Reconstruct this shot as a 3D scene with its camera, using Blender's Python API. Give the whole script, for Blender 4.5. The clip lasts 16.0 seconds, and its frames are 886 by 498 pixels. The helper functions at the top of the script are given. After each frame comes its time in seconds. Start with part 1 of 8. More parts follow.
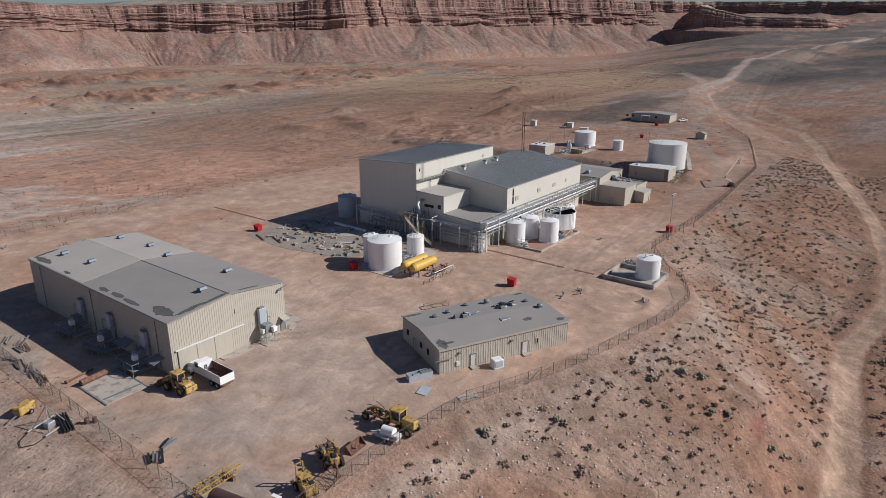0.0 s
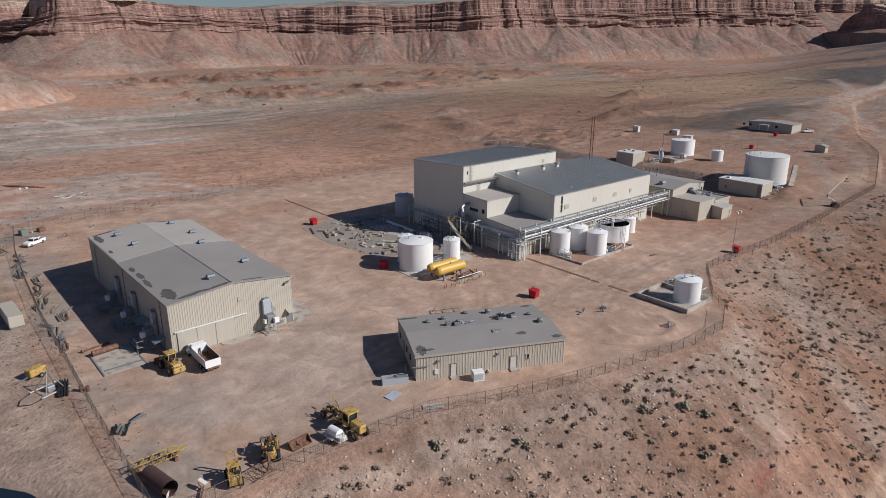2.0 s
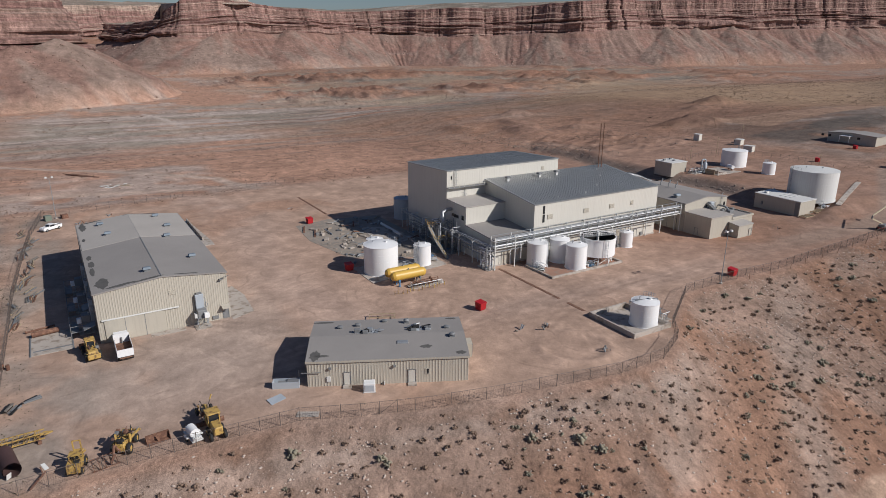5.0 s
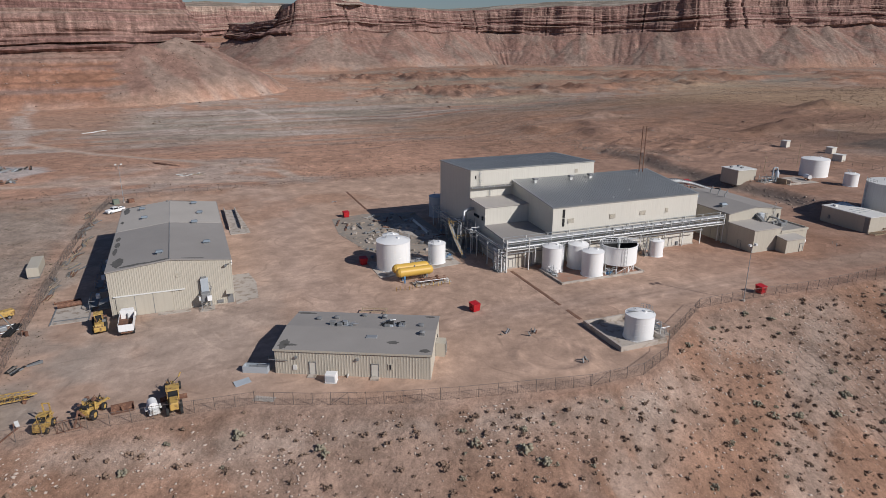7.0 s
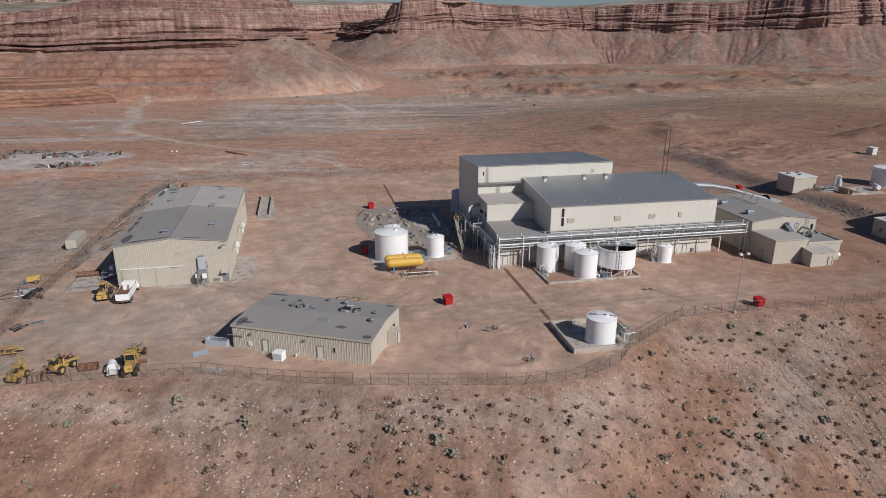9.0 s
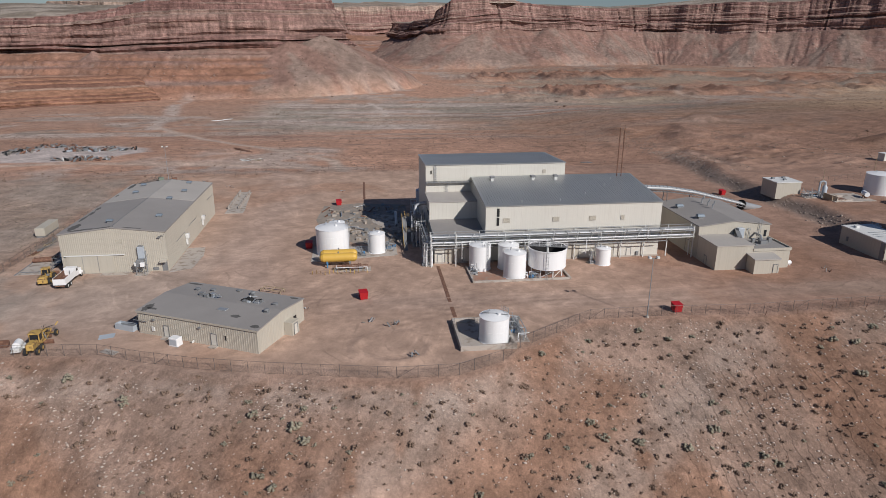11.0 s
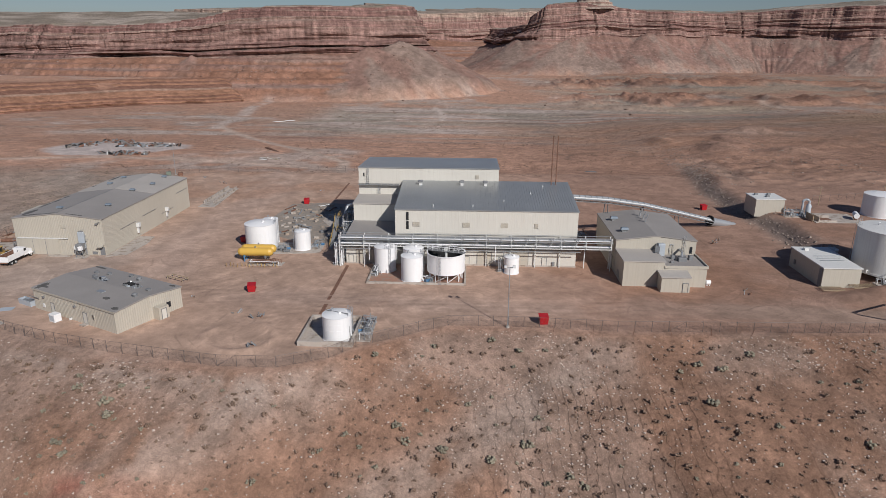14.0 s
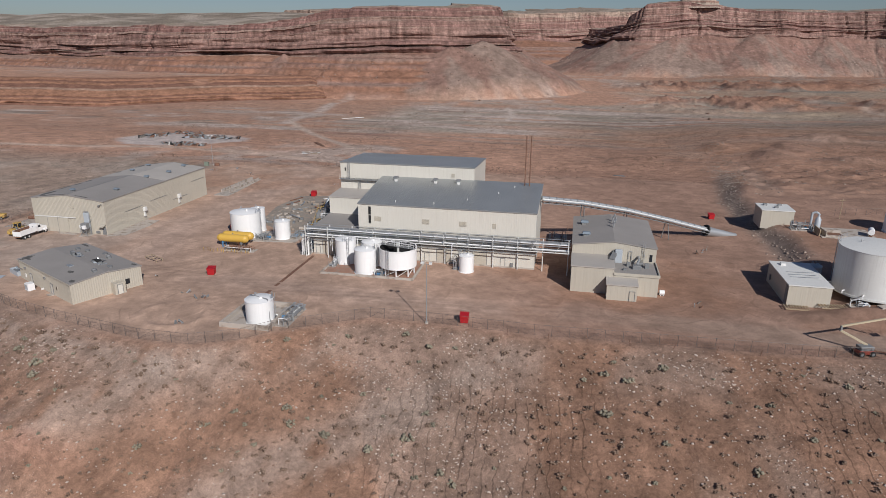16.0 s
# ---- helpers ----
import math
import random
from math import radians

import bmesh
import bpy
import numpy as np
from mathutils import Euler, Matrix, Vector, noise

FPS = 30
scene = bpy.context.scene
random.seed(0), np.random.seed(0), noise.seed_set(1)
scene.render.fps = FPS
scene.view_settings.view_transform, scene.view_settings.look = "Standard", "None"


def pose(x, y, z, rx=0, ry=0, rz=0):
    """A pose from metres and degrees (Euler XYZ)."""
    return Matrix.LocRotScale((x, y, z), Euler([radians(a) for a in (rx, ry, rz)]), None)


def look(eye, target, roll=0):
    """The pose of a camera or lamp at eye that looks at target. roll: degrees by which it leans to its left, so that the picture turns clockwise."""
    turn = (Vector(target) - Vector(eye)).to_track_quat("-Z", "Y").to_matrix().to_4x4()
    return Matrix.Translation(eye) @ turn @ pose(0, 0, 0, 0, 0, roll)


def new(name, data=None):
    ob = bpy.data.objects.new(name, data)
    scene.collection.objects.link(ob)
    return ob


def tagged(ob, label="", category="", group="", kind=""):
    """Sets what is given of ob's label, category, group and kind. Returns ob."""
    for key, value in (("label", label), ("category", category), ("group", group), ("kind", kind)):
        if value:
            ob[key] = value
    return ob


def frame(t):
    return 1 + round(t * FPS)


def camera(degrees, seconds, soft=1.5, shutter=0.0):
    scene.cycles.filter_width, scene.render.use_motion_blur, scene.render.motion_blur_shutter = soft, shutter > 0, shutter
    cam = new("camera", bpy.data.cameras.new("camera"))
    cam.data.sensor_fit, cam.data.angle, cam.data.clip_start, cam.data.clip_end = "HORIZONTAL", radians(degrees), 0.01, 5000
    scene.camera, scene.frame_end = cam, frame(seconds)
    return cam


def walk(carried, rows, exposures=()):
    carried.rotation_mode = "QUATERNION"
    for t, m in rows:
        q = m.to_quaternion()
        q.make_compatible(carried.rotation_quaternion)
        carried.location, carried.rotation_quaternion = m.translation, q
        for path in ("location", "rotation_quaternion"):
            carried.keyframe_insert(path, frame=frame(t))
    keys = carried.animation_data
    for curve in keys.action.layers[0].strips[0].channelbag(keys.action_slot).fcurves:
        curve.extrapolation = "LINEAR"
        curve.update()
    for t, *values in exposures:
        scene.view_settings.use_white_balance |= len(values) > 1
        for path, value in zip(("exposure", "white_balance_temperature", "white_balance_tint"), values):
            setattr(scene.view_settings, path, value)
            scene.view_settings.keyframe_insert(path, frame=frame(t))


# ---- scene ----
cam = camera(68.7, 16.0, soft=0.7)
# x runs along the front of the process building, y away from it, z = 0 on the yard
METRES, EYE, TILT, LEAN, TURN = 210.0, 52.3, -18.3, 0.0, -52.66
START_X, START_Y = -143.6, -88.1
ROWS = [
    (0.0, 0.0, 0.0, 0.0, 0.0, 0.0, -0.0),
    (0.5, 0.0269, 0.0034, 0.001, 3.18, 0.08, -1.09),
    (1.0, 0.0541, 0.008, 0.0025, 5.91, 0.0, -2.02),
    (1.5, 0.0798, 0.0136, 0.0044, 8.56, -0.11, -2.91),
    (2.0, 0.1071, 0.0209, 0.0067, 11.34, -0.26, -3.84),
    (2.5, 0.1325, 0.0288, 0.0094, 13.9, -0.44, -4.7),
    (3.0, 0.1579, 0.038, 0.0124, 16.03, -0.59, -5.38),
    (3.5, 0.1819, 0.0475, 0.0158, 16.59, -0.62, -5.57),
    (4.0, 0.205, 0.0573, 0.0192, 17.41, -0.67, -5.84),
    (6.5, 0.3136, 0.1079, 0.0363, 27.04, -1.91, -8.78),
    (7.0, 0.3389, 0.1197, 0.0401, 29.65, -2.36, -9.51),
    (7.5, 0.364, 0.1318, 0.0441, 32.11, -2.82, -10.18),
    (8.0, 0.3907, 0.1463, 0.0485, 34.64, -3.32, -10.86),
    (10.5, 0.5224, 0.2383, 0.0774, 43.41, -5.24, -13.01),
    (11.0, 0.5484, 0.2604, 0.0848, 44.14, -5.33, -13.15),
    (11.5, 0.5736, 0.2831, 0.0923, 44.82, -5.32, -13.28),
    (12.0, 0.6007, 0.3093, 0.101, 45.9, -5.38, -13.56),
    (12.5, 0.6243, 0.3333, 0.1091, 47.72, -5.67, -13.98),
    (13.0, 0.6491, 0.3594, 0.1181, 49.84, -6.18, -14.46),
    (13.5, 0.6723, 0.3857, 0.1269, 51.71, -6.66, -14.83),
    (14.0, 0.6961, 0.4141, 0.1364, 53.74, -7.21, -15.2),
    (14.5, 0.7182, 0.4421, 0.1456, 55.8, -7.76, -15.6),
    (15.0, 0.7433, 0.4763, 0.1568, 58.35, -8.47, -16.06),
    (15.5, 0.7649, 0.5086, 0.1674, 60.71, -9.12, -16.47),
    (16.0, 0.7845, 0.54, 0.1775, 63.09, -9.78, -16.86),
]
walk(cam, [(t, pose(START_X, START_Y, EYE, TILT, LEAN, TURN) @ pose(METRES * x, METRES * y, METRES * z, 90 + pitch, roll, yaw)) for t, x, y, z, yaw, pitch, roll in ROWS],
     exposures=[(0.0, -0.04), (4.0, -0.14), (16.0, -0.20)])

# ---- light ----
SUN_AZ, SUN_EL = -55.0, 33.7          # degrees: from +x towards +y, above the horizon
sun_way = Vector((math.cos(radians(SUN_EL)) * math.cos(radians(SUN_AZ)), math.cos(radians(SUN_EL)) * math.sin(radians(SUN_AZ)), math.sin(radians(SUN_EL))))
sun = new("sun", bpy.data.lights.new("sun", "SUN"))
sun.data.energy, sun.data.angle, sun.data.color = 4.6, radians(0.53), (1.0, 0.965, 0.93)
sun.matrix_world = look(sun_way * 500, (0, 0, 0))
world = bpy.data.worlds.new("sky")
scene.world = world
world.use_nodes = True
wn, wl = world.node_tree.nodes, world.node_tree.links
sky = wn.new("ShaderNodeTexSky")
sky.sky_type, sky.sun_disc = "NISHITA", False
sky.sun_elevation, sky.sun_rotation = radians(SUN_EL), radians(90 - SUN_AZ)
sky.altitude, sky.air_density, sky.dust_density, sky.ozone_density = 800, 1.0, 1.0, 2.0
wn["Background"].inputs["Strength"].default_value = 0.050
tinted = wn.new("ShaderNodeMix")
tinted.data_type, tinted.blend_type = "RGBA", "MULTIPLY"
tinted.inputs[0].default_value, tinted.inputs[7].default_value = 1.0, (0.90, 0.96, 1.14, 1)
wl.new(sky.outputs[0], tinted.inputs[6])
wl.new(tinted.outputs[2], wn["Background"].inputs["Color"])

# ---- materials ----
def mat(name, colour, rough=0.8, metal=0.0, spread=0.15, scale=1.5, grain=20.0, bump=0.1, second=None, amount=0.5, streak=0.0, vary=0.0, spec=0.5):
    """A surface of one base colour with two scales of variation, fine relief, stains of a second colour and vertical streaks."""
    m = bpy.data.materials.new(name)
    m.use_nodes = True
    n, l = m.node_tree.nodes, m.node_tree.links
    b = n["Principled BSDF"]
    b.inputs["Roughness"].default_value, b.inputs["Metallic"].default_value = rough, metal
    b.inputs["Specular IOR Level"].default_value = spec
    geo = n.new("ShaderNodeNewGeometry")
    where = geo.outputs["Position"]

    def noise_at(s, detail=5.0, vec=None):
        t = n.new("ShaderNodeTexNoise")
        t.inputs["Scale"].default_value, t.inputs["Detail"].default_value, t.inputs["Roughness"].default_value = s, detail, 0.6
        l.new(vec or where, t.inputs["Vector"])
        return t.outputs["Fac"]

    def mixed(fac, a, c, kind="MIX"):
        x = n.new("ShaderNodeMix")
        x.data_type, x.blend_type = "RGBA", kind
        for sock, v in ((0, fac), (6, a), (7, c)):
            if isinstance(v, (int, float)):
                x.inputs[sock].default_value = v
            elif isinstance(v, tuple):
                x.inputs[sock].default_value = (*v, 1)
            else:
                l.new(v, x.inputs[sock])
        return x.outputs[2]

    def ramp(fac, lo, hi):
        r = n.new("ShaderNodeMapRange")
        r.inputs["From Min"].default_value, r.inputs["From Max"].default_value = lo, hi
        l.new(fac, r.inputs["Value"])
        return r.outputs["Result"]

    dark, light = tuple(c * (1 - spread) for c in colour), tuple(min(0.95, c * (1 + spread)) for c in colour)
    col = mixed(ramp(noise_at(scale / 6, 4), 0.35, 0.65), dark, light)
    col = mixed(ramp(noise_at(grain, 3), 0.3, 0.7), mixed(0.5, col, dark), mixed(0.5, col, light))
    if second:
        col = mixed(ramp(noise_at(scale, 6), 0.62 - 0.3 * amount, 0.72 - 0.2 * amount), col, second)
    if streak:
        mp = n.new("ShaderNodeMapping")
        mp.inputs["Scale"].default_value = (3.0, 3.0, 0.12)
        l.new(where, mp.inputs["Vector"])
        col = mixed(ramp(noise_at(1.0, 5, mp.outputs["Vector"]), 0.5, 0.75), col, mixed(streak, col, (0.16, 0.10, 0.07)))
    if vary:
        info = n.new("ShaderNodeObjectInfo")
        col = mixed(info.outputs["Random"], mixed(vary, col, dark), mixed(vary, col, light))
    l.new(col, b.inputs["Base Color"])
    if bump:
        bp = n.new("ShaderNodeBump")
        bp.inputs["Strength"].default_value, bp.inputs["Distance"].default_value = bump, 0.05
        l.new(noise_at(grain, 4), bp.inputs["Height"])
        l.new(bp.outputs["Normal"], b.inputs["Normal"])
    return m


CREAM = mat("cream_siding", (0.60, 0.575, 0.515), 0.55, 0, 0.05, 0.4, 6, 0.03, streak=0.12)
TAN = mat("tan_siding", (0.455, 0.418, 0.352), 0.6, 0, 0.06, 0.4, 6, 0.03, streak=0.15)
ROOF_GREY = mat("tar_roof", (0.285, 0.265, 0.25), 0.85, 0, 0.12, 0.5, 12, 0.1)
ROOF_PALE = mat("pale_tar_roof", (0.40, 0.37, 0.34), 0.85, 0, 0.12, 0.5, 12, 0.1)
ROOF_STEEL = mat("steel_roof", (0.335, 0.345, 0.345), 0.36, 0.35, 0.12, 0.6, 9, 0.05, spec=0.7)
PATCH = mat("weathered_patch", (0.10, 0.095, 0.09), 0.95, 0, 0.3, 2, 8, 0.3)
WHITE = mat("white_paint", (0.80, 0.80, 0.80), 0.45, 0, 0.04, 0.6, 5, 0.02, streak=0.06)
OFFWHITE = mat("chalky_white", (0.66, 0.66, 0.64), 0.6, 0, 0.06, 0.6, 5, 0.02, streak=0.15)
YELLOW = mat("faded_yellow", (0.50, 0.325, 0.095), 0.6, 0, 0.2, 1.8, 12, 0.08, (0.17, 0.10, 0.05), 0.4)
TANKYEL = mat("tank_yellow", (0.62, 0.385, 0.075), 0.45, 0, 0.06, 1.0, 10, 0.02)
RED = mat("red_paint", (0.42, 0.012, 0.018), 0.5, 0, 0.12, 1.5, 10, 0.03)
BLUE = mat("blue_paint", (0.08, 0.20, 0.36), 0.5, 0, 0.12, 1.5, 10, 0.03)
STEEL = mat("galvanised", (0.36, 0.375, 0.39), 0.45, 0.4, 0.15, 2, 14, 0.05)
DULL = mat("dull_grey_metal", (0.22, 0.225, 0.23), 0.6, 0.2, 0.15, 2, 14, 0.05)
PALEBLUE = mat("pale_blue_grey_metal", (0.42, 0.46, 0.50), 0.5, 0.1, 0.1, 2, 14, 0.05)
VENT_GREY = mat("blue_grey_vent", (0.20, 0.24, 0.28), 0.55, 0.2, 0.15, 2, 14, 0.05)
RUST = mat("rusted_steel", (0.16, 0.08, 0.055), 0.85, 0.1, 0.3, 2, 14, 0.2, (0.26, 0.14, 0.09), 0.5)
BLACK = mat("black_rubber", (0.02, 0.02, 0.02), 0.8, 0, 0.2, 3, 20, 0.1)
DARK = mat("dark_opening", (0.015, 0.015, 0.016), 0.8, 0, 0.1, 2, 10, 0.0)
CONCRETE = mat("concrete", (0.43, 0.380, 0.335), 0.9, 0, 0.12, 0.6, 12, 0.15, (0.26, 0.21, 0.17), 0.4)
WOOD = mat("bleached_timber", (0.36, 0.28, 0.19), 0.85, 0, 0.2, 2, 14, 0.15)
CHAIN = mat("fence_steel", (0.17, 0.14, 0.125), 0.6, 0.3, 0.1, 2, 14, 0.0)
GLASS = mat("dark_glass", (0.02, 0.024, 0.03), 0.08, 0, 0.1, 1, 5, 0.0)
JUNK = mat("scrap_mixed", (0.18, 0.16, 0.14), 0.8, 0.1, 0.4, 3, 9, 0.2, (0.40, 0.37, 0.33), 0.5, vary=0.6)
SAGE = mat("sagebrush", (0.250, 0.224, 0.165), 0.9, 0, 0.4, 0.8, 4, 0.0)
DRYBUSH = mat("dry_brush", (0.212, 0.144, 0.105), 0.9, 0, 0.4, 0.8, 4, 0.0)
STONE = mat("pale_stone", (0.46, 0.375, 0.32), 0.9, 0, 0.3, 0.4, 6, 0.2)

# ---- mesh helpers ----
class Geo:
    """Collects faces of one mesh."""

    def __init__(self):
        self.v, self.f, self.s = [], [], []

    def add(self, verts, faces, smooth=False):
        k = len(self.v)
        self.v += [tuple(p) for p in verts]
        self.f += [tuple(i + k for i in f) for f in faces]
        self.s += [smooth] * len(faces)
        return self

    def box(self, x0, y0, z0, x1, y1, z1):
        v = [(x, y, z) for z in (z0, z1) for y in (y0, y1) for x in (x0, x1)]
        return self.add(v, [(0, 2, 3, 1), (4, 5, 7, 6), (0, 1, 5, 4), (1, 3, 7, 5), (3, 2, 6, 7), (2, 0, 4, 6)])

    def bbox(self, x0, y0, z0, x1, y1, z1, b=0.05):
        """A box with chamfered upright and top edges."""
        def ring(i, z):
            return [(x0 + i, y0 + b, z), (x0 + b, y0 + i, z), (x1 - b, y0 + i, z), (x1 - i, y0 + b, z),
                    (x1 - i, y1 - b, z), (x1 - b, y1 - i, z), (x0 + b, y1 - i, z), (x0 + i, y1 - b, z)]
        v = ring(0, z0) + ring(0, z1 - b) + ring(b * 0.9, z1)
        f = [(k * 8 + i, k * 8 + (i + 1) % 8, k * 8 + 8 + (i + 1) % 8, k * 8 + 8 + i) for k in (0, 1) for i in range(8)]
        return self.add(v, f + [tuple(range(16, 24)), tuple(range(7, -1, -1))])

    def slab(self, p, q, w, h):
        """A bar from p to q, w wide across and h thick."""
        p, q = Vector(p), Vector(q)
        d = (q - p).normalized()
        side = d.cross(Vector((0, 0, 1)))
        side = side.normalized() if side.length > 1e-4 else Vector((1, 0, 0))
        up = side.cross(d)
        v = [e + side * sx * w / 2 + up * sz * h / 2 for e in (p, q) for sx, sz in ((-1, -1), (1, -1), (1, 1), (-1, 1))]
        return self.add(v, [(0, 1, 2, 3), (7, 6, 5, 4), (0, 4, 5, 1), (1, 5, 6, 2), (2, 6, 7, 3), (3, 7, 4, 0)])

    def cyl(self, p, q, r, n=12, r2=None, caps=True):
        p, q = Vector(p), Vector(q)
        d = (q - p).normalized()
        a = d.orthogonal().normalized()
        b = d.cross(a)
        r2 = r if r2 is None else r2
        ring = [a * math.cos(2 * math.pi * i / n) + b * math.sin(2 * math.pi * i / n) for i in range(n)]
        v = [p + w * r for w in ring] + [q + w * r2 for w in ring]
        f = [(i, (i + 1) % n, n + (i + 1) % n, n + i) for i in range(n)]
        if caps:
            f += [tuple(range(n - 1, -1, -1)), tuple(range(n, 2 * n))]
        return self.add(v, f, True)

    def tube(self, path, r, n=8):
        for p, q in zip(path, path[1:]):
            self.cyl(p, q, r, n)
        return self

    def lathe(self, profile, n=32, cx=0.0, cy=0.0):
        """Turns (radius, z) rows round the upright axis."""
        v = [(cx + r * math.cos(2 * math.pi * i / n), cy + r * math.sin(2 * math.pi * i / n), z) for r, z in profile for i in range(n)]
        return self.add(v, [(k * n + i, k * n + (i + 1) % n, k * n + n + (i + 1) % n, k * n + n + i) for k in range(len(profile) - 1) for i in range(n)], True)

    def prism(self, poly, z0, z1):
        n = len(poly)
        v = [(x, y, z0) for x, y in poly] + [(x, y, z1) for x, y in poly]
        return self.add(v, [(i, (i + 1) % n, n + (i + 1) % n, n + i) for i in range(n)] + [tuple(range(n, 2 * n)), tuple(range(n - 1, -1, -1))])

    def mesh(self, name, material):
        me = bpy.data.meshes.new(name)
        me.from_pydata(self.v, [], self.f)
        me.polygons.foreach_set("use_smooth", self.s)
        me.materials.append(material)
        me.update()
        if any(self.s):
            me.set_sharp_from_angle(angle=0.6)
        return me


def part(name, g, material, parent, label=""):
    """One mesh under a thing or a part, in the parent's own axes."""
    ob = new(name, g.mesh(name, material))
    ob.parent = parent
    return tagged(ob, label) if label else ob


def thing(name, label, category, x=0.0, y=0.0, z=0.0, turn=0.0, group="", kind=""):
    ob = new(name)
    ob.empty_display_size = 0.3
    ob.matrix_basis = pose(x, y, z, 0, 0, turn)
    return tagged(ob, label, category, group, kind)


def stuff(name, verts, faces, material, label, category, smooth=False, kind="stuff"):
    me = bpy.data.meshes.new(name)
    me.from_pydata(verts, [], faces)
    if smooth:
        me.polygons.foreach_set("use_smooth", [True] * len(me.polygons))
    me.materials.append(material)
    return tagged(new(name, me), label, category, kind=kind)


def lattice(ix, iy, seed):
    h = (ix.astype(np.int64) * 374761393 + iy.astype(np.int64) * 668265263 + seed * 1442695041) & 0x7FFFFFFF
    h = ((h ^ (h >> 13)) * 1274126177) & 0x7FFFFFFF
    return ((h ^ (h >> 16)) & 0xFFFF) / 65535.0


def smooth_noise(x, y, seed=0):
    """Noise from 0 to 1 on arrays, one unit a lattice step."""
    ix, iy = np.floor(x), np.floor(y)
    fx, fy = x - ix, y - iy
    fx, fy = fx * fx * (3 - 2 * fx), fy * fy * (3 - 2 * fy)
    a, b = lattice(ix, iy, seed), lattice(ix + 1, iy, seed)
    c, d = lattice(ix, iy + 1, seed), lattice(ix + 1, iy + 1, seed)
    return (a * (1 - fx) + b * fx) * (1 - fy) + (c * (1 - fx) + d * fx) * fy


def fbm(x, y, octaves=4, seed=0):
    total, amp, norm = 0.0, 1.0, 0.0
    for i in range(octaves):
        total, norm = total + amp * smooth_noise(x * 2 ** i, y * 2 ** i, seed + i * 17), norm + amp
        amp *= 0.5
    return total / norm


def step(x, lo, hi):
    t = np.clip((x - lo) / (hi - lo), 0, 1)
    return t * t * (3 - 2 * t)

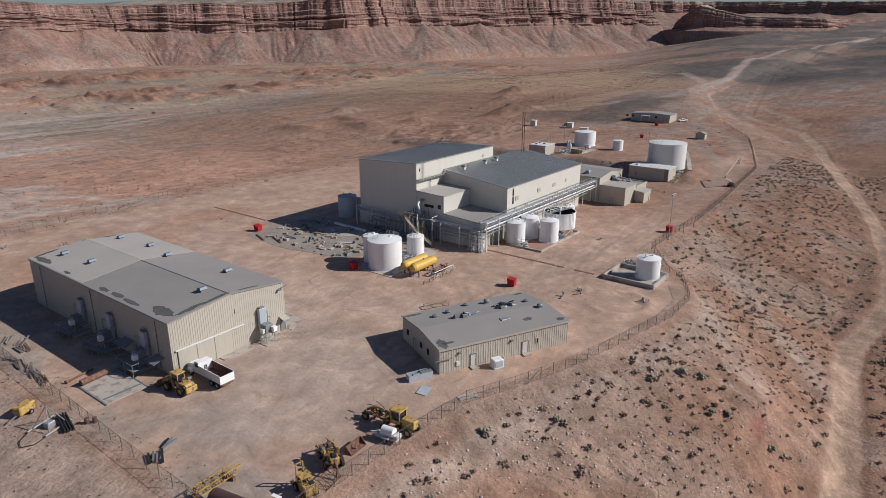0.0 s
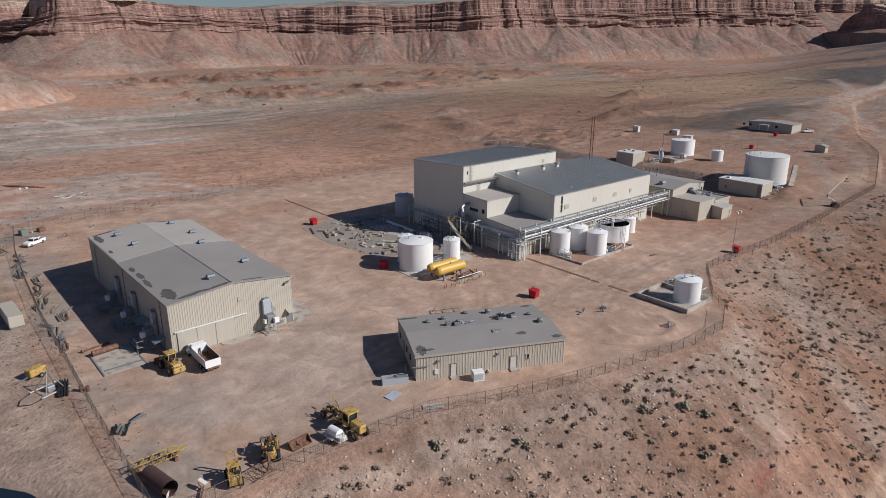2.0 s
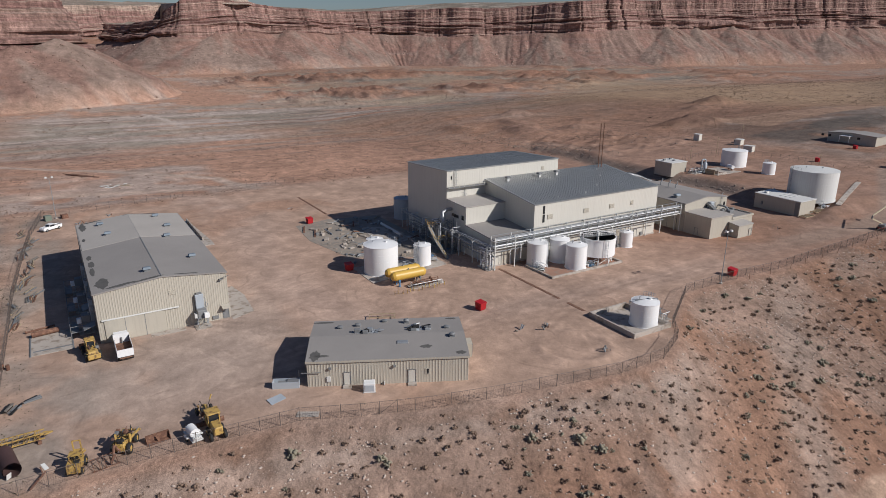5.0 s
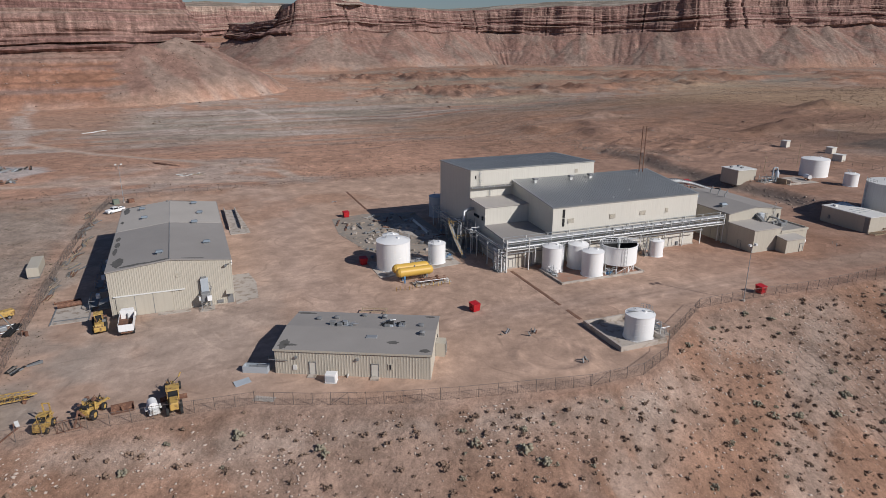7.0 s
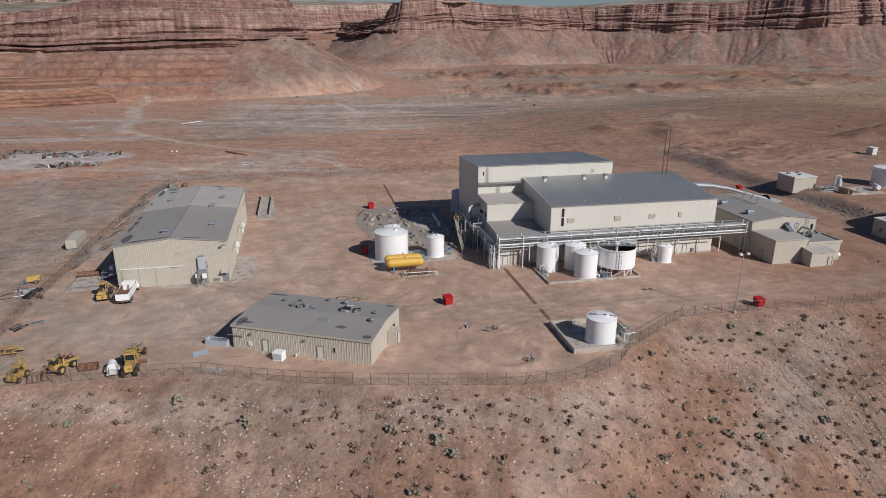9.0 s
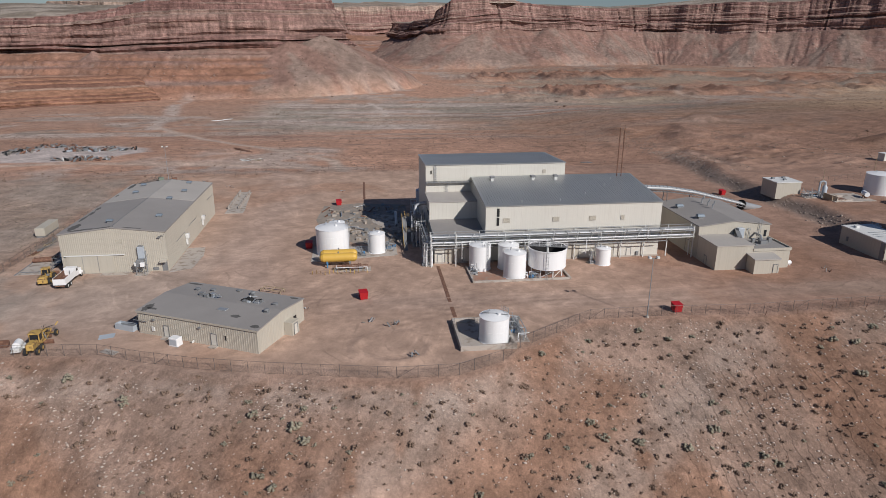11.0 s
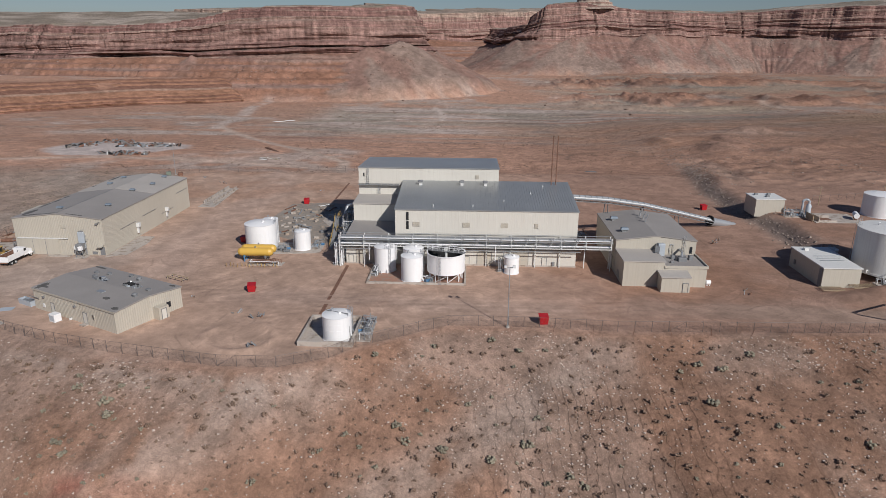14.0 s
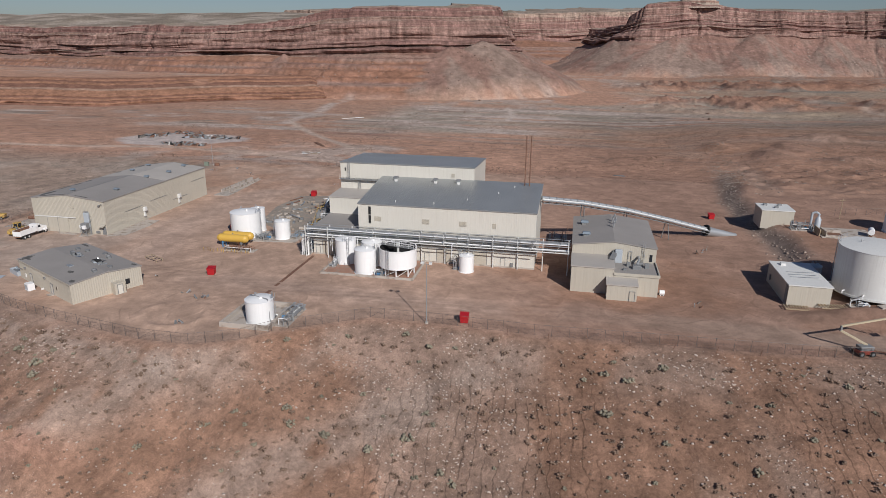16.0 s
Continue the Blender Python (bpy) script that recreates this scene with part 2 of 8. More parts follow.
# ---- the land ----
def land_material(name, grain, coarse, strength, beds=False):
    """Bare earth or rock: the ground's own colours with pebbles, stains and relief over them."""
    m = bpy.data.materials.new(name)
    m.use_nodes = True
    n, l = m.node_tree.nodes, m.node_tree.links
    b = n["Principled BSDF"]
    b.inputs["Roughness"].default_value, b.inputs["Specular IOR Level"].default_value = 0.95, 0.15
    # the fourth channel says how rough the place is: wild ground or bare cliff against trodden yard or scree
    geo = n.new("ShaderNodeNewGeometry")
    base = n.new("ShaderNodeAttribute")
    base.attribute_name = "tint"
    col = base.outputs["Color"]
    layers = [(coarse, 6, 0.3, 0.7, 0.88, 1.12, None)] + ([] if beds else [(0.19, 6, 0.34, 0.66, 0.82, 1.17, True)]) + [(grain * 0.35, 5, 0.32, 0.68, 0.87, 1.13, None), (grain, 5, 0.3, 0.7, 0.76, 1.24, True), (grain * 7, 3, 0.35, 0.68, 0.68, 1.30, True)]
    if beds:
        layers += [(1.0, 4, 0.36, 0.64, 0.72, 1.20, (0.010, 0.010, 0.55)), (1.0, 5, 0.36, 0.60, 0.66, 1.15, (0.22, 0.22, 0.012))]
    for size, detail, lo, hi, dark, light, stretch in layers:
        t = n.new("ShaderNodeTexNoise")
        t.inputs["Scale"].default_value, t.inputs["Detail"].default_value, t.inputs["Roughness"].default_value = size, detail, 0.65
        if isinstance(stretch, tuple):
            mp = n.new("ShaderNodeMapping")
            mp.inputs["Scale"].default_value = stretch
            l.new(geo.outputs["Position"], mp.inputs["Vector"])
            l.new(mp.outputs["Vector"], t.inputs["Vector"])
        else:
            l.new(geo.outputs["Position"], t.inputs["Vector"])
        r = n.new("ShaderNodeMapRange")
        for k, v in (("From Min", lo), ("From Max", hi), ("To Min", dark), ("To Max", light)):
            r.inputs[k].default_value = v
        l.new(t.outputs["Fac"], r.inputs["Value"])
        value = r.outputs["Result"]
        if stretch:
            w = n.new("ShaderNodeMix")
            w.data_type = "FLOAT"
            w.inputs[2].default_value = 1.0
            if beds:
                only = n.new("ShaderNodeMapRange")
                only.inputs["From Min"].default_value, only.inputs["From Max"].default_value = (0.45, 0.95) if isinstance(stretch, tuple) else (0.0, 0.2)
                l.new(base.outputs["Alpha"], only.inputs["Value"])
                l.new(only.outputs["Result"], w.inputs[0])
            else:
                l.new(base.outputs["Alpha"], w.inputs[0])
            l.new(value, w.inputs[3])
            value = w.outputs[0]
        x = n.new("ShaderNodeVectorMath")
        x.operation = "SCALE"
        l.new(col, x.inputs[0])
        l.new(value, x.inputs["Scale"])
        col = x.outputs[0]
    if not beds:
        # curving wheel marks in bundles where the ground is trodden
        def field(size, detail):
            t = n.new("ShaderNodeTexNoise")
            t.inputs["Scale"].default_value, t.inputs["Detail"].default_value = size, detail
            l.new(geo.outputs["Position"], t.inputs["Vector"])
            return t.outputs["Fac"]

        def calc(kind, a, v):
            x = n.new("ShaderNodeMath")
            x.operation = kind
            l.new(a, x.inputs[0])
            if isinstance(v, float):
                x.inputs[1].default_value = v
            else:
                l.new(v, x.inputs[1])
            return x.outputs[0]

        def remap(a, lo, hi, out_lo, out_hi):
            r = n.new("ShaderNodeMapRange")
            for k, v in (("From Min", lo), ("From Max", hi), ("To Min", out_lo), ("To Max", out_hi)):
                r.inputs[k].default_value = v
            l.new(a, r.inputs["Value"])
            return r.outputs["Result"]
        for size, many, dark, seed in ((0.045, 16.0, 0.16, 0.53), (0.028, 26.0, -0.10, 0.50)):
            wave = calc("FRACT", calc("ADD", calc("MULTIPLY", field(size, 1.2), many), calc("MULTIPLY", field(1.4, 3.0), 0.10)), 0.0)
            mark = remap(calc("ABSOLUTE", calc("SUBTRACT", wave, 0.5), 0.0), 0.05, 0.11, dark, 0.0)
            mark = calc("MULTIPLY", mark, remap(field(size * 4.3, 3.0), seed - 0.03, seed + 0.06, 0.0, 1.0))
            mark = calc("MULTIPLY", mark, remap(base.outputs["Alpha"], 0.4, 0.7, 1.0, 0.0))
            x = n.new("ShaderNodeVectorMath")
            x.operation = "SCALE"
            l.new(col, x.inputs[0])
            keep = calc("SUBTRACT", calc("MULTIPLY", mark, -1.0), -1.0)
            l.new(keep, x.inputs["Scale"])
            col = x.outputs[0]
        # narrow rills: the shade in their grooves is drawn as dark lines of colour
        where = n.new("ShaderNodeAttribute")
        where.attribute_name = "rill_shade"
        axes = n.new("ShaderNodeSeparateXYZ")
        l.new(geo.outputs["Position"], axes.inputs[0])
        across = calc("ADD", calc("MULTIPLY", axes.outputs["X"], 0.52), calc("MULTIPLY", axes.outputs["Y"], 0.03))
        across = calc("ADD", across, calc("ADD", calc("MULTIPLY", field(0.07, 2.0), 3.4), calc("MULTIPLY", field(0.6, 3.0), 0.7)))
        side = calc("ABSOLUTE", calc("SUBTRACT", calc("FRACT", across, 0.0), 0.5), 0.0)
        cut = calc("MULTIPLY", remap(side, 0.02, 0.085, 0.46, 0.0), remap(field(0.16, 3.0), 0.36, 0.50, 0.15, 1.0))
        groove_shade = calc("SUBTRACT", calc("MULTIPLY", cut, -1.0), -1.0)
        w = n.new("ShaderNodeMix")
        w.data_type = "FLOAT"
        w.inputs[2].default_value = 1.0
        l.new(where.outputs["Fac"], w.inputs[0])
        l.new(groove_shade, w.inputs[3])
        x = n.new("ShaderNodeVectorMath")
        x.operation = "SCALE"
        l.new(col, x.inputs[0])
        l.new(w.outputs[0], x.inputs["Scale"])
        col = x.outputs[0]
    l.new(col, b.inputs["Base Color"])
    bump_in = n.new("ShaderNodeTexNoise")
    bump_in.inputs["Scale"].default_value, bump_in.inputs["Detail"].default_value = grain * 1.6, 8
    l.new(geo.outputs["Position"], bump_in.inputs["Vector"])
    bp = n.new("ShaderNodeBump")
    bp.inputs["Strength"].default_value, bp.inputs["Distance"].default_value = strength, 0.22 / grain
    hw = n.new("ShaderNodeMath")
    hw.operation = "MULTIPLY"
    l.new(bump_in.outputs["Fac"], hw.inputs[0])
    if beds:
        hw.inputs[1].default_value = 0.8
    else:
        l.new(base.outputs["Alpha"], hw.inputs[1])
    l.new(hw.outputs[0], bp.inputs["Height"])
    l.new(bp.outputs["Normal"], b.inputs["Normal"])
    return m


EARTH = land_material("desert_earth", 1.1, 0.06, 1.0)
ROCK = land_material("banded_sandstone", 0.16, 0.012, 1.0, True)

FENCE_X = [-160, -112, -102, -88, -74, -66, -56, -45, -33, -24, -14, -6, -2, 14, 25.6, 46, 62, 81, 95, 106, 142, 200, 253, 420]
FENCE_Y = [-40, -38, -37.5, -38.3, -39.5, -43, -46.5, -49.2, -51.6, -53.3, -53.3, -49.5, -45, -35, -34.8, -36, -35.4, -34.8, -34, -33, -31, -14, 12, 70]
ROAD_X = [-300, -60, -36, -22, -5, 10, 27, 43, 60, 85, 115, 152, 205, 271, 307, 346, 600]
ROAD_Y = [-70, -87, -86.3, -85.4, -83.6, -81.5, -81.2, -83.8, -86.5, -84.5, -77.5, -64, -50.5, -36, -21, 20, 60]


MESA_A = ([-1500, -900, -650, -480, -378, -264, -153, -75, -30], [900, 840, 770, 735, 735, 716, 722, 770, 815])
MESA_B = ([120, 175, 260, 400, 560, 650, 735, 850, 960, 1040, 1154, 1285, 1551, 1856, 2054], [1420, 1350, 1372, 1400, 1420, 1425, 1370, 1295, 1240, 1150, 1101, 1089, 975, 831, 747])


TYRES = [(-40, -70, 52, 40, 130, -0.20), (-62, -58, 40, 20, 110, 0.16), (-20, 60, 82, 215, 290, -0.17), (-70, 20, 46, 250, 350, -0.18), (-30, 40, 60, 200, 275, 0.15), (10, -90, 66, 50, 130, -0.18), (40, -120, 98, 60, 120, 0.13),
         (-52, -2, 24, 280, 359, -0.2), (-95, -30, 36, 0, 90, -0.18), (-100, -10, 48, 290, 359, 0.15), (-30, 90, 40, 180, 290, -0.17), (-36, 70, 26, 120, 260, 0.15), (60, -100, 80, 60, 110, -0.15), (-62, -30, 14, 10, 170, -0.18)]
MOUNDS = [(108, -14, 6, 3, 1.3), (100, -17, 5, 3, 1.0), (114, -15, 4, 3, 1.0), (236, 146, 24, 9, 6.5), (616, 664, 24, 7, 7.0), (684, 668, 28, 7, 6.0), (145, 191, 9, 15, 4.2), (160, 216, 8, 17, 3.6), (187, 251, 17, 8, 4.0), (128, 236, 7, 16, 2.4), (176, 176, 12, 8, 3.0), (343, 206, 24, 9, 7.0), (300, 190, 12, 7, 3.0), (210, 205, 14, 7, 2.6)]


# tracks, gravel spurs and washes: lines on the plan
SPURS = [([(41, -42), (24, -55), (5, -70), (-3, -79)], 4.2), ([(-9, -52), (-18, -60), (-27, -68), (-37, -74)], 5.0), ([(-100, -42), (-60, -50), (-36, -56), (-16, -58)], 2.6)]
SCAR = [(-20, -72), (-37, -77), (-45, -78)]
CLIMB = [(-175, 335), (-188, 430), (-208, 520), (-212, 640)]
ROADS = [([(-420, 138), (-208, 150), (-158, 159), (-97, 149), (-38, 123)], 3.4, (0.440, 0.320, 0.245)), ([(-36, 116), (-42, 153), (-62, 176), (-78, 200), (-120, 262), (-172, 340)], 3.0, (0.430, 0.325, 0.255)),
         ([(259, 129), (296, 100), (347, 78), (415, 78), (472, 81), (538, 84), (610, 93), (764, 121), (905, 114), (1143, 101), (1735, 54)], 5.5, (0.420, 0.325, 0.265)),
         ([(448, 79), (519, 108), (609, 157), (658, 221)], 4.5, (0.400, 0.310, 0.250)), ([(318, -20), (359, 4), (392, 26), (396, 42), (413, 59), (394, 66)], 3.2, (0.440, 0.300, 0.215)),
         ([(330, 60), (318, 39), (263, 29), (221, 20)], 3.5, (0.400, 0.300, 0.240)), ([(184, 7), (144, -13), (125, -23), (100, -27)], 3.2, (0.450, 0.320, 0.245)),
         ([(-20, 531), (-8, 459), (-8, 407)], 3.2, (0.460, 0.370, 0.310)), ([(-60, 395), (-8, 407), (90, 402), (190, 420)], 3.0, (0.450, 0.360, 0.300))]


def near_line(x, y, line):
    """Distance to a line of straight runs."""
    best = np.full(x.shape, 1e9)
    for (ax, ay), (bx, by) in zip(line, line[1:]):
        dx, dy = bx - ax, by - ay
        f = np.clip(((x - ax) * dx + (y - ay) * dy) / (dx * dx + dy * dy), 0, 1)
        best = np.minimum(best, np.hypot(x - ax - f * dx, y - ay - f * dy))
    return best


def mixc(a, b, w):
    return a + (b - a) * w[..., None]


def land(x, y):
    """Height of the ground and its colour at arrays of places."""
    yf = np.interp(x, FENCE_X, FENCE_Y)
    out = yf - y - 1.5
    n1, n2, n3 = fbm(x / 60, y / 60, 4, 1), fbm(x / 14, y / 14, 4, 5), fbm(x / 3.5, y / 3.5, 3, 9)
    # the slope in front, down to the valley road
    valley = np.interp(x, [-300, -150, -33, 41, 115, 277, 346, 500], [-14, -17, -18.2, -18.2, -11.5, -7, -2, 4])
    upper = np.interp(x, [-110, -50, -36, -28, -22, -8, -2, 10, 30, 36, 50, 62, 77, 95, 150], [0.36, 0.40, 0.34, 0.42, 0.56, 0.66, 0.46, 0.41, 0.43, 0.49, 0.45, 0.34, 0.29, 0.17, 0.15])
    lower = np.interp(x, [-110, -40, -25, -10, 10, 30, 80, 150], [0.95, 0.95, 0.85, 0.60, 0.42, 0.48, 0.46, 0.2])
    yr = np.interp(x, ROAD_X, ROAD_Y)
    fall = -np.clip(out, 0, 20) * upper - np.clip(out - 20, 0, None) * lower
    rill = np.abs(smooth_noise((x + 0.14 * y + 3.5 * n1 + 1.6 * n2) / 2.4, y / 40, 31) - 0.5) * 2
    fall = fall - step(out, 4, 14) * (0.3 * (1 - rill) ** 4 + 1.0 * (n2 - 0.5) + 0.75 * (n3 - 0.5)) - 1.2 * step(out, 8, 25) * (n1 - 0.5)
    side = np.clip(yr - 7 - y, 0, 160)
    floor_z = valley + 0.10 * side + 1.6 * (n1 - 0.5) * step(side, 2, 20) + 0.5 * (n2 - 0.5) * step(np.abs(y - yr), 3, 9) - 0.35 * (1 - step(np.abs(y - yr), 2.6, 4.2))
    z = np.where(out > 0, np.maximum(fall, floor_z), 0.0)
    # towards the wash behind, and past the side fence
    keep = 1 - step(x, 90, 170) * (1 - step(y, 220, 520))
    z = z - (3 * step(y, 104, 150) + 8.5 * step(y, 150, 320) + 3.5 * step(y, 320, 470)) * keep
    z = z - 2.0 * step(-x, 114, 170) * (1 - step(y, 60, 160))
    z = z - 1.9 * np.exp(-(np.hypot((x + 133) / 13.5, (y + 27) / 15.5) + 0.25 * (n2 - 0.5)) ** 6)
    # the upper terrace beside the tanks
    edge = np.interp(y, [-34, -14, 0, 18, 37, 58, 83, 134, 220], [175, 116, 108, 107, 106.8, 103.7, 104.6, 112.7, 118]) + 2 * (n2 - 0.5)
    soft = np.interp(y, [-34, -14, 0, 20, 60, 110], [45, 14, 4.5, 3.6, 4.2, 6.5])
    terrace = step(x, edge - soft, edge + soft) * step(y, -36, -18) * (1 - step(y, 85, 190))
    z = z + np.where(out > 0, 0, 2.9) * terrace
    z = z + 5.0 * step(x, 215, 330) * step(-out, -6, 20)
    # a bermed pit by the fence
    pit = np.hypot((x + 24) / 6.5, (y + 42.5) / 6.0) + 0.25 * (n2 - 0.5)
    z = z + 0.42 * np.exp(-((pit - 1) / 0.16) ** 2) * np.clip(2.2 * n3 + 1.6 * (n2 - 0.5) - 0.45, 0, 2) * step(-out, -2, 1)
    # spoil heaps and the cut bank
    heap = step(x, 100, 116) * (1 - step(x, 165, 200)) * step(y, 78, 96) * (1 - step(y, 150, 185))
    z = z + heap * (1.8 * (0.9 - np.abs(fbm(x / 20, y / 14, 5, 41) - 0.5) * 3.2 - 0.42) + 1.4 * (n2 - 0.5) + 1.1 * (n3 - 0.5))
    # rough ground and red hummocks further off
    away = np.clip(step(y, 112, 150) + step(-x, 118, 150) + step(x, 150, 220) + step(out, -1, 6), 0, 1)
    z = z + away * (0.9 * (n1 - 0.5) + 0.45 * (n2 - 0.5))
    rid = 1 - np.abs(fbm(x / 60, y / 36, 6, 51) - 0.5) * 2
    hum = step(y, 470, 600) * step(x, 60, 200) * (1 - step(x, 900, 1300)) * (1 - step(y, 950, 1200))
    patch = step(fbm(x / 210, y / 130, 3, 53), 0.40, 0.58)
    bump = hum * (0.25 + 0.75 * patch) * 26 * np.clip(rid - 0.68, 0, 1)
    z = z + bump * 0.45 + 0.55 * 2.6 * (np.floor(bump / 2.6) + step(bump / 2.6 - np.floor(bump / 2.6), 0.6, 0.95))
    for mx, my, rx, ry, mh in MOUNDS:
        g = np.exp(-((x - mx) / rx) ** 2 - ((y - my) / ry) ** 2)
        z = z + mh * g * (0.55 + 0.9 * fbm(x / 9, y / 9, 4, 57))
    behind = y - np.interp(x, [-900, -405, -332, -260, -214, -170], [330, 425, 515, 562, 600, 640]) + 26 * (fbm(x / 55, y / 70, 3, 61) - 0.5)
    ledge = step(-x, 195, 260) * step(behind, 0, 8)
    rise = 27 * step(behind, 0, 100) ** 0.8
    z = z + step(-x, 195, 260) * np.clip(rise - 5.0 * step(behind, 0, 14), 0, None)
    # the dark plain that climbs to the far right
    bear = np.degrees(np.arctan2(y + 88, x + 143))
    dist = np.hypot(x + 143, y + 88)
    plain = 1 - step(bear, 13, 25)
    z = z + plain * (np.interp(dist, [480, 700, 920, 1150, 1700, 2600, 4600], [0, 7, 15, 22, 36, 74, 130]) + step(dist, 560, 800) * 16 * (fbm(x / 120, y / 90, 5, 71) - 0.5))
    z = z + step(dist, 1500, 2600) * 16 * (1 - plain)
    # the flat tops behind the cliffs
    back1 = y - np.interp(x, MESA_A[0], MESA_A[1])
    top1 = step(back1, 48, 80) * (1 - step(x + 0.14 * (y - 770), -135, -95))
    hill1 = np.interp(x, [-1500, -378, -264, -60], [62, 64, 80, 88]) + 52 * step(back1, 90, 900) + step(back1, 80, 300) * 34 * (fbm(x / 240, y / 200, 5, 111) - 0.5)
    z = z + top1 * (hill1 - z)
    back2 = y - np.interp(x, MESA_B[0], MESA_B[1])
    top2 = step(back2, 48, 85) * step(x, 205, 245) * (1 - step(x, 1990, 2050))
    hill2 = np.interp(x, [200, 260, 500, 750, 1100, 1500, 2000], [116, 120, 104, 110, 132, 142, 146]) + 26 * step(back2, 90, 700) + 12 * (fbm(x / 200, y / 200, 4, 121) - 0.5)
    z = z + top2 * (hill2 - z)
    # --- colours ---
    red, pad, grey = np.array((0.400, 0.232, 0.158)), np.array((0.475, 0.318, 0.232)), np.array((0.395, 0.318, 0.265))
    dark, orange, pale = np.array((0.128, 0.110, 0.098)), np.array((0.390, 0.190, 0.105)), np.array((0.500, 0.375, 0.290))
    c = np.broadcast_to(red, x.shape + (3,)).copy()
    c = mixc(c, grey, 0.75 * step(n1, 0.42, 0.62) * step(n2, 0.3, 0.6))
    inside = step(-out, -1, 3) * step(x, -114, -110) * (1 - step(y, 108, 122)) * (1 - step(x, 150, 230))
    c = mixc(c, pad, inside)
    c = mixc(c, np.array((0.440, 0.262, 0.186)), 0.8 * inside * step(x, 5, 60))
    yard = inside * np.exp(-((x + 86) / 26) ** 4 - ((y + 4) / 28) ** 4)
    c = mixc(c, np.array((0.455, 0.362, 0.298)), 0.6 * yard * step(n2 + 0.3 * n1, 0.42, 0.62))
    lane = np.exp(-((y + 24 + 2 * np.sin(x / 19)) / 4.5) ** 2) * step(x, -46, -20) + np.exp(-((x + 56 + 3 * np.sin(y / 15)) / 8) ** 2) * step(y, -34, -12)
    c = mixc(c, np.array((0.510, 0.360, 0.280)), np.clip(0.6 * inside * lane * (1 - 0.6 * step(x, 20, 70)), 0, 1))
    track = np.abs(np.sin((y + 24 + 2.2 * np.sin(x / 17) + 1.5 * n2) * 1.35)) ** 8 * np.exp(-((y + 26) / 8) ** 2) * step(x, -60, -30)
    c = mixc(c, np.array((0.36, 0.24, 0.175)), np.clip(0.5 * inside * track, 0, 1))
    c = mixc(c, orange, 0.35 * inside * step(n1 * 0.6 + n2 * 0.4, 0.54, 0.66))
    c = mixc(c, np.array((0.335, 0.275, 0.225)), 0.8 * inside * (1 - step(x, -103, -93)) * step(n2, 0.35, 0.6))
    # the slope: pale gravel near the fence and down the shoulders, red between
    for cx, cy, rad, a0, a1, tone in TYRES:
        ang = np.degrees(np.arctan2(y - cy, x - cx)) % 360
        dd = np.abs(np.hypot(x - cx, y - cy) + 1.2 * (n2 - 0.5) - rad)
        w = np.exp(-((dd - 1.0) / 0.5) ** 2) * step(ang, a0, a0 + 9) * (1 - step(ang, a1 - 9, a1))
        c = c * (1 + tone * inside * w * step(n2 + 0.4 * (n3 - 0.5), 0.30, 0.6))[..., None]
    slope = step(out, -1.5, 2)
    grav = np.clip(np.exp(-((out - 5) / 6) ** 2) * step(n2, 0.35, 0.6) + 0.9 * step(fbm((x + 0.5 * y) / 24, (y - x) / 90, 4, 81), 0.50, 0.64), 0, 1)
    c = mixc(c, np.array((0.300, 0.172, 0.114)), slope * (1 - plain * step(dist, 300, 500)))
    c = mixc(c, np.array((0.345, 0.255, 0.202)), 0.55 * slope * grav * (1 - step(out, 34, 46)))
    for line, width in SPURS:
        d = near_line(x, y, line) + 5 * (n2 - 0.5)
        c = mixc(c, np.array((0.365, 0.280, 0.225)), 0.6 * slope * np.exp(-(d / width) ** 2) * step(n3, 0.2, 0.5))
    scar = np.exp(-(near_line(x, y, SCAR) / 2.6) ** 2) * step(out, 16, 22)
    c = mixc(c, np.array((0.400, 0.215, 0.145)), 0.6 * slope * scar)
    c = mixc(c, np.array((0.285, 0.110, 0.075)), 0.85 * slope * np.exp(-((x + 39) / 7) ** 2 - ((y + 73.5) / 1.3) ** 2) * step(n3, 0.35, 0.55))
    c = mixc(c, np.array((0.43, 0.245, 0.172)), 0.2 * slope * np.exp(-((x + 25 - 0.9 * (out - 26)) / 9) ** 2) * step(out, 14, 24) * step(n2, 0.3, 0.6))
    side_l = step(-x, 111, 116) * (1 - step(y, 90, 140)) * (1 - slope)
    c = mixc(c, np.array((0.385, 0.300, 0.235)), 0.7 * side_l)
    # wash, roads, terrace bank, spoil, dark gravel
    wash = step(y + 0.12 * x, 235, 290) * (1 - step(y - 0.22 * x, 500, 590)) * (1 - step(x, 160, 330))
    stripes = fbm(x / 150, (y + 0.06 * x) / 13, 5, 91)
    c = mixc(c, np.array((0.330, 0.262, 0.215)), 0.9 * wash * step(stripes, 0.30, 0.5))
    c = mixc(c, np.array((0.47, 0.375, 0.315)), 0.7 * wash * step(stripes, 0.56, 0.64))
    c = mixc(c, np.array((0.17, 0.135, 0.105)), 0.7 * wash * step(fbm(x / 60, y / 10, 4, 95), 0.62, 0.70))
    creek = np.abs(fbm(x / 95 + 0.4 * n1, (y + 0.08 * x) / 26, 4, 141) - 0.5)
    c = mixc(c, np.array((0.190, 0.140, 0.112)), 0.6 * step(y, 150, 200) * (1 - step(y, 520, 600)) * (1 - step(x, 260, 420)) * (1 - step(creek, 0.008, 0.022)) * step(fbm(x / 70, y / 40, 3, 143), 0.42, 0.52))
    meadow = step(fbm(x / 80, y / 30, 4, 145), 0.50, 0.60) * step(y, 280, 330) * (1 - step(y, 560, 640)) * step(x, -190, -150) * (1 - step(x, 260, 330))
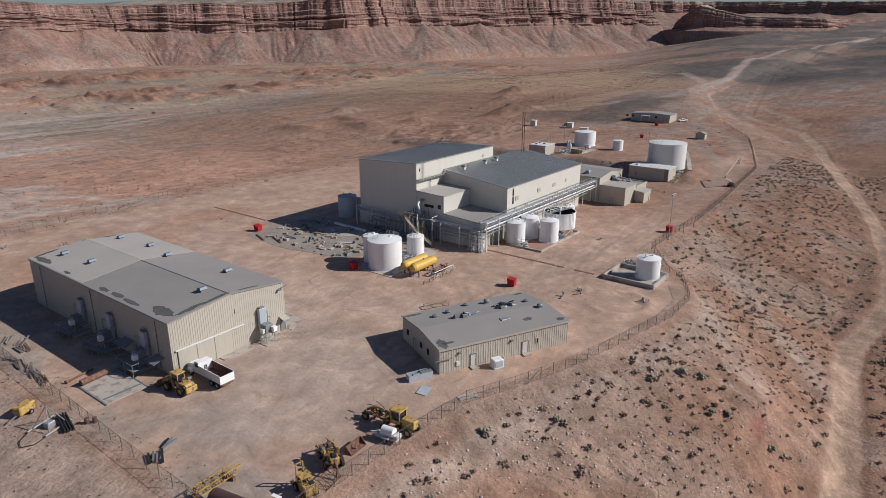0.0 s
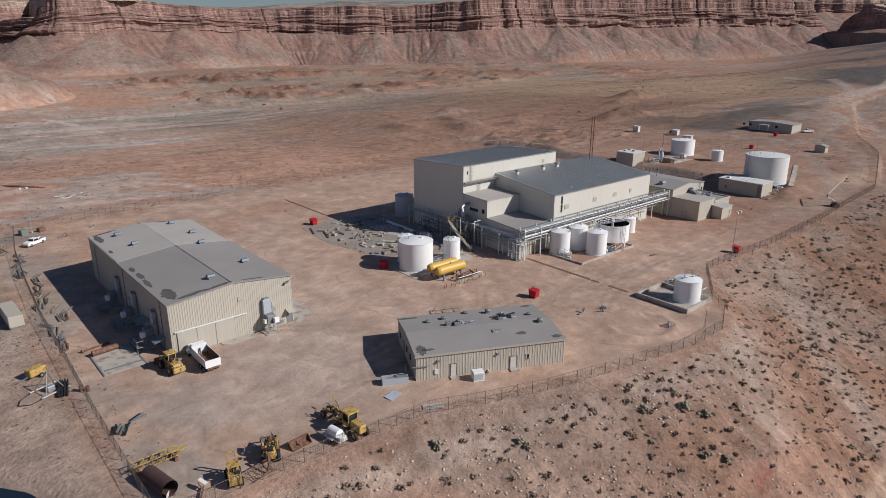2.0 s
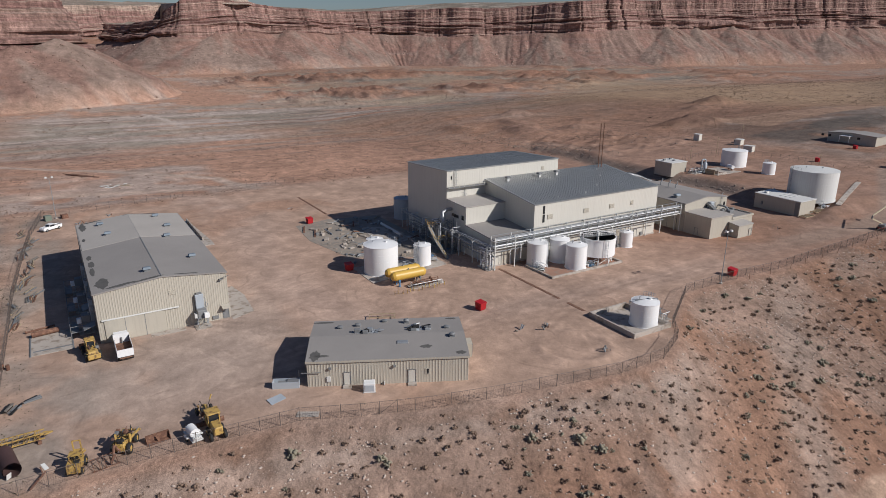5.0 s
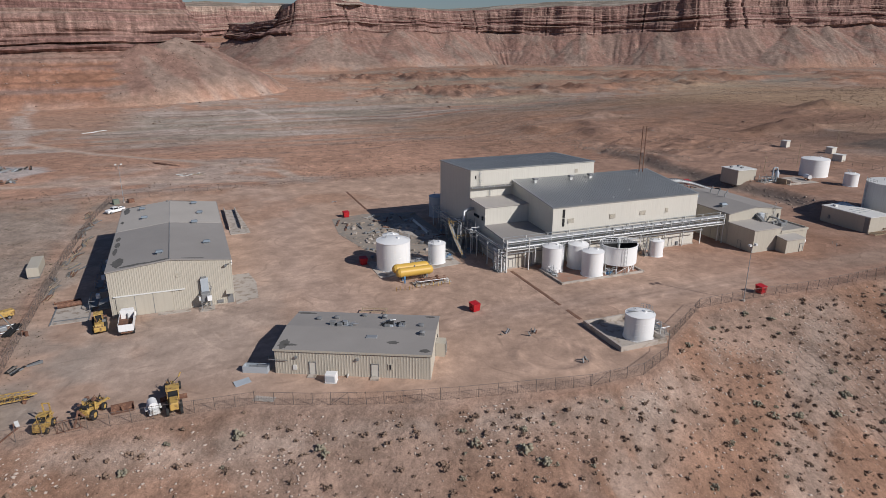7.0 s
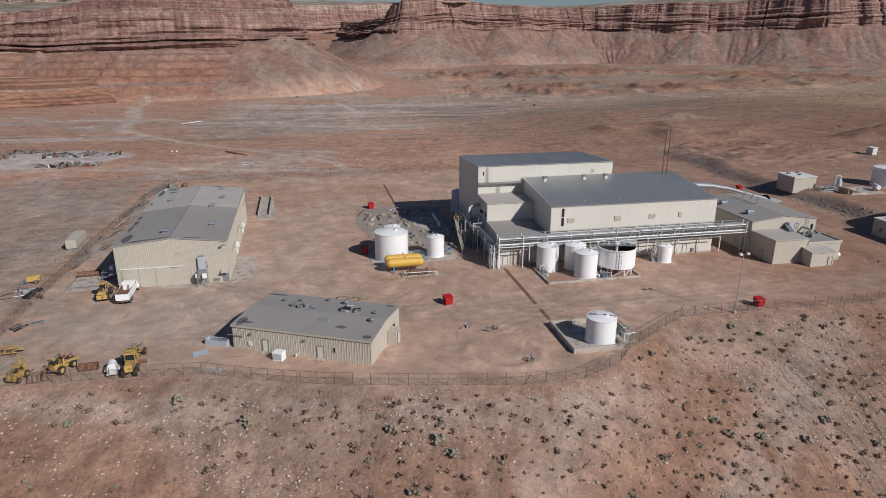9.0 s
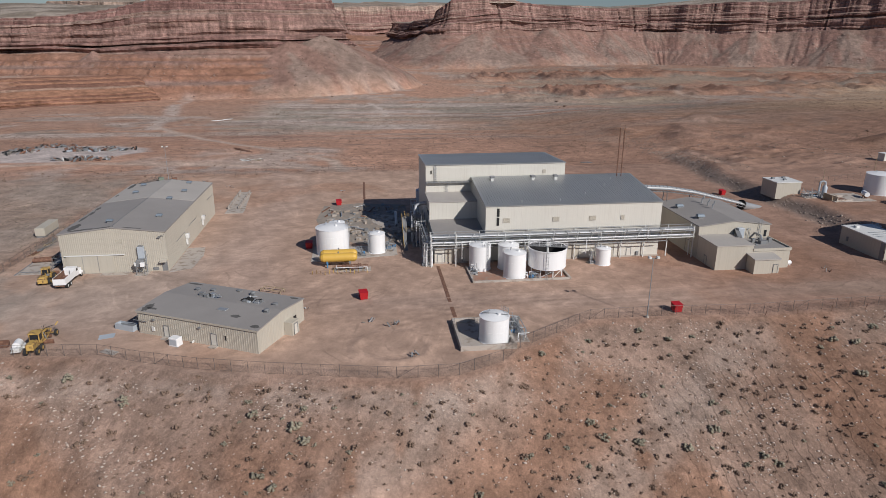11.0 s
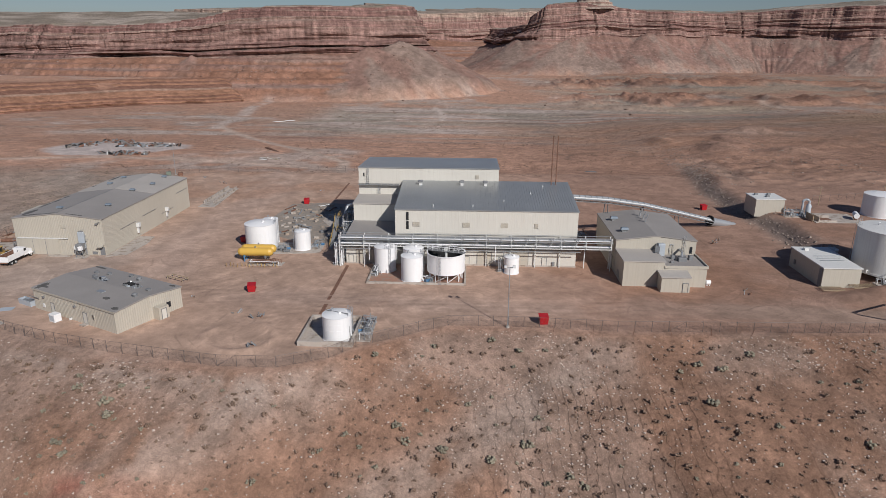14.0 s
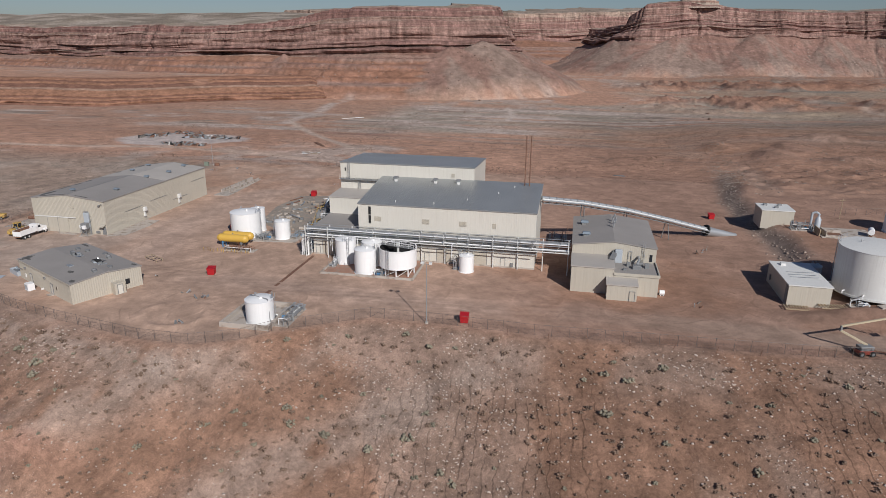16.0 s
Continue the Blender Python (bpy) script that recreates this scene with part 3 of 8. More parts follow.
    c = mixc(c, np.array((0.270, 0.235, 0.180)), 0.55 * meadow)
    seam = fbm(z / 1.9, (x + y) / 240, 3, 93)
    c = mixc(c, np.array((0.365, 0.275, 0.195)), 0.75 * hum * (1 - patch) * step(n1, 0.3, 0.55))
    c = mixc(c, np.array((0.270, 0.235, 0.190)), 0.8 * hum * step(fbm(x / 90, y / 50, 4, 97), 0.52, 0.62))
    c = mixc(c, mixc(np.broadcast_to(np.array((0.345, 0.180, 0.115)), c.shape), np.array((0.245, 0.128, 0.088)), step(seam, 0.44, 0.58)), 0.85 * np.clip(hum * patch * step(rid, 0.70, 0.80), 0, 1))
    c = mixc(c, np.array((0.42, 0.315, 0.22)), 0.75 * np.exp(-((x - 262) / 55) ** 2 - ((y - 512) / 38) ** 2))
    c = mixc(c, np.array((0.200, 0.175, 0.145)), 0.75 * np.exp(-((x - 255) / 60) ** 2 - ((y - 410) / 30) ** 2) * step(n2, 0.35, 0.55))
    loop = np.abs(np.hypot((x - 352) / 1.0, (y - 530) / 1.5) - 36)
    c = mixc(c, pale, 0.7 * np.exp(-(loop / 4) ** 2) * (1 - step(x, 345, 370)))
    for mx, my, rx, ry, mh in MOUNDS:
        g = np.exp(-((x - mx) / rx) ** 2 - ((y - my) / ry) ** 2)
        c = mixc(c, np.array((0.170, 0.100, 0.075)) if mx > 300 or mh > 6 else np.array((0.310, 0.190, 0.138)), 0.7 * step(g, 0.15, 0.5))
    west = step(-x, 95, 150) * step(y, 165, 200) * (1 - step(y, 560, 660))
    c = mixc(c, np.array((0.345, 0.195, 0.130)), 0.8 * west * step(n1 + 0.3 * (n2 - 0.5), 0.34, 0.5))
    bandz = fbm(z / 1.5, (x + y) / 300, 3, 93)
    c = mixc(c, mixc(np.broadcast_to(np.array((0.300, 0.162, 0.106)), c.shape), np.array((0.215, 0.115, 0.080)), step(bandz, 0.46, 0.58)), 0.9 * ledge * (1 - step(behind, 110, 140)))
    yardfar = np.hypot((x + 174) / 38, (y - 196) / 36) + 0.3 * (n2 - 0.5)
    c = mixc(c, np.array((0.450, 0.385, 0.345)), 0.9 * (1 - step(yardfar, 0.85, 1.05)))
    c = mixc(c, np.array((0.215, 0.135, 0.110)), 0.7 * np.exp(-((x + 95) / 45) ** 2 - ((y - 279) / 6) ** 2))
    c = mixc(c, pale, 0.6 * np.exp(-((x + 16 - 0.1 * (y - 390)) / 5) ** 2) * step(y, 335, 350) * (1 - step(y, 435, 450)))
    c = mixc(c, np.array((0.43, 0.235, 0.145)), 0.6 * step(y, 110, 150) * step(x, -30, 60) * (1 - step(y, 330, 420)) * step(n1, 0.35, 0.6))
    c = mixc(c, np.array((0.30, 0.245, 0.205)), 0.75 * np.exp(-((x - edge + 1) / 3.6) ** 2) * step(y, 8, 22) * (1 - step(y, 135, 165)))
    c = mixc(c, np.array((0.36, 0.21, 0.145)), 0.6 * np.clip(heap, 0, 1) * step(n2, 0.35, 0.55))
    c = mixc(c, np.array((0.30, 0.245, 0.205)), 0.3 * heap * (1 - step(np.abs(x - 116 - 0.1 * (y - 100) - 5 * n2), 2, 8)))
    scrub = step(bear, 14, 22) * (1 - step(bear, 40, 50)) * step(dist, 520, 640) * (1 - step(dist, 900, 1150))
    c = mixc(c, np.array((0.44, 0.31, 0.19)), 0.6 * scrub)
    gravel = np.clip(plain * step(dist, 560, 760) + 0.8 * step(x, 190, 240) * step(y, 60, 90) * (1 - step(y, 120, 150)) * (1 - step(x, 330, 400)), 0, 1)
    c = mixc(c, dark, np.clip(gravel * (0.55 + 0.8 * step(fbm(x / 120, y / 120, 4, 99), 0.4, 0.6)), 0, 0.95))
    road = 1 - step(np.abs(y - yr), 2.5, 3.2)
    c = mixc(c, np.array((0.440, 0.296, 0.210)) * (0.95 + 0.09 * step(np.abs(np.abs(y - yr) - 1.0), 0.2, 0.7))[..., None], np.clip(0.95 * road * (x > -260) * (x < 345), 0, 1))
    for line, width, tone in ROADS:
        c = mixc(c, np.array(tone), 0.92 * np.exp(-(near_line(x, y, line) / width) ** 4))
    climb = np.exp(-((near_line(x, y, CLIMB) + 6 * (n2 - 0.5)) / 7) ** 4) * step(n2 + 0.5 * (n3 - 0.5), 0.25, 0.45)
    c = mixc(c, np.array((0.420, 0.335, 0.280)), 0.85 * climb)
    yr2 = np.interp(x, [50, 104, 150, 200, 245, 300, 380, 470], [-24, -27, -22, -8, 22, 48, 70, 90])
    c = mixc(c, np.array((0.450, 0.310, 0.232)), 0.8 * np.exp(-(np.clip(np.abs(y - yr2) - 2.5, 0, None) / 1.5) ** 2) * step(x, 50, 80) * (1 - step(x, 465, 475)))
    cut = step(x, 255, 262) * (1 - step(x, 385, 400)) * step(y - 0.05 * x, 92, 95) * (1 - step(y + 0.1 * x, 168, 172))
    c = mixc(c, np.array((0.155, 0.128, 0.108)), 0.75 * step(x, 205, 230) * (1 - step(x, 330, 350)) * step(y, 62, 68) * (1 - step(y, 92, 100)) * step(n2 + 0.5 * n1, 0.45, 0.7))
    c = mixc(c, np.array((0.50, 0.315, 0.215)), 0.9 * cut)
    c = mixc(c, c * 0.86, slope * step(x, 10, 40))
    flat = np.clip(top1 + top2, 0, 1)
    mott = fbm(x / 55, (y + 0.3 * z) / 40, 5, 131)
    c = mixc(c, mixc(np.broadcast_to(np.array((0.40, 0.33, 0.265)), c.shape), np.array((0.235, 0.190, 0.145)), step(mott, 0.40, 0.58)), flat)
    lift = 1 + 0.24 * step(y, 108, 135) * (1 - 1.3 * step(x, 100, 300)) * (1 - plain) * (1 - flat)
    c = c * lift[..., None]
    return z, c * np.array((0.92, 0.945, 0.985)) * (1 - 0.23 * step(x, 20, 80) * (1 - slope) * (1 - step(dist, 500, 700)))[..., None] * (0.78 + 0.44 * n3)[..., None]


def axis(lo, hi, fine_lo, fine_hi, first, below, above):
    """Grid lines: even within the fine stretch, growing by the factors below and above it."""
    mid = list(np.arange(fine_lo, fine_hi + 0.01, first))
    up, size = [fine_hi], first
    while up[-1] < hi:
        size *= above
        up.append(up[-1] + size)
    down, size = [fine_lo], first
    while down[-1] > lo:
        size *= below
        down.append(down[-1] - size)
    return np.array(down[:0:-1] + mid + up[1:])


def sheet(name, co, colour, material, label, category, rough):
    """A mesh from a grid of places (rows, columns, 3) with a colour at each."""
    rows, cols = co.shape[:2]
    me = bpy.data.meshes.new(name)
    idx = np.arange(rows * cols).reshape(rows, cols)
    quads = np.stack([idx[:-1, :-1], idx[:-1, 1:], idx[1:, 1:], idx[1:, :-1]], -1).reshape(-1, 4)
    me.vertices.add(rows * cols)
    me.vertices.foreach_set("co", co.reshape(-1))
    me.loops.add(quads.size)
    me.loops.foreach_set("vertex_index", quads.reshape(-1).astype(np.int32))
    me.polygons.add(len(quads))
    me.polygons.foreach_set("loop_start", np.arange(0, quads.size, 4, dtype=np.int32))
    me.polygons.foreach_set("use_smooth", np.ones(len(quads), bool))
    me.update(calc_edges=True)
    at = me.color_attributes.new("tint", "FLOAT_COLOR", "POINT")
    at.data.foreach_set("color", np.concatenate([np.clip(colour, 0, 1), np.broadcast_to(rough[..., None], colour.shape[:2] + (1,))], -1).reshape(-1))
    me.materials.append(material)
    return tagged(new(name, me), label, category, kind="structure")


gx, gy = axis(-4300, 4300, -115, 128, 0.7, 1.022, 1.0125), axis(-1500, 4300, -92, 100, 0.8, 1.05, 1.0115)
X, Y = np.meshgrid(gx, gy)
Z, C = land(X, Y)
YF = np.interp(X, FENCE_X, FENCE_Y)
WILD = 1 - 0.6 * step(Y - YF, -1, 3) * step(X, -113, -109) * (1 - step(Y, 100, 120)) * (1 - step(X, 130, 200))
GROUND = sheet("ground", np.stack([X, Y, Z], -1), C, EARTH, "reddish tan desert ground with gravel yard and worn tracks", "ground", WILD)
OUT = YF - Y
# where the painted rill shade shows on the front slope
RILL_SHADE = step(OUT, 5, 16) * (0.35 + 0.65 * step(X + 12 * (fbm(X / 20, Y / 20, 3, 301) - 0.5), 14, 30)) * (1 - step(X, 190, 230)) * step(Y - np.interp(X, ROAD_X, ROAD_Y), 3, 7) * step(fbm(X / 16, Y / 30, 3, 303), 0.30, 0.5)
GROUND.data.attributes.new("rill_shade", "FLOAT", "POINT").data.foreach_set("value", RILL_SHADE.reshape(-1).astype(np.float32))


def ground_z(x, y):
    return float(land(np.array([float(x)]), np.array([float(y)]))[0][0])


def cliff(name, label, line, tops, foots, floor, run, seed, ds=4.0, rough=1.0, pale=0.5, deep=2000, cones=(), spacing=0, bench=False, tilt=0.58, light=1.0):
    """A sandstone wall along a line (its outer side to the left hand): plateau rim, beds and joints, scree cones over bedrock."""
    pts = np.array(line, float)[::-1]
    seg = np.hypot(*np.diff(pts, axis=0).T)
    cum = np.concatenate([[0], np.cumsum(seg)])
    s = np.arange(0, cum[-1], ds)
    px, py = np.interp(s, cum, pts[:, 0]), np.interp(s, cum, pts[:, 1])

    def soften(a, w):
        k = np.ones(2 * w + 1) / (2 * w + 1)
        return np.convolve(np.pad(a, w, mode="edge"), k, "valid")

    def normals(w):
        tx, ty = soften(np.gradient(px), w), soften(np.gradient(py), w)
        ln = np.hypot(tx, ty) + 1e-9
        return ty / ln, -tx / ln
    px, py = soften(px, int(14 / ds) + 1), soften(py, int(14 / ds) + 1)
    nx, ny = normals(int(50 / ds))
    top, foot = np.interp(s, cum, tops[::-1]), np.interp(s, cum, foots[::-1])
    zero = s * 0
    top = top + 7 * (fbm(s / 70, zero, 4, seed) - 0.5)
    top = np.round(top / 2.2) * 2.2 * 0.6 + top * 0.4
    foot = foot + 9 * rough * (fbm(s / 75, zero + 3, 3, seed + 2) - 0.5)
    rows_o, rows_z, rows_c, bare = [], [], [], []
    red, brick_red, buff = np.array((0.250, 0.140, 0.122)), np.array((0.318, 0.195, 0.166)), np.array((0.385, 0.285, 0.230))
    cap, scree, grey = np.array((0.400, 0.330, 0.270)), np.array((0.285, 0.168, 0.134)), np.array((0.285, 0.205, 0.168))
    green, orange = np.array((0.205, 0.185, 0.140)), np.array((0.270, 0.142, 0.096))
    red, brick_red, buff, scree, grey = red * light, brick_red * light, buff * light, scree * light, grey * light

    def wide(c):
        return np.broadcast_to(c, s.shape + (3,))

    def put(o, z, c, b):
        rows_o.append(o), rows_z.append(z), rows_c.append(c), bare.append(b)

    def joints(width, k):
        """A random number for each block between upright joints, and how near the joint is."""
        u = (s + 0.5 * width * fbm(s / (width * 2.5), zero + k, 2, seed + k)) / width
        i = np.floor(u)
        return np.modf(np.abs(np.sin(i * 12.9898 + seed + k) * 43758.5453))[0], np.minimum(u - i, 1 - u + i) * width
    butt = 22 * rough * (fbm(s / 52, zero + 7, 4, seed + 5) - 0.5) + 26 * rough * (fbm(s / 170, zero + 9, 3, seed + 6) - 0.5)
    for back in (-1500, -1100, -800, -560, -400, -280, -190, -120, -70, -36, -15, -5):
        if -back > deep:
            continue
        mott = fbm(s / 30, zero + back / 20, 4, seed + 12)
        lump = (9 if back < -100 else 4.5) * (mott - 0.5) + 0.05 * -back
        put(butt + back, top + 1.5 + lump, mixc(mixc(wide(cap), grey, 0.8 * step(mott, 0.3, 0.55)), green, 0.75 * step(mott, 0.5, 0.66)), 0.5)
    # the wall: massive beds parted by ledges
    ROWS_CLIFF = 44
    bed = np.random.RandomState(seed)
    ledges, tones, k = [], [], 0.0
    hard, left = 0.5, 0
    for i in range(ROWS_CLIFF):
        if left == 0:
            left, hard = bed.choice([1, 2, 3, 6, 9]), bed.rand()
            k += bed.choice([0.8, 1.6, 4.0])
        else:
            k += 0.12
        left -= 1
        ledges.append(k)
        tones.append(hard + 0.25 * (bed.rand() - 0.5))
    big, big_d = joints(26 * rough + 8, 61)
    small, small_d = joints(9 * rough + 3, 67)
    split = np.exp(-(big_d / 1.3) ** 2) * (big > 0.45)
    for i in range(ROWS_CLIFF):
        f = i / (ROWS_CLIFF - 1)
        z = top + (foot - 5 - top) * f
        b2, b2d = joints(6 * rough + 3 + 4 * math.sin(i * 2.1) ** 2, 71 + int(ledges[i] * 1.3))
        o = butt + ledges[i] * (0.55 + 0.9 * fbm(s / 90, zero + ledges[i], 2, seed + 25)) + 2.4 * rough * (big - 0.5) + 1.6 * rough * (small - 0.5) + 0.8 * rough * (b2 - 0.5)
        o = o - 3.2 * rough * split * (0.4 + 0.6 * step(fbm(s / 20, z / 12, 2, seed + 26), 0.4, 0.6))
        tone = mixc(wide(red), brick_red, np.clip(tones[i] + 0.5 * (fbm(s / 26, z / 7, 3, seed + 27) - 0.5) + 0.3 * (b2 - 0.5), 0, 1))
        rim = 1 - step(np.full_like(s, f), 0.06, 0.45)
        tone = mixc(tone, buff, np.clip(pale * (0.25 + rim) * step(fbm(s / 60, z / 9, 3, seed + 29) * 0.5 + tones[i] * 0.5, 0.36, 0.62), 0, 1))
        if i and ledges[i] - ledges[i - 1] > 1.2:
            tone = mixc(tone, buff, 0.75 * step(fbm(s / 40, zero + i, 3, seed + 30), 0.32, 0.5))
        # colour goes darker inside the recessed splits, and varies at random elsewhere
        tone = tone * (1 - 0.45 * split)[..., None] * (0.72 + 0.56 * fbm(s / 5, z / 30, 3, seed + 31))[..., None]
        put(o, z, tone, 1.0)
    # scree cones over a bedrock slope with gullies
    r = np.random.RandomState(seed + 9)
    front = np.nonzero(py < 900)[0]
    front = front[np.argsort(px[front])]
    heads = [(float(np.interp(cx, px[front], s[front])), lift) for cx, lift in cones]
    at = 20.0
    while spacing and at < s[-1]:
        heads.append((at, r.uniform(-30, 10)))
        at += spacing * r.uniform(0.25, 1.6)
    reach = int(9 / ds) + 1
    edge_o = np.pad(rows_o[-1], reach, mode="edge")
    start = soften(np.max([edge_o[k:k + len(s)] for k in range(2 * reach + 1)], axis=0), reach)
    ax, ay = px + nx * start, py + ny * start
    wx, wy = normals(int(110 / ds))
    bx, by = soften(px, int(60 / ds)) + wx * (np.mean(start) + run), soften(py, int(60 / ds)) + wy * (np.mean(start) + run)
    bx, by = soften(bx, int(50 / ds)), soften(by, int(50 / ds))
    end_z, end_c = land(bx, by)
    ROWS_TALUS = 52
    warp = 12 * fbm(s / 45, zero + 4, 3, seed + 33)
    for i in range(1, ROWS_TALUS + 1):
        f = i / ROWS_TALUS
        d = run * f
        gx_, gy_ = ax + (bx - ax) * f, ay + (by - ay) * f
        rib = 1 - np.abs(fbm((s + warp * f) / 17, zero + f * 0.9, 4, seed + 35) - 0.5) * 2
        fine = 1 - np.abs(fbm((s + warp * f) / 6, zero + f * 1.6, 3, seed + 36) - 0.5) * 2
        rock = foot - 4 + (floor - foot + 4) * (1 - (1 - f) ** (1.15 if bench else 1.7))
        rock = rock + (8.0 * (rib - 0.8) + 3.2 * (fine - 0.8)) * rough * math.sin(math.pi * min(1.0, f * 1.05)) ** 0.7 * (0.8 if bench else 1.0)
        if bench:
            tread = 7.0
            u = (rock + 3 * fbm(s / 80, zero, 2, seed + 51)) / tread
            rock = rock * 0.35 + 0.65 * tread * (np.floor(u) + step(u - np.floor(u), 0.55, 0.95))
        rock = np.minimum(rock, foot - 5.5 - 0.25 * d) if i < 9 else rock
        cone = np.full_like(s, -99.0)
        for c0, lift in heads:
            spread = np.hypot(s - c0, d * 1.0)
            rill = 1 - np.abs(fbm((s - c0) / (d + 14) * 9 + c0, zero + d / 90, 3, seed + 53) - 0.5) * 2
            h = np.interp(c0, s, foot) + lift - tilt * spread + 0.0009 * np.clip(spread, 0, 150) ** 2 + 3.4 * (rill - 0.8) * rough
            cone = np.maximum(cone, h)
        over = step(cone - rock, -1.0, 1.5)
        z = np.maximum(rock, cone) + 1.1 * (fbm(s / 4, zero + d / 4, 2, seed + 39) - 0.5)
        seam = fbm(zero + z / 2.6, s / 220, 3, seed + 43)
        tone = mixc(wide(orange if bench else scree), wide(brick_red) * 0.8, step(seam, 0.45, 0.6) * 0.7)
        tone = mixc(tone, buff, 0.35 * step(seam, 0.63, 0.68))
        tone = mixc(tone, grey, (0.2 if bench else 0.6) * step(fbm((s + warp) / 45, zero + f * 1.5, 4, seed + 44), 0.42, 0.60))
        stony = mixc(wide(grey), scree, 0.8 * step(fbm((s + warp) / 16, zero + d / 60, 4, seed + 45), 0.42, 0.6))
        tone = mixc(tone, stony, over)
        tone = tone * (0.74 + 0.52 * fbm(s / 4, zero + d / 9, 3, seed + 49))[..., None]
        blend = step(np.full_like(s, f), 0.72, 1.0)
        gz, gc = land(gx_, gy_)
        z = np.where(f > 0.6, np.maximum(z, gz - 2.5), z) * (1 - blend) + (gz - 2.5 * blend) * blend
        put(None, z, mixc(tone, gc, blend), 0.2)
    n_up = len(rows_o) - ROWS_TALUS
    co = np.zeros((len(rows_o), len(s), 3))
    for i in range(len(rows_o)):
        if i < n_up:
            co[i, :, 0], co[i, :, 1] = px + nx * rows_o[i], py + ny * rows_o[i]
        else:
            f = (i - n_up + 1) / ROWS_TALUS
            co[i, :, 0], co[i, :, 1] = ax + (bx - ax) * f, ay + (by - ay) * f
    co[..., 2] = np.array(rows_z)
    c = np.array(rows_c)
    ob = sheet(name, co, c, ROCK, label, "cliff", np.broadcast_to(np.array(bare)[:, None], c.shape[:2]))
    smooth = np.ones((len(rows_o) - 1, len(s) - 1), bool)
    smooth[n_up - ROWS_CLIFF:n_up] = False
    ob.data.polygons.foreach_set("use_smooth", smooth.reshape(-1))
    return co[n_up:]


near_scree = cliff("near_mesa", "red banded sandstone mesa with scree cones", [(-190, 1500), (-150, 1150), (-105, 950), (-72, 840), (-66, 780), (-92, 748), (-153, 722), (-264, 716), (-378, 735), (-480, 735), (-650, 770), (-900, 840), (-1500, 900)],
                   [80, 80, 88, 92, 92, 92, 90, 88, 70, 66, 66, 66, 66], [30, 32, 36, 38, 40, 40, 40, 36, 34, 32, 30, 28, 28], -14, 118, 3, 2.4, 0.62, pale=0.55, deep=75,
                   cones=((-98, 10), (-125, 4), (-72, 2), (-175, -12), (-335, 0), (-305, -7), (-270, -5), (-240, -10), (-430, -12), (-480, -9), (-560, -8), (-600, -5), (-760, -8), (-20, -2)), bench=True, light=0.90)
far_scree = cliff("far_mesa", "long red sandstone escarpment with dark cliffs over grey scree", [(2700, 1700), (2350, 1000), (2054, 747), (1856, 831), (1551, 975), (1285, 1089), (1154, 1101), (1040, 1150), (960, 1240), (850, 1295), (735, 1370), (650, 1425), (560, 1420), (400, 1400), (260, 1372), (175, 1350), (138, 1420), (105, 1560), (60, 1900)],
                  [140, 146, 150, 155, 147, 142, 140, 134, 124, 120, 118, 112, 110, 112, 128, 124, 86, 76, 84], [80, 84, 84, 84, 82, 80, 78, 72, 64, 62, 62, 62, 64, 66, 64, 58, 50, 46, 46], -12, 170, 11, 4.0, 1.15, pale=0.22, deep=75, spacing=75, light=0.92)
cliff("canyon_mesa", "pale banded mesa closing the side canyon", [(1100, 2500), (560, 2250), (260, 2050), (60, 1800), (-120, 1700), (-500, 1750), (-900, 1900)],
      [150, 150, 140, 124, 118, 128, 134], [70, 70, 64, 58, 54, 60, 60], -5, 260, 23, 7.0, 1.3, pale=0.95, deep=300, spacing=150, bench=True)
cliff("red_butte", "low red sandstone butte on the dark plain", [(2300, 200), (2120, 235), (2060, 330), (2020, 430), (1990, 500), (1970, 560), (2000, 620), (2150, 680)],
      [92, 96, 98, 104, 118, 134, 100, 84], [76, 76, 76, 76, 78, 80, 76, 72], 62, 60, 37, 5.0, 0.6, pale=0.3, deep=75)
cliff("horizon_mesa", "far blue-grey mesas along the horizon", [(4200, -900), (3700, -300), (3500, 300), (3400, 900), (3000, 1300), (2600, 1700), (2000, 2400)],
      [190, 200, 196, 206, 210, 216, 210], [150, 150, 150, 155, 160, 160, 160], 90, 320, 47, 12.0, 1.6, pale=0.8, deep=75)


def summit(name, label, cx, cy, z0, z1, rx, ry, seed):
    """A small flat-topped knob with stepped sides."""
    a, f = np.meshgrid(np.linspace(0, 2 * math.pi, 121), np.linspace(0, 1, 24))
    edge = 1 + 0.35 * (fbm(3 * np.cos(a) + 5, 3 * np.sin(a) + 5, 4, seed) - 0.5)
    rad = np.where(f < 0.2, f / 0.2, 1 + 0.22 * step(f, 0.45, 0.55) + 0.7 * step(f, 0.7, 1.0)) * edge
    z = z1 + (z0 - z1) * np.clip((f - 0.2) / 0.8, 0, 1) + 1.5 * (fbm(a * 6, f * 5, 3, seed + 1) - 0.5)
    c = mixc(np.broadcast_to(np.array((0.39, 0.31, 0.255)), a.shape + (3,)), np.array((0.27, 0.165, 0.135)), step(np.sin(f * 24), -0.1, 0.5))
    sheet(name, np.stack([cx + rx * rad * np.cos(a), cy + ry * rad * np.sin(a), z], -1)[::-1], c[::-1], ROCK, label, "cliff", np.full(a.shape, 0.8))


summit("summit_knob", "small pale stepped knob on the mesa rim", 285, 1420, 118, 143, 34, 26, 81)


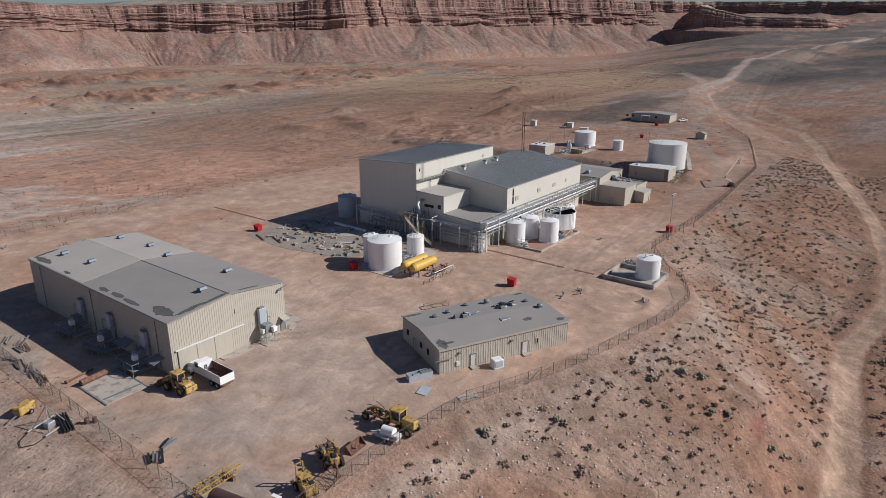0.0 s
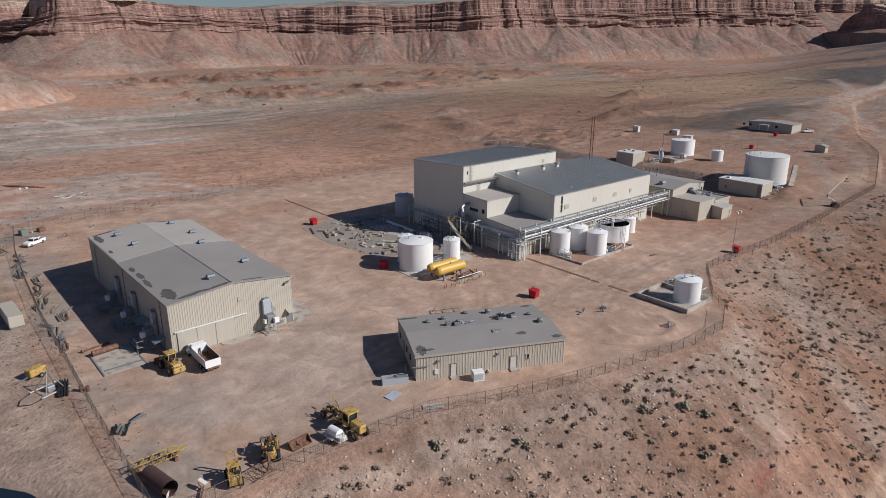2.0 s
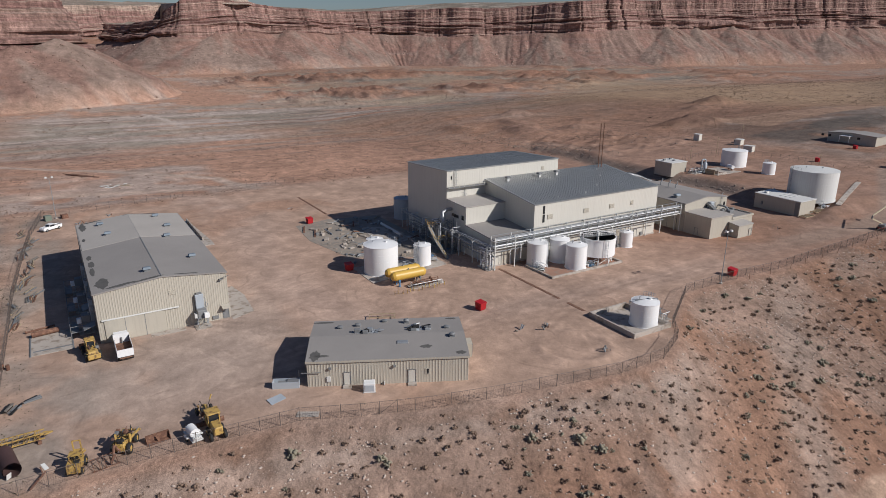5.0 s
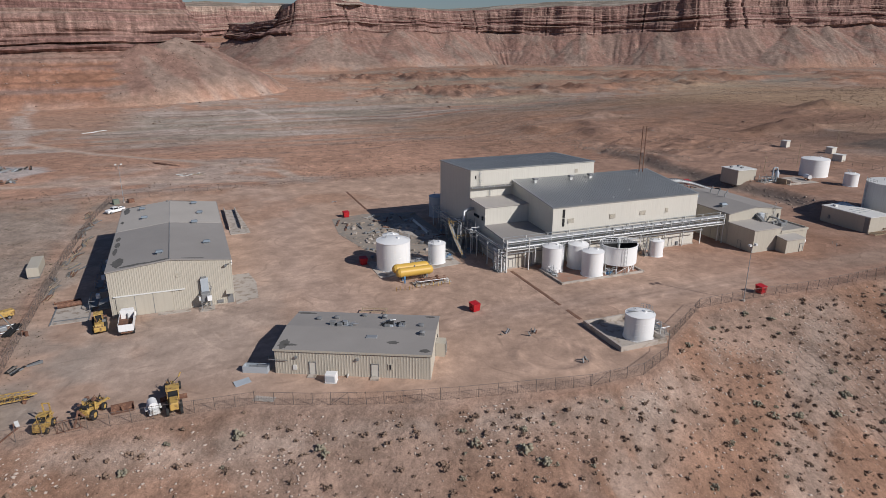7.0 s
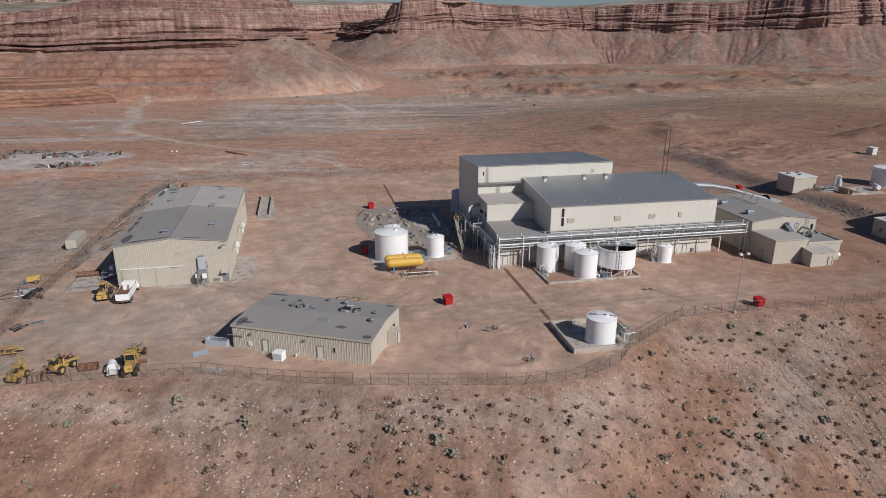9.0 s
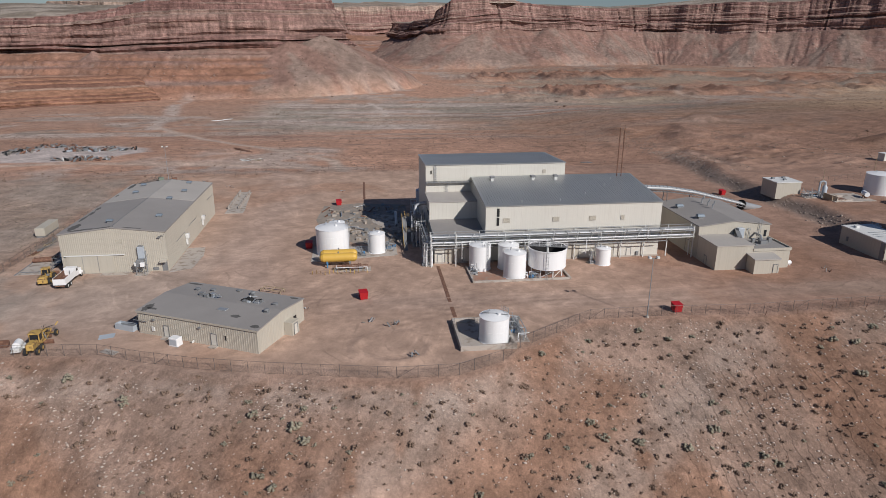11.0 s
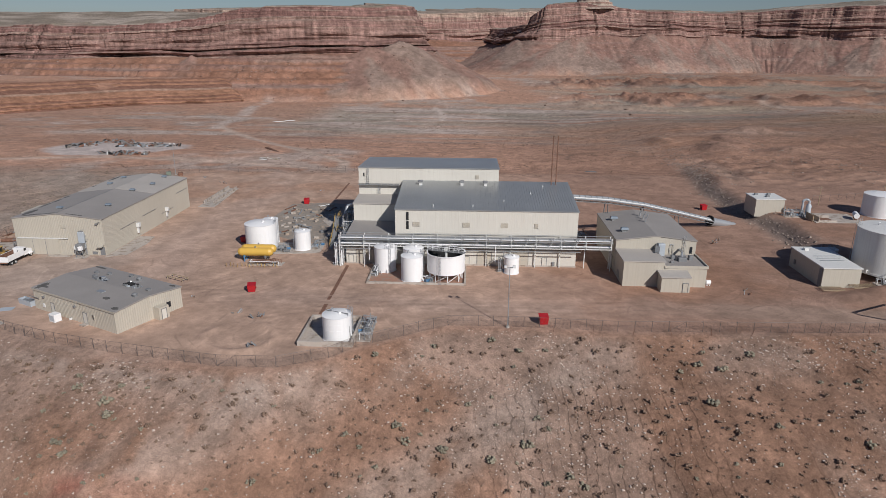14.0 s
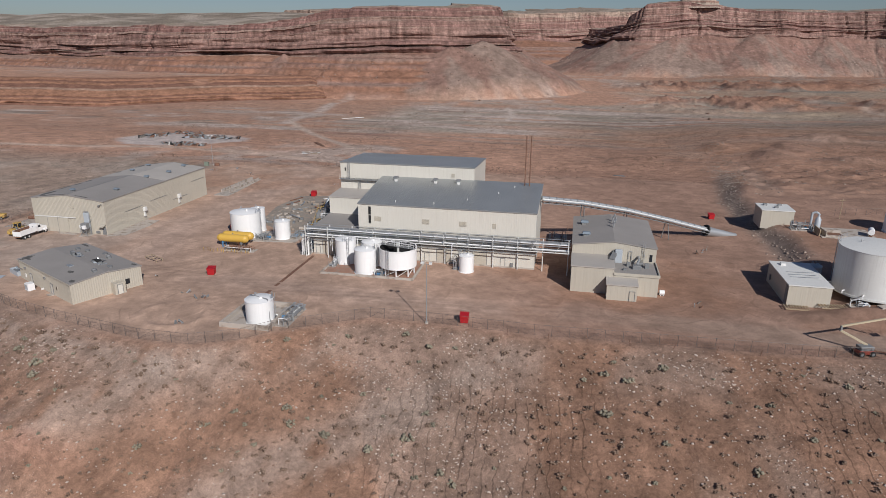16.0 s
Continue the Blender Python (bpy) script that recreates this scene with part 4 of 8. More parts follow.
def banded_ledge(name, label, line, height, depth, seed):
    """A low wall of thin red beds, hollowed at its foot, along a line."""
    pts = np.array(line, float)
    cum = np.concatenate([[0], np.cumsum(np.hypot(*np.diff(pts, axis=0).T))])
    s = np.arange(0, cum[-1], 2.0)
    px, py = np.interp(s, cum, pts[:, 0]), np.interp(s, cum, pts[:, 1])
    wob = 26 * (fbm(px / 55, py / 70, 3, 61) - 0.5)
    py = py - wob
    rows = 76
    f = np.linspace(0, 1, rows)[:, None]
    fade = step(s, 0, 60) * (1 - step(s, cum[-1] - 40, cum[-1]))
    base = land(px, py - 6)[0]
    z = base - 1.0 + (height * f) * (0.25 + 0.75 * fade) + 0.7 * (fbm(s / 9 + 0 * f, f * 9, 3, seed) - 0.5)
    bed = np.floor(f * 15 + 0.8 * fbm(s / 120 + 0 * f, 0 * f, 2, seed + 3))
    jut = np.modf(np.abs(np.sin(bed * 12.99 + seed) * 4375.85))[0]
    back = depth * f ** 1.5 + 1.8 * (jut - 0.5) + 5.0 * np.exp(-((f - 0.10) / 0.07) ** 2) * step(fbm(s / 40 + 0 * f, 0 * f, 2, seed + 5), 0.35, 0.6)
    back = back + 5.0 * (np.abs(fbm(s / 15 + 0 * f, f * 1.5, 4, seed + 7) - 0.5) * 2) + 12 * (1 - fade)
    tone = mixc(np.broadcast_to(np.array((0.300, 0.160, 0.104)), z.shape + (3,)), np.array((0.205, 0.108, 0.078)), step(jut, 0.45, 0.75))
    tone = mixc(tone, np.array((0.340, 0.235, 0.180)), 0.7 * (np.abs(bed - 9) < 0.5))
    tone = tone * (0.78 + 0.44 * fbm(s / 4 + 0 * f, f * 30, 3, seed + 9))[..., None]
    co = np.stack([px + 0 * f - 0.55 * back, py + 0.85 * back, z], -1)
    sheet(name, co, tone, ROCK, label, "cliff", np.full(z.shape, 0.6))


banded_ledge("red_ledge", "thin-bedded orange sandstone ledge hollowed at its foot", [(-700, 368), (-405, 425), (-332, 515), (-260, 562), (-214, 600)], 25, 60, 91)


# ---- buildings ----
def cladding(p, q, z0, top, pitch=0.46, rib=0.03, thick=0.18):
    """A ribbed metal wall from p to q (outer side to the right), its top edge following top(x, y)."""
    g = Geo()
    p, q = Vector((*p, 0)), Vector((*q, 0))
    d = q - p
    length, d = d.length, d.normalized()
    n = Vector((d.y, -d.x, 0))
    count = max(2, int(round(length / pitch)))
    stops = sorted({round(min(length, (i + f) * length / count), 4) for i in range(count) for f in (0.0, 0.56, 0.68, 0.88)} | {length})
    outer = []
    for s in stops:
        f = (s / length * count) % 1.0
        e = p + d * s + n * (rib if 0.6 < f < 0.95 else 0.0)
        at = p + d * s
        outer.append((e, top(at.x, at.y)))
    v = [(e.x, e.y, z0) for e, _ in outer] + [(e.x, e.y, h) for e, h in outer]
    m = len(outer)
    g.add(v, [(i, i + 1, m + i + 1, m + i) for i in range(m - 1)])
    inner = [(e - n * thick - n * rib, h) for e, h in (outer[0], outer[m // 2], outer[-1])]
    v = [(e.x, e.y, z0) for e, _ in inner] + [(e.x, e.y, h) for e, h in inner]
    g.add(v, [(1, 0, 3, 4), (2, 1, 4, 5)])
    return g


def roof_sheet(x0, x1, y0, y1, top, over=0.18, thick=0.22, seams=0.0, along="y", ridge=None, lift=0.05):
    """A roof slab over a rectangle, following top(x, y); ridge: ('x' or 'y', where it runs); seams: spacing of standing seams."""
    g = Geo()
    X0, X1, Y0, Y1 = x0 - over, x1 + over, y0 - over, y1 + over
    if ridge and ridge[0] == "y":
        xs, ys = [X0, ridge[1], X1], [Y0, Y1]
    elif ridge:
        xs, ys = [X0, X1], [Y0, ridge[1], Y1]
    else:
        xs, ys = [X0, X1], [Y0, Y1]
    nx, ny = len(xs), len(ys)
    v = [(x, y, top(x, y) + lift + h) for h in (0, thick) for y in ys for x in xs]
    k = nx * ny
    f = []
    for j in range(ny - 1):
        for i in range(nx - 1):
            a = j * nx + i
            f += [(k + a, k + a + 1, k + a + nx + 1, k + a + nx), (a, a + nx, a + nx + 1, a + 1)]
    for i in range(nx - 1):
        f += [(i, i + 1, k + i + 1, k + i), ((ny - 1) * nx + i + 1, (ny - 1) * nx + i, k + (ny - 1) * nx + i, k + (ny - 1) * nx + i + 1)]
    for j in range(ny - 1):
        f += [((j + 1) * nx, j * nx, k + j * nx, k + (j + 1) * nx), (j * nx + nx - 1, (j + 1) * nx + nx - 1, k + (j + 1) * nx + nx - 1, k + j * nx + nx - 1)]
    g.add(v, f)
    if seams:
        if along == "y":
            for i in range(1, int((X1 - X0) / seams)):
                x = X0 + i * seams
                for a, b in zip(ys, ys[1:]):
                    g.slab((x, a, top(x, a) + lift + thick + 0.03), (x, b, top(x, b) + lift + thick + 0.03), 0.07, 0.09)
        else:
            for i in range(1, int((Y1 - Y0) / seams)):
                y = Y0 + i * seams
                for a, b in zip(xs, xs[1:]):
                    g.slab((a, y, top(a, y) + lift + thick + 0.03), (b, y, top(b, y) + lift + thick + 0.03), 0.07, 0.09)
    return g


def block(parent, x0, x1, y0, y1, top, wall, roof, z0=0.0, pitch=0.46, rib=0.03, sides="sewn", seams=0.0, along="y", ridge=None, roof_label="", over=0.18):
    ends = {"s": ((x0, y0), (x1, y0)), "e": ((x1, y0), (x1, y1)), "n": ((x1, y1), (x0, y1)), "w": ((x0, y1), (x0, y0))}
    for k in sides:
        part("wall", cladding(*ends[k], z0, top, pitch, rib), wall, parent)
    cover = part("roof", roof_sheet(x0, x1, y0, y1, top, over, 0.22, 0, along, ridge), roof, parent, roof_label)
    if seams:
        h = 0.05 + 0.22 + 0.04
        for i in range(1, int((x1 - x0) / seams)):
            x = x0 + i * seams
            part("seam", Geo().slab((x, y0 - over, top(x, y0 - over) + h), (x, y1 + over, top(x, y1 + over) + h), 0.05, 0.05), roof, cover)
    return cover


def door(parent, x, y, z, w, h, face, material=CREAM, name="door", depth=0.08, frame_mat=DULL):
    """A door leaf in its frame against a wall that faces 's', 'e' or 'w'."""
    g, fr = Geo(), Geo()
    def flat(gg, a0, a1, z0, z1, d0, d1):
        if face == "s":
            gg.box(x + a0, y - d1, z0, x + a1, y - d0, z1)
        elif face == "e":
            gg.box(x + d0, y + a0, z0, x + d1, y + a1, z1)
        else:
            gg.box(x - d1, y + a0, z0, x - d0, y + a1, z1)
    flat(g, -w / 2, w / 2, z, z + h, 0.055, depth)
    for a0, a1, z0, z1 in ((-w / 2 - 0.1, -w / 2, z, z + h + 0.1), (w / 2, w / 2 + 0.1, z, z + h + 0.1), (-w / 2, w / 2, z + h, z + h + 0.1)):
        flat(fr, a0, a1, z0, z1, 0.05, depth + 0.05)
    leaf = part(name, g, material, parent)
    part("frame", fr, frame_mat, leaf)
    return leaf


def panel(parent, name, x, y, z0, w, h, face, material, depth=0.1, slats=0):
    """A flat window, louvre or box on a wall."""
    g = Geo()
    def bit(a0, a1, b0, b1, d):
        if face == "s":
            g.box(x + a0, y - d, b0, x + a1, y - 0.02, b1)
        elif face == "w":
            g.box(x - d, y + a0, b0, x - 0.02, y + a1, b1)
        else:
            g.box(x + 0.02, y + a0, b0, x + d, y + a1, b1)
    bit(-w / 2, w / 2, z0, z0 + h, depth)
    for i in range(slats):
        zz = z0 + h * (i + 0.3) / slats
        bit(-w / 2, w / 2, zz, zz + h / slats * 0.45, depth + 0.04)
    return part(name, g, material, parent)


def roof_vent(parent, x, y, z, s=1.0, material=PALEBLUE):
    """A low curb with a pitched sheet hood."""
    g = Geo().box(x - 0.5 * s, y - 0.4 * s, z - 0.3, x + 0.5 * s, y + 0.4 * s, z + 0.35 * s)
    hood = Geo()
    a, b, h = 0.75 * s, 0.6 * s, 0.35 * s
    v = [(x - a, y - b, z + h), (x + a, y - b, z + h), (x + a, y + b, z + h), (x - a, y + b, z + h), (x - a * 0.8, y - b * 0.5, z + 2 * h), (x + a * 0.8, y - b * 0.5, z + 2 * h), (x + a * 0.8, y + b * 0.5, z + 2 * h), (x - a * 0.8, y + b * 0.5, z + 2 * h)]
    hood.add(v, [(3, 2, 1, 0), (4, 5, 6, 7), (0, 1, 5, 4), (1, 2, 6, 5), (2, 3, 7, 6), (3, 0, 4, 7)])
    base = part("roof_vent", g, DULL, parent)
    part("hood", hood, material, base)


# the process building: a tall hall, a lower hall in front, two stepped annexes
mill = thing("process_building", "large cream metal-clad process building with dark blue-grey roofs", "building")
LO = lambda x, y: 13.6 + 2.5 * (y / 21.2)
HI = lambda x, y: 19.5 - 1.0 * ((y - 21.2) / 21.2)
block(mill, -12.1, 25.3, 21.2, 42.4, HI, CREAM, ROOF_STEEL, 0, 0.55, 0.007, seams=0.62)
block(mill, 0, 43.4, 0, 21.15, LO, CREAM, ROOF_STEEL, 0, 0.55, 0.007, seams=0.62, sides="sew")
part("wall", cladding((43.4, 21.15), (25.4, 21.15), 0, LO, 0.55, 0.018), CREAM, mill)
MID = lambda x, y: 11.9 + 0.3 * (y - 12) / 9
block(mill, -12.1, -0.05, 12.0, 21.1, MID, CREAM, ROOF_PALE, 0, 0.9, 0.006, "sw", roof_label="flat tan roof")
FRONT = lambda x, y: 6.6 + 0.7 * y / 12
block(mill, -12.1, -0.05, 0.0, 11.95, FRONT, CREAM, ROOF_GREY, 0, 0.9, 0.006, "sw")
for z0 in (11.15, 8.95):
    panel(mill, "window", 2.95, 0, z0, 0.62, 2.0, "s", DARK, 0.09)
for x in (5.0, 17.0, 26.1, 33.6):
    panel(mill, "louvre", x, 0, 9.6, 1.7 if x < 30 else 0.9, 1.15, "s", TAN, 0.1, 7)
panel(mill, "louvre", 19.6, 21.2, 16.9, 0.9, 1.0, "s", TAN, 0.1, 5)
panel(mill, "window", -10.7, 21.2, 17.3, 0.35, 0.9, "s", DARK, 0.08)
panel(mill, "window", -12.1, 16.9, 8.45, 3.1, 0.75, "w", GLASS, 0.1)
panel(mill, "window", -12.1, 13.4, 8.45, 1.0, 1.1, "w", GLASS, 0.1)
for x, w, h in ((-10.9, 1.0, 2.2), (17.3, 1.0, 2.2), (35.9, 1.0, 2.2), (30.3, 3.4, 3.3), (21.5, 3.4, 3.3), (-7.5, 4.2, 3.6)):
    door(mill, x, 0, 0.05, w, h, "s", TAN if w > 3 else CREAM, "door" if w < 3 else "roller_door", 0.07)
panel(mill, "meter_box", 38.1, 0, 0.4, 0.6, 0.9, "s", DULL, 0.35)
part("kick_band", Geo().box(-0.02, -0.09, 4.05, 43.42, -0.055, 4.25), DULL, mill)
part("plinth", Geo().box(-12.2, -0.16, 0, 43.5, -0.06, 0.35), CONCRETE, mill)
for x, y in ((4.8, 17.6), (15.6, 17.6), (21.7, 17.6)):
    v = part("roof_vent", Geo().bbox(x - 0.4, y - 0.4, LO(x, y), x + 0.4, y + 0.4, LO(x, y) + 1.1, 0.05), OFFWHITE, mill)
    part("hood", Geo().bbox(x - 0.65, y - 0.65, LO(x, y) + 1.1, x + 0.65, y + 0.65, LO(x, y) + 1.5, 0.15), DULL, v)
for x, y in ((33.0, 12.0), (18.5, 2.2), (9.0, 2.0), (36.5, 17.0), (26.0, 6.0)):
    part("roof_pipe", Geo().cyl((x, y, LO(x, y)), (x, y, LO(x, y) + 0.7), 0.12, 8), OFFWHITE, mill)
# platform with rail and caged ladders on the tall hall's front
plat = part("platform", Geo().box(-12.1, 20.0, 15.1, 0.6, 21.14, 15.25), DULL, mill, "steel walkway under the tall hall's eave")
rail = Geo()
for z in (15.75, 16.3):
    rail.slab((-12.1, 20.0, z), (0.6, 20.0, z), 0.06, 0.06)
for i in range(9):
    rail.slab((-12.1 + i * 1.58, 20.0, 15.2), (-12.1 + i * 1.58, 20.0, 16.3), 0.06, 0.06)
part("rail", rail, CREAM, plat)
for x, z0, z1 in ((-6.6, 12.3, 15.2), (-9.6, 15.2, 20.4)):
    lad = Geo()
    for dx in (-0.25, 0.25):
        lad.slab((x + dx, 20.9, z0), (x + dx, 20.9, z1), 0.06, 0.06)
    for i in range(int((z1 - z0) / 0.3)):
        lad.slab((x - 0.25, 20.9, z0 + 0.3 * i), (x + 0.25, 20.9, z0 + 0.3 * i), 0.04, 0.04)
    for i in range(int((z1 - z0) / 0.9)):
        zz = z0 + 0.9 * i
        lad.tube([(x - 0.35, 20.9, zz), (x - 0.35, 20.35, zz), (x + 0.35, 20.35, zz), (x + 0.35, 20.9, zz)], 0.025, 4)
    part("ladder", lad, STEEL, mill)
for x in (38.9, 40.1):
    part("vent_pipe", Geo().cyl((x, 18.9, 15.4), (x, 18.9, 28.9), 0.13, 10).cyl((x, 18.9, 15.6), (x, 18.9, 15.9), 0.4, 10), RUST, mill, "tall thin rusty vent stack")

# the shop: wide gabled building with air units along its side
shop = thing("workshop", "tan ribbed metal workshop with patched grey roof", "building")
SHOP_X0, SHOP_X1, SHOP_Y0, SHOP_Y1 = -96.2, -73.4, 2.3, 52.8
SHOP_TOP = lambda x, y: 10.55 - 1.3 * abs(x + 84.8) / 11.4
block(shop, SHOP_X0, SHOP_X1, SHOP_Y0, SHOP_Y1, SHOP_TOP, TAN, ROOF_GREY, 0, 0.42, 0.03, ridge=("y", -84.8))
part("roof_sheet", roof_sheet(SHOP_X0 + 0.1, SHOP_X1 - 0.1, 30.5, SHOP_Y1, SHOP_TOP, 0.1, 0.05, 0, "y", ("y", -84.8), 0.28), ROOF_PALE, shop, "paler rear half of the roof")
part("ridge_cap", Geo().slab((-84.8, 2.2, 10.85), (-84.8, 52.9, 10.85), 0.16, 0.05), DULL, shop)
for x, y in ((-86.6, 7.2), (-77.4, 13.2), (-79.4, 30.0), (-77.9, 39.2), (-90.5, 38.2), (-91.3, 47.8), (-79.0, 49.3)):
    roof_vent(shop, x, y, SHOP_TOP(x, y) + 0.33, 1.0, VENT_GREY)


def roof_patch(parent, cx, cy, rx, ry, top, lift, seed):
    r = random.Random(seed)
    n = 22
    ring = [(cx + rx * (0.75 + 0.5 * r.random()) * math.cos(2 * math.pi * i / n), cy + ry * (0.75 + 0.5 * r.random()) * math.sin(2 * math.pi * i / n)) for i in range(n)]
    g = Geo().add([(x, y, top(x, y) + lift) for x, y in ring] + [(x, y, top(x, y) + lift - 0.03) for x, y in ring], [tuple(range(n))] + [(i + n, (i + 1) % n + n, (i + 1) % n, i) for i in range(n)])
    part("roof_patch", g, PATCH, parent)


for cx, cy, rx, ry in ((-94.4, 6.5, 1.1, 2.6), (-91.5, 3.2, 2.6, 0.5), (-87.0, 2.8, 2.4, 0.4), (-95.4, 14.5, 0.4, 2.4), (-95.2, 19.5, 0.5, 1.8), (-95.3, 24.0, 0.45, 1.6), (-95.4, 38.0, 0.3, 1.2), (-95.0, 49.0, 0.7, 3.0), (-93.0, 52.3, 2.2, 0.4), (-82.0, 52.4, 4.0, 0.35), (-80.5, 2.9, 1.8, 0.25)):
    roof_patch(shop, cx, cy, rx, ry, SHOP_TOP, 0.30 if cy < 30 else 0.36, int(cx * 7 + cy))
sd = part("sliding_door", Geo().box(-95.2, 2.10, 0.05, -85.2, 2.20, 4.2), TAN, shop, "wide pair of ribbed sliding doors")
part("door_track", Geo().box(-95.6, 1.98, 4.25, -82.6, 2.2, 4.45), OFFWHITE, sd)
for gx0 in (-91.9, -88.6):
    part("door_gap", Geo().box(gx0, 2.07, 0.05, gx0 + 0.1, 2.10, 4.2), DULL, sd)
panel(shop, "louvre", -83.5, 2.3, 6.9, 1.1, 0.9, "s", TAN, 0.1, 5)
panel(shop, "wall_box", -76.2, 2.3, 0.4, 1.2, 0.6, "s", DULL, 0.25)
dr = door(shop, -74.2, 2.3, 0.1, 0.95, 2.1, "s", DULL)
part("canopy", Geo().add([(-75.0, 2.2, 2.9), (-73.5, 2.2, 2.9), (-73.5, 0.9, 2.5), (-75.0, 0.9, 2.5), (-75.0, 2.2, 3.0), (-73.5, 2.2, 3.0), (-73.5, 0.9, 2.6), (-75.0, 0.9, 2.6)], [(0, 1, 2, 3), (7, 6, 5, 4), (0, 4, 5, 1), (1, 5, 6, 2), (2, 6, 7, 3), (3, 7, 4, 0)]), TAN, shop)
part("wall_lamp", Geo().box(-74.9, 1.6, 8.2, -74.3, 2.2, 8.4).slab((-74.6, 2.2, 8.4), (-73.2, 1.4, 9.0), 0.08, 0.08), DULL, shop)
for y, z in ((10.0, 4.6), (22.0, 5.0), (33.0, 2.8), (44.0, 6.4)):
    part("conduit", Geo().slab((-73.3, y, z), (-73.3, y + 8, z), 0.08, 0.08), DULL, shop)
for y in (18.5, 36.0):
    part("wall_hood", Geo().bbox(-73.35, y - 0.6, 2.9, -72.5, y + 0.6, 4.0, 0.1).box(-73.3, y - 0.3, 1.2, -72.9, y + 0.3, 2.9), OFFWHITE, shop)
for y in (6.0, 27.5, 48.0):
    part("downpipe", Geo().slab((-96.32, y, 9.0), (-96.32, y, 0.4), 0.1, 0.1), DULL, shop)


def air_unit(x, y, turn, label):
    """A cooler on a braced stand with a tall duct into the wall; its back faces +y."""
    t = thing("air_cooler", label, "air cooler", x, y, 0, turn, "coolers round the workshop")
    st = Geo()
    for dx in (-0.9, 0.9):
        for dy in (-2.3, -0.7):
            st.slab((dx, dy, 0), (dx, dy, 2.0), 0.1, 0.1)
        st.slab((dx, -2.3, 2.0), (dx, -0.7, 2.0), 0.1, 0.1).slab((dx, -2.3, 0.3), (dx, -0.7, 1.8), 0.05, 0.05)
    for dy in (-2.3, -0.7):
        st.slab((-0.9, dy, 2.0), (0.9, dy, 2.0), 0.1, 0.1).slab((-0.9, dy, 0.2), (0.9, dy, 1.9), 0.05, 0.05).slab((0.9, dy, 0.2), (-0.9, dy, 1.9), 0.05, 0.05)
    part("stand", st, STEEL, t)
    part("deck", Geo().box(-1.0, -2.4, 2.0, 1.0, -0.6, 2.1), DULL, t)
    part("casing", Geo().bbox(-0.85, -2.2, 2.1, 0.85, -0.7, 3.5, 0.08), DULL, t)
    part("filter_box", Geo().bbox(0.2, -3.0, 2.2, 1.1, -2.22, 3.1, 0.06), WHITE, t, "white filter box")
    part("duct", Geo().bbox(-0.75, -0.68, 1.8, 0.75, 0.0, 6.2, 0.06), PALEBLUE, t, "tall pale grey sheet metal duct")
    part("duct_top", Geo().box(-0.5, -0.6, 6.2, 0.5, -0.02, 6.45), DULL, t)
    part("pipe", Geo().tube([(1.0, -0.5, 0.2), (1.0, -0.5, 5.2), (1.0, -0.05, 5.2)], 0.07, 6).tube([(1.05, -1.0, 3.6), (1.3, -1.0, 4.2), (1.3, -0.1, 4.2)], 0.06, 6), STEEL, t)
    part("pad", Geo().box(-1.5, -2.9, -0.05, 1.5, 0.0, 0.12), CONCRETE, t)
    part("motor_box", Geo().box(-1.35, -2.0, 2.1, -0.9, -1.2, 2.9), OFFWHITE, t)
    return t


air_unit(-78.9, 2.18, 0, "grey sheet-metal cooler on a braced steel stand")
for y in (9.5, 20.8, 31.5):
    unit = air_unit(-96.35, y, -90, "shaded sheet-metal cooler on a braced stand")
    g = Geo()
    for dx, dy in ((-2.6, -0.3), (-2.6, -4.2), (0.0, -4.2), (2.6, -4.2), (2.6, -0.3)):
        g.cyl((dx, dy, 0), (dx, dy, 2.4), 0.06, 6)
    for h in (1.2, 2.35):
        g.tube([(-2.6, -0.3, h), (-2.6, -4.2, h), (2.6, -4.2, h), (2.6, -0.3, h)], 0.055, 6)
    part("guard_frame", g, DULL, unit, "grey pipe guard frame")
    part("water_line", Geo().tube([(-1.6, -0.15, 0.3), (-1.6, -0.15, 4.4), (-3.4, -0.15, 4.4), (-3.4, -0.15, 0.3)], 0.07, 6), STEEL, unit)
    part("floor_grate", Geo().box(-2.4, -4.1, 1.05, 2.4, -2.9, 1.12), DULL, unit)
for i, (x, y, w, d) in enumerate(((-97.5, 5.2, 2.0, 2.4), (-97.3, 15.2, 1.8, 3.2))):
    part("canopy", Geo().add([(x - w / 2, y - d / 2, 2.4), (x + w / 2, y - d / 2, 3.0), (x + w / 2, y + d / 2, 3.0), (x - w / 2, y + d / 2, 2.4), (x - w / 2, y - d / 2, 2.5), (x + w / 2, y - d / 2, 3.1), (x + w / 2, y + d / 2, 3.1), (x - w / 2, y + d / 2, 2.5)], [(3, 2, 1, 0), (4, 5, 6, 7), (0, 1, 5, 4), (1, 2, 6, 5), (2, 3, 7, 6), (3, 0, 4, 7)]), DULL, shop)

# the low building by the fence
lab = thing("low_building", "low tan ribbed metal building with grey roof full of vents", "building", -69.75, -31.05, 0, -26.1)
LAB_L, LAB_W = 25.4, 14.9
LAB_TOP = lambda x, y: 4.85 - 0.65 * abs(y - 7.45) / 7.45
block(lab, 0, LAB_L, 0, LAB_W, LAB_TOP, TAN, ROOF_GREY, 0, 0.46, 0.032, ridge=("x", 7.45))
part("eave_trim", Geo().box(-0.2, -0.22, 4.1, LAB_L + 0.2, -0.19, 4.45), TAN, lab)
for x, w, h in ((6.2, 0.95, 2.1), (16.4, 1.1, 2.15)):
    door(lab, x, 0, 0.2, w, h, "s", CREAM)
    part("doorstep", Geo().box(x - 0.7, -1.1, 0, x + 0.7, -0.1, 0.2), CONCRETE, lab)
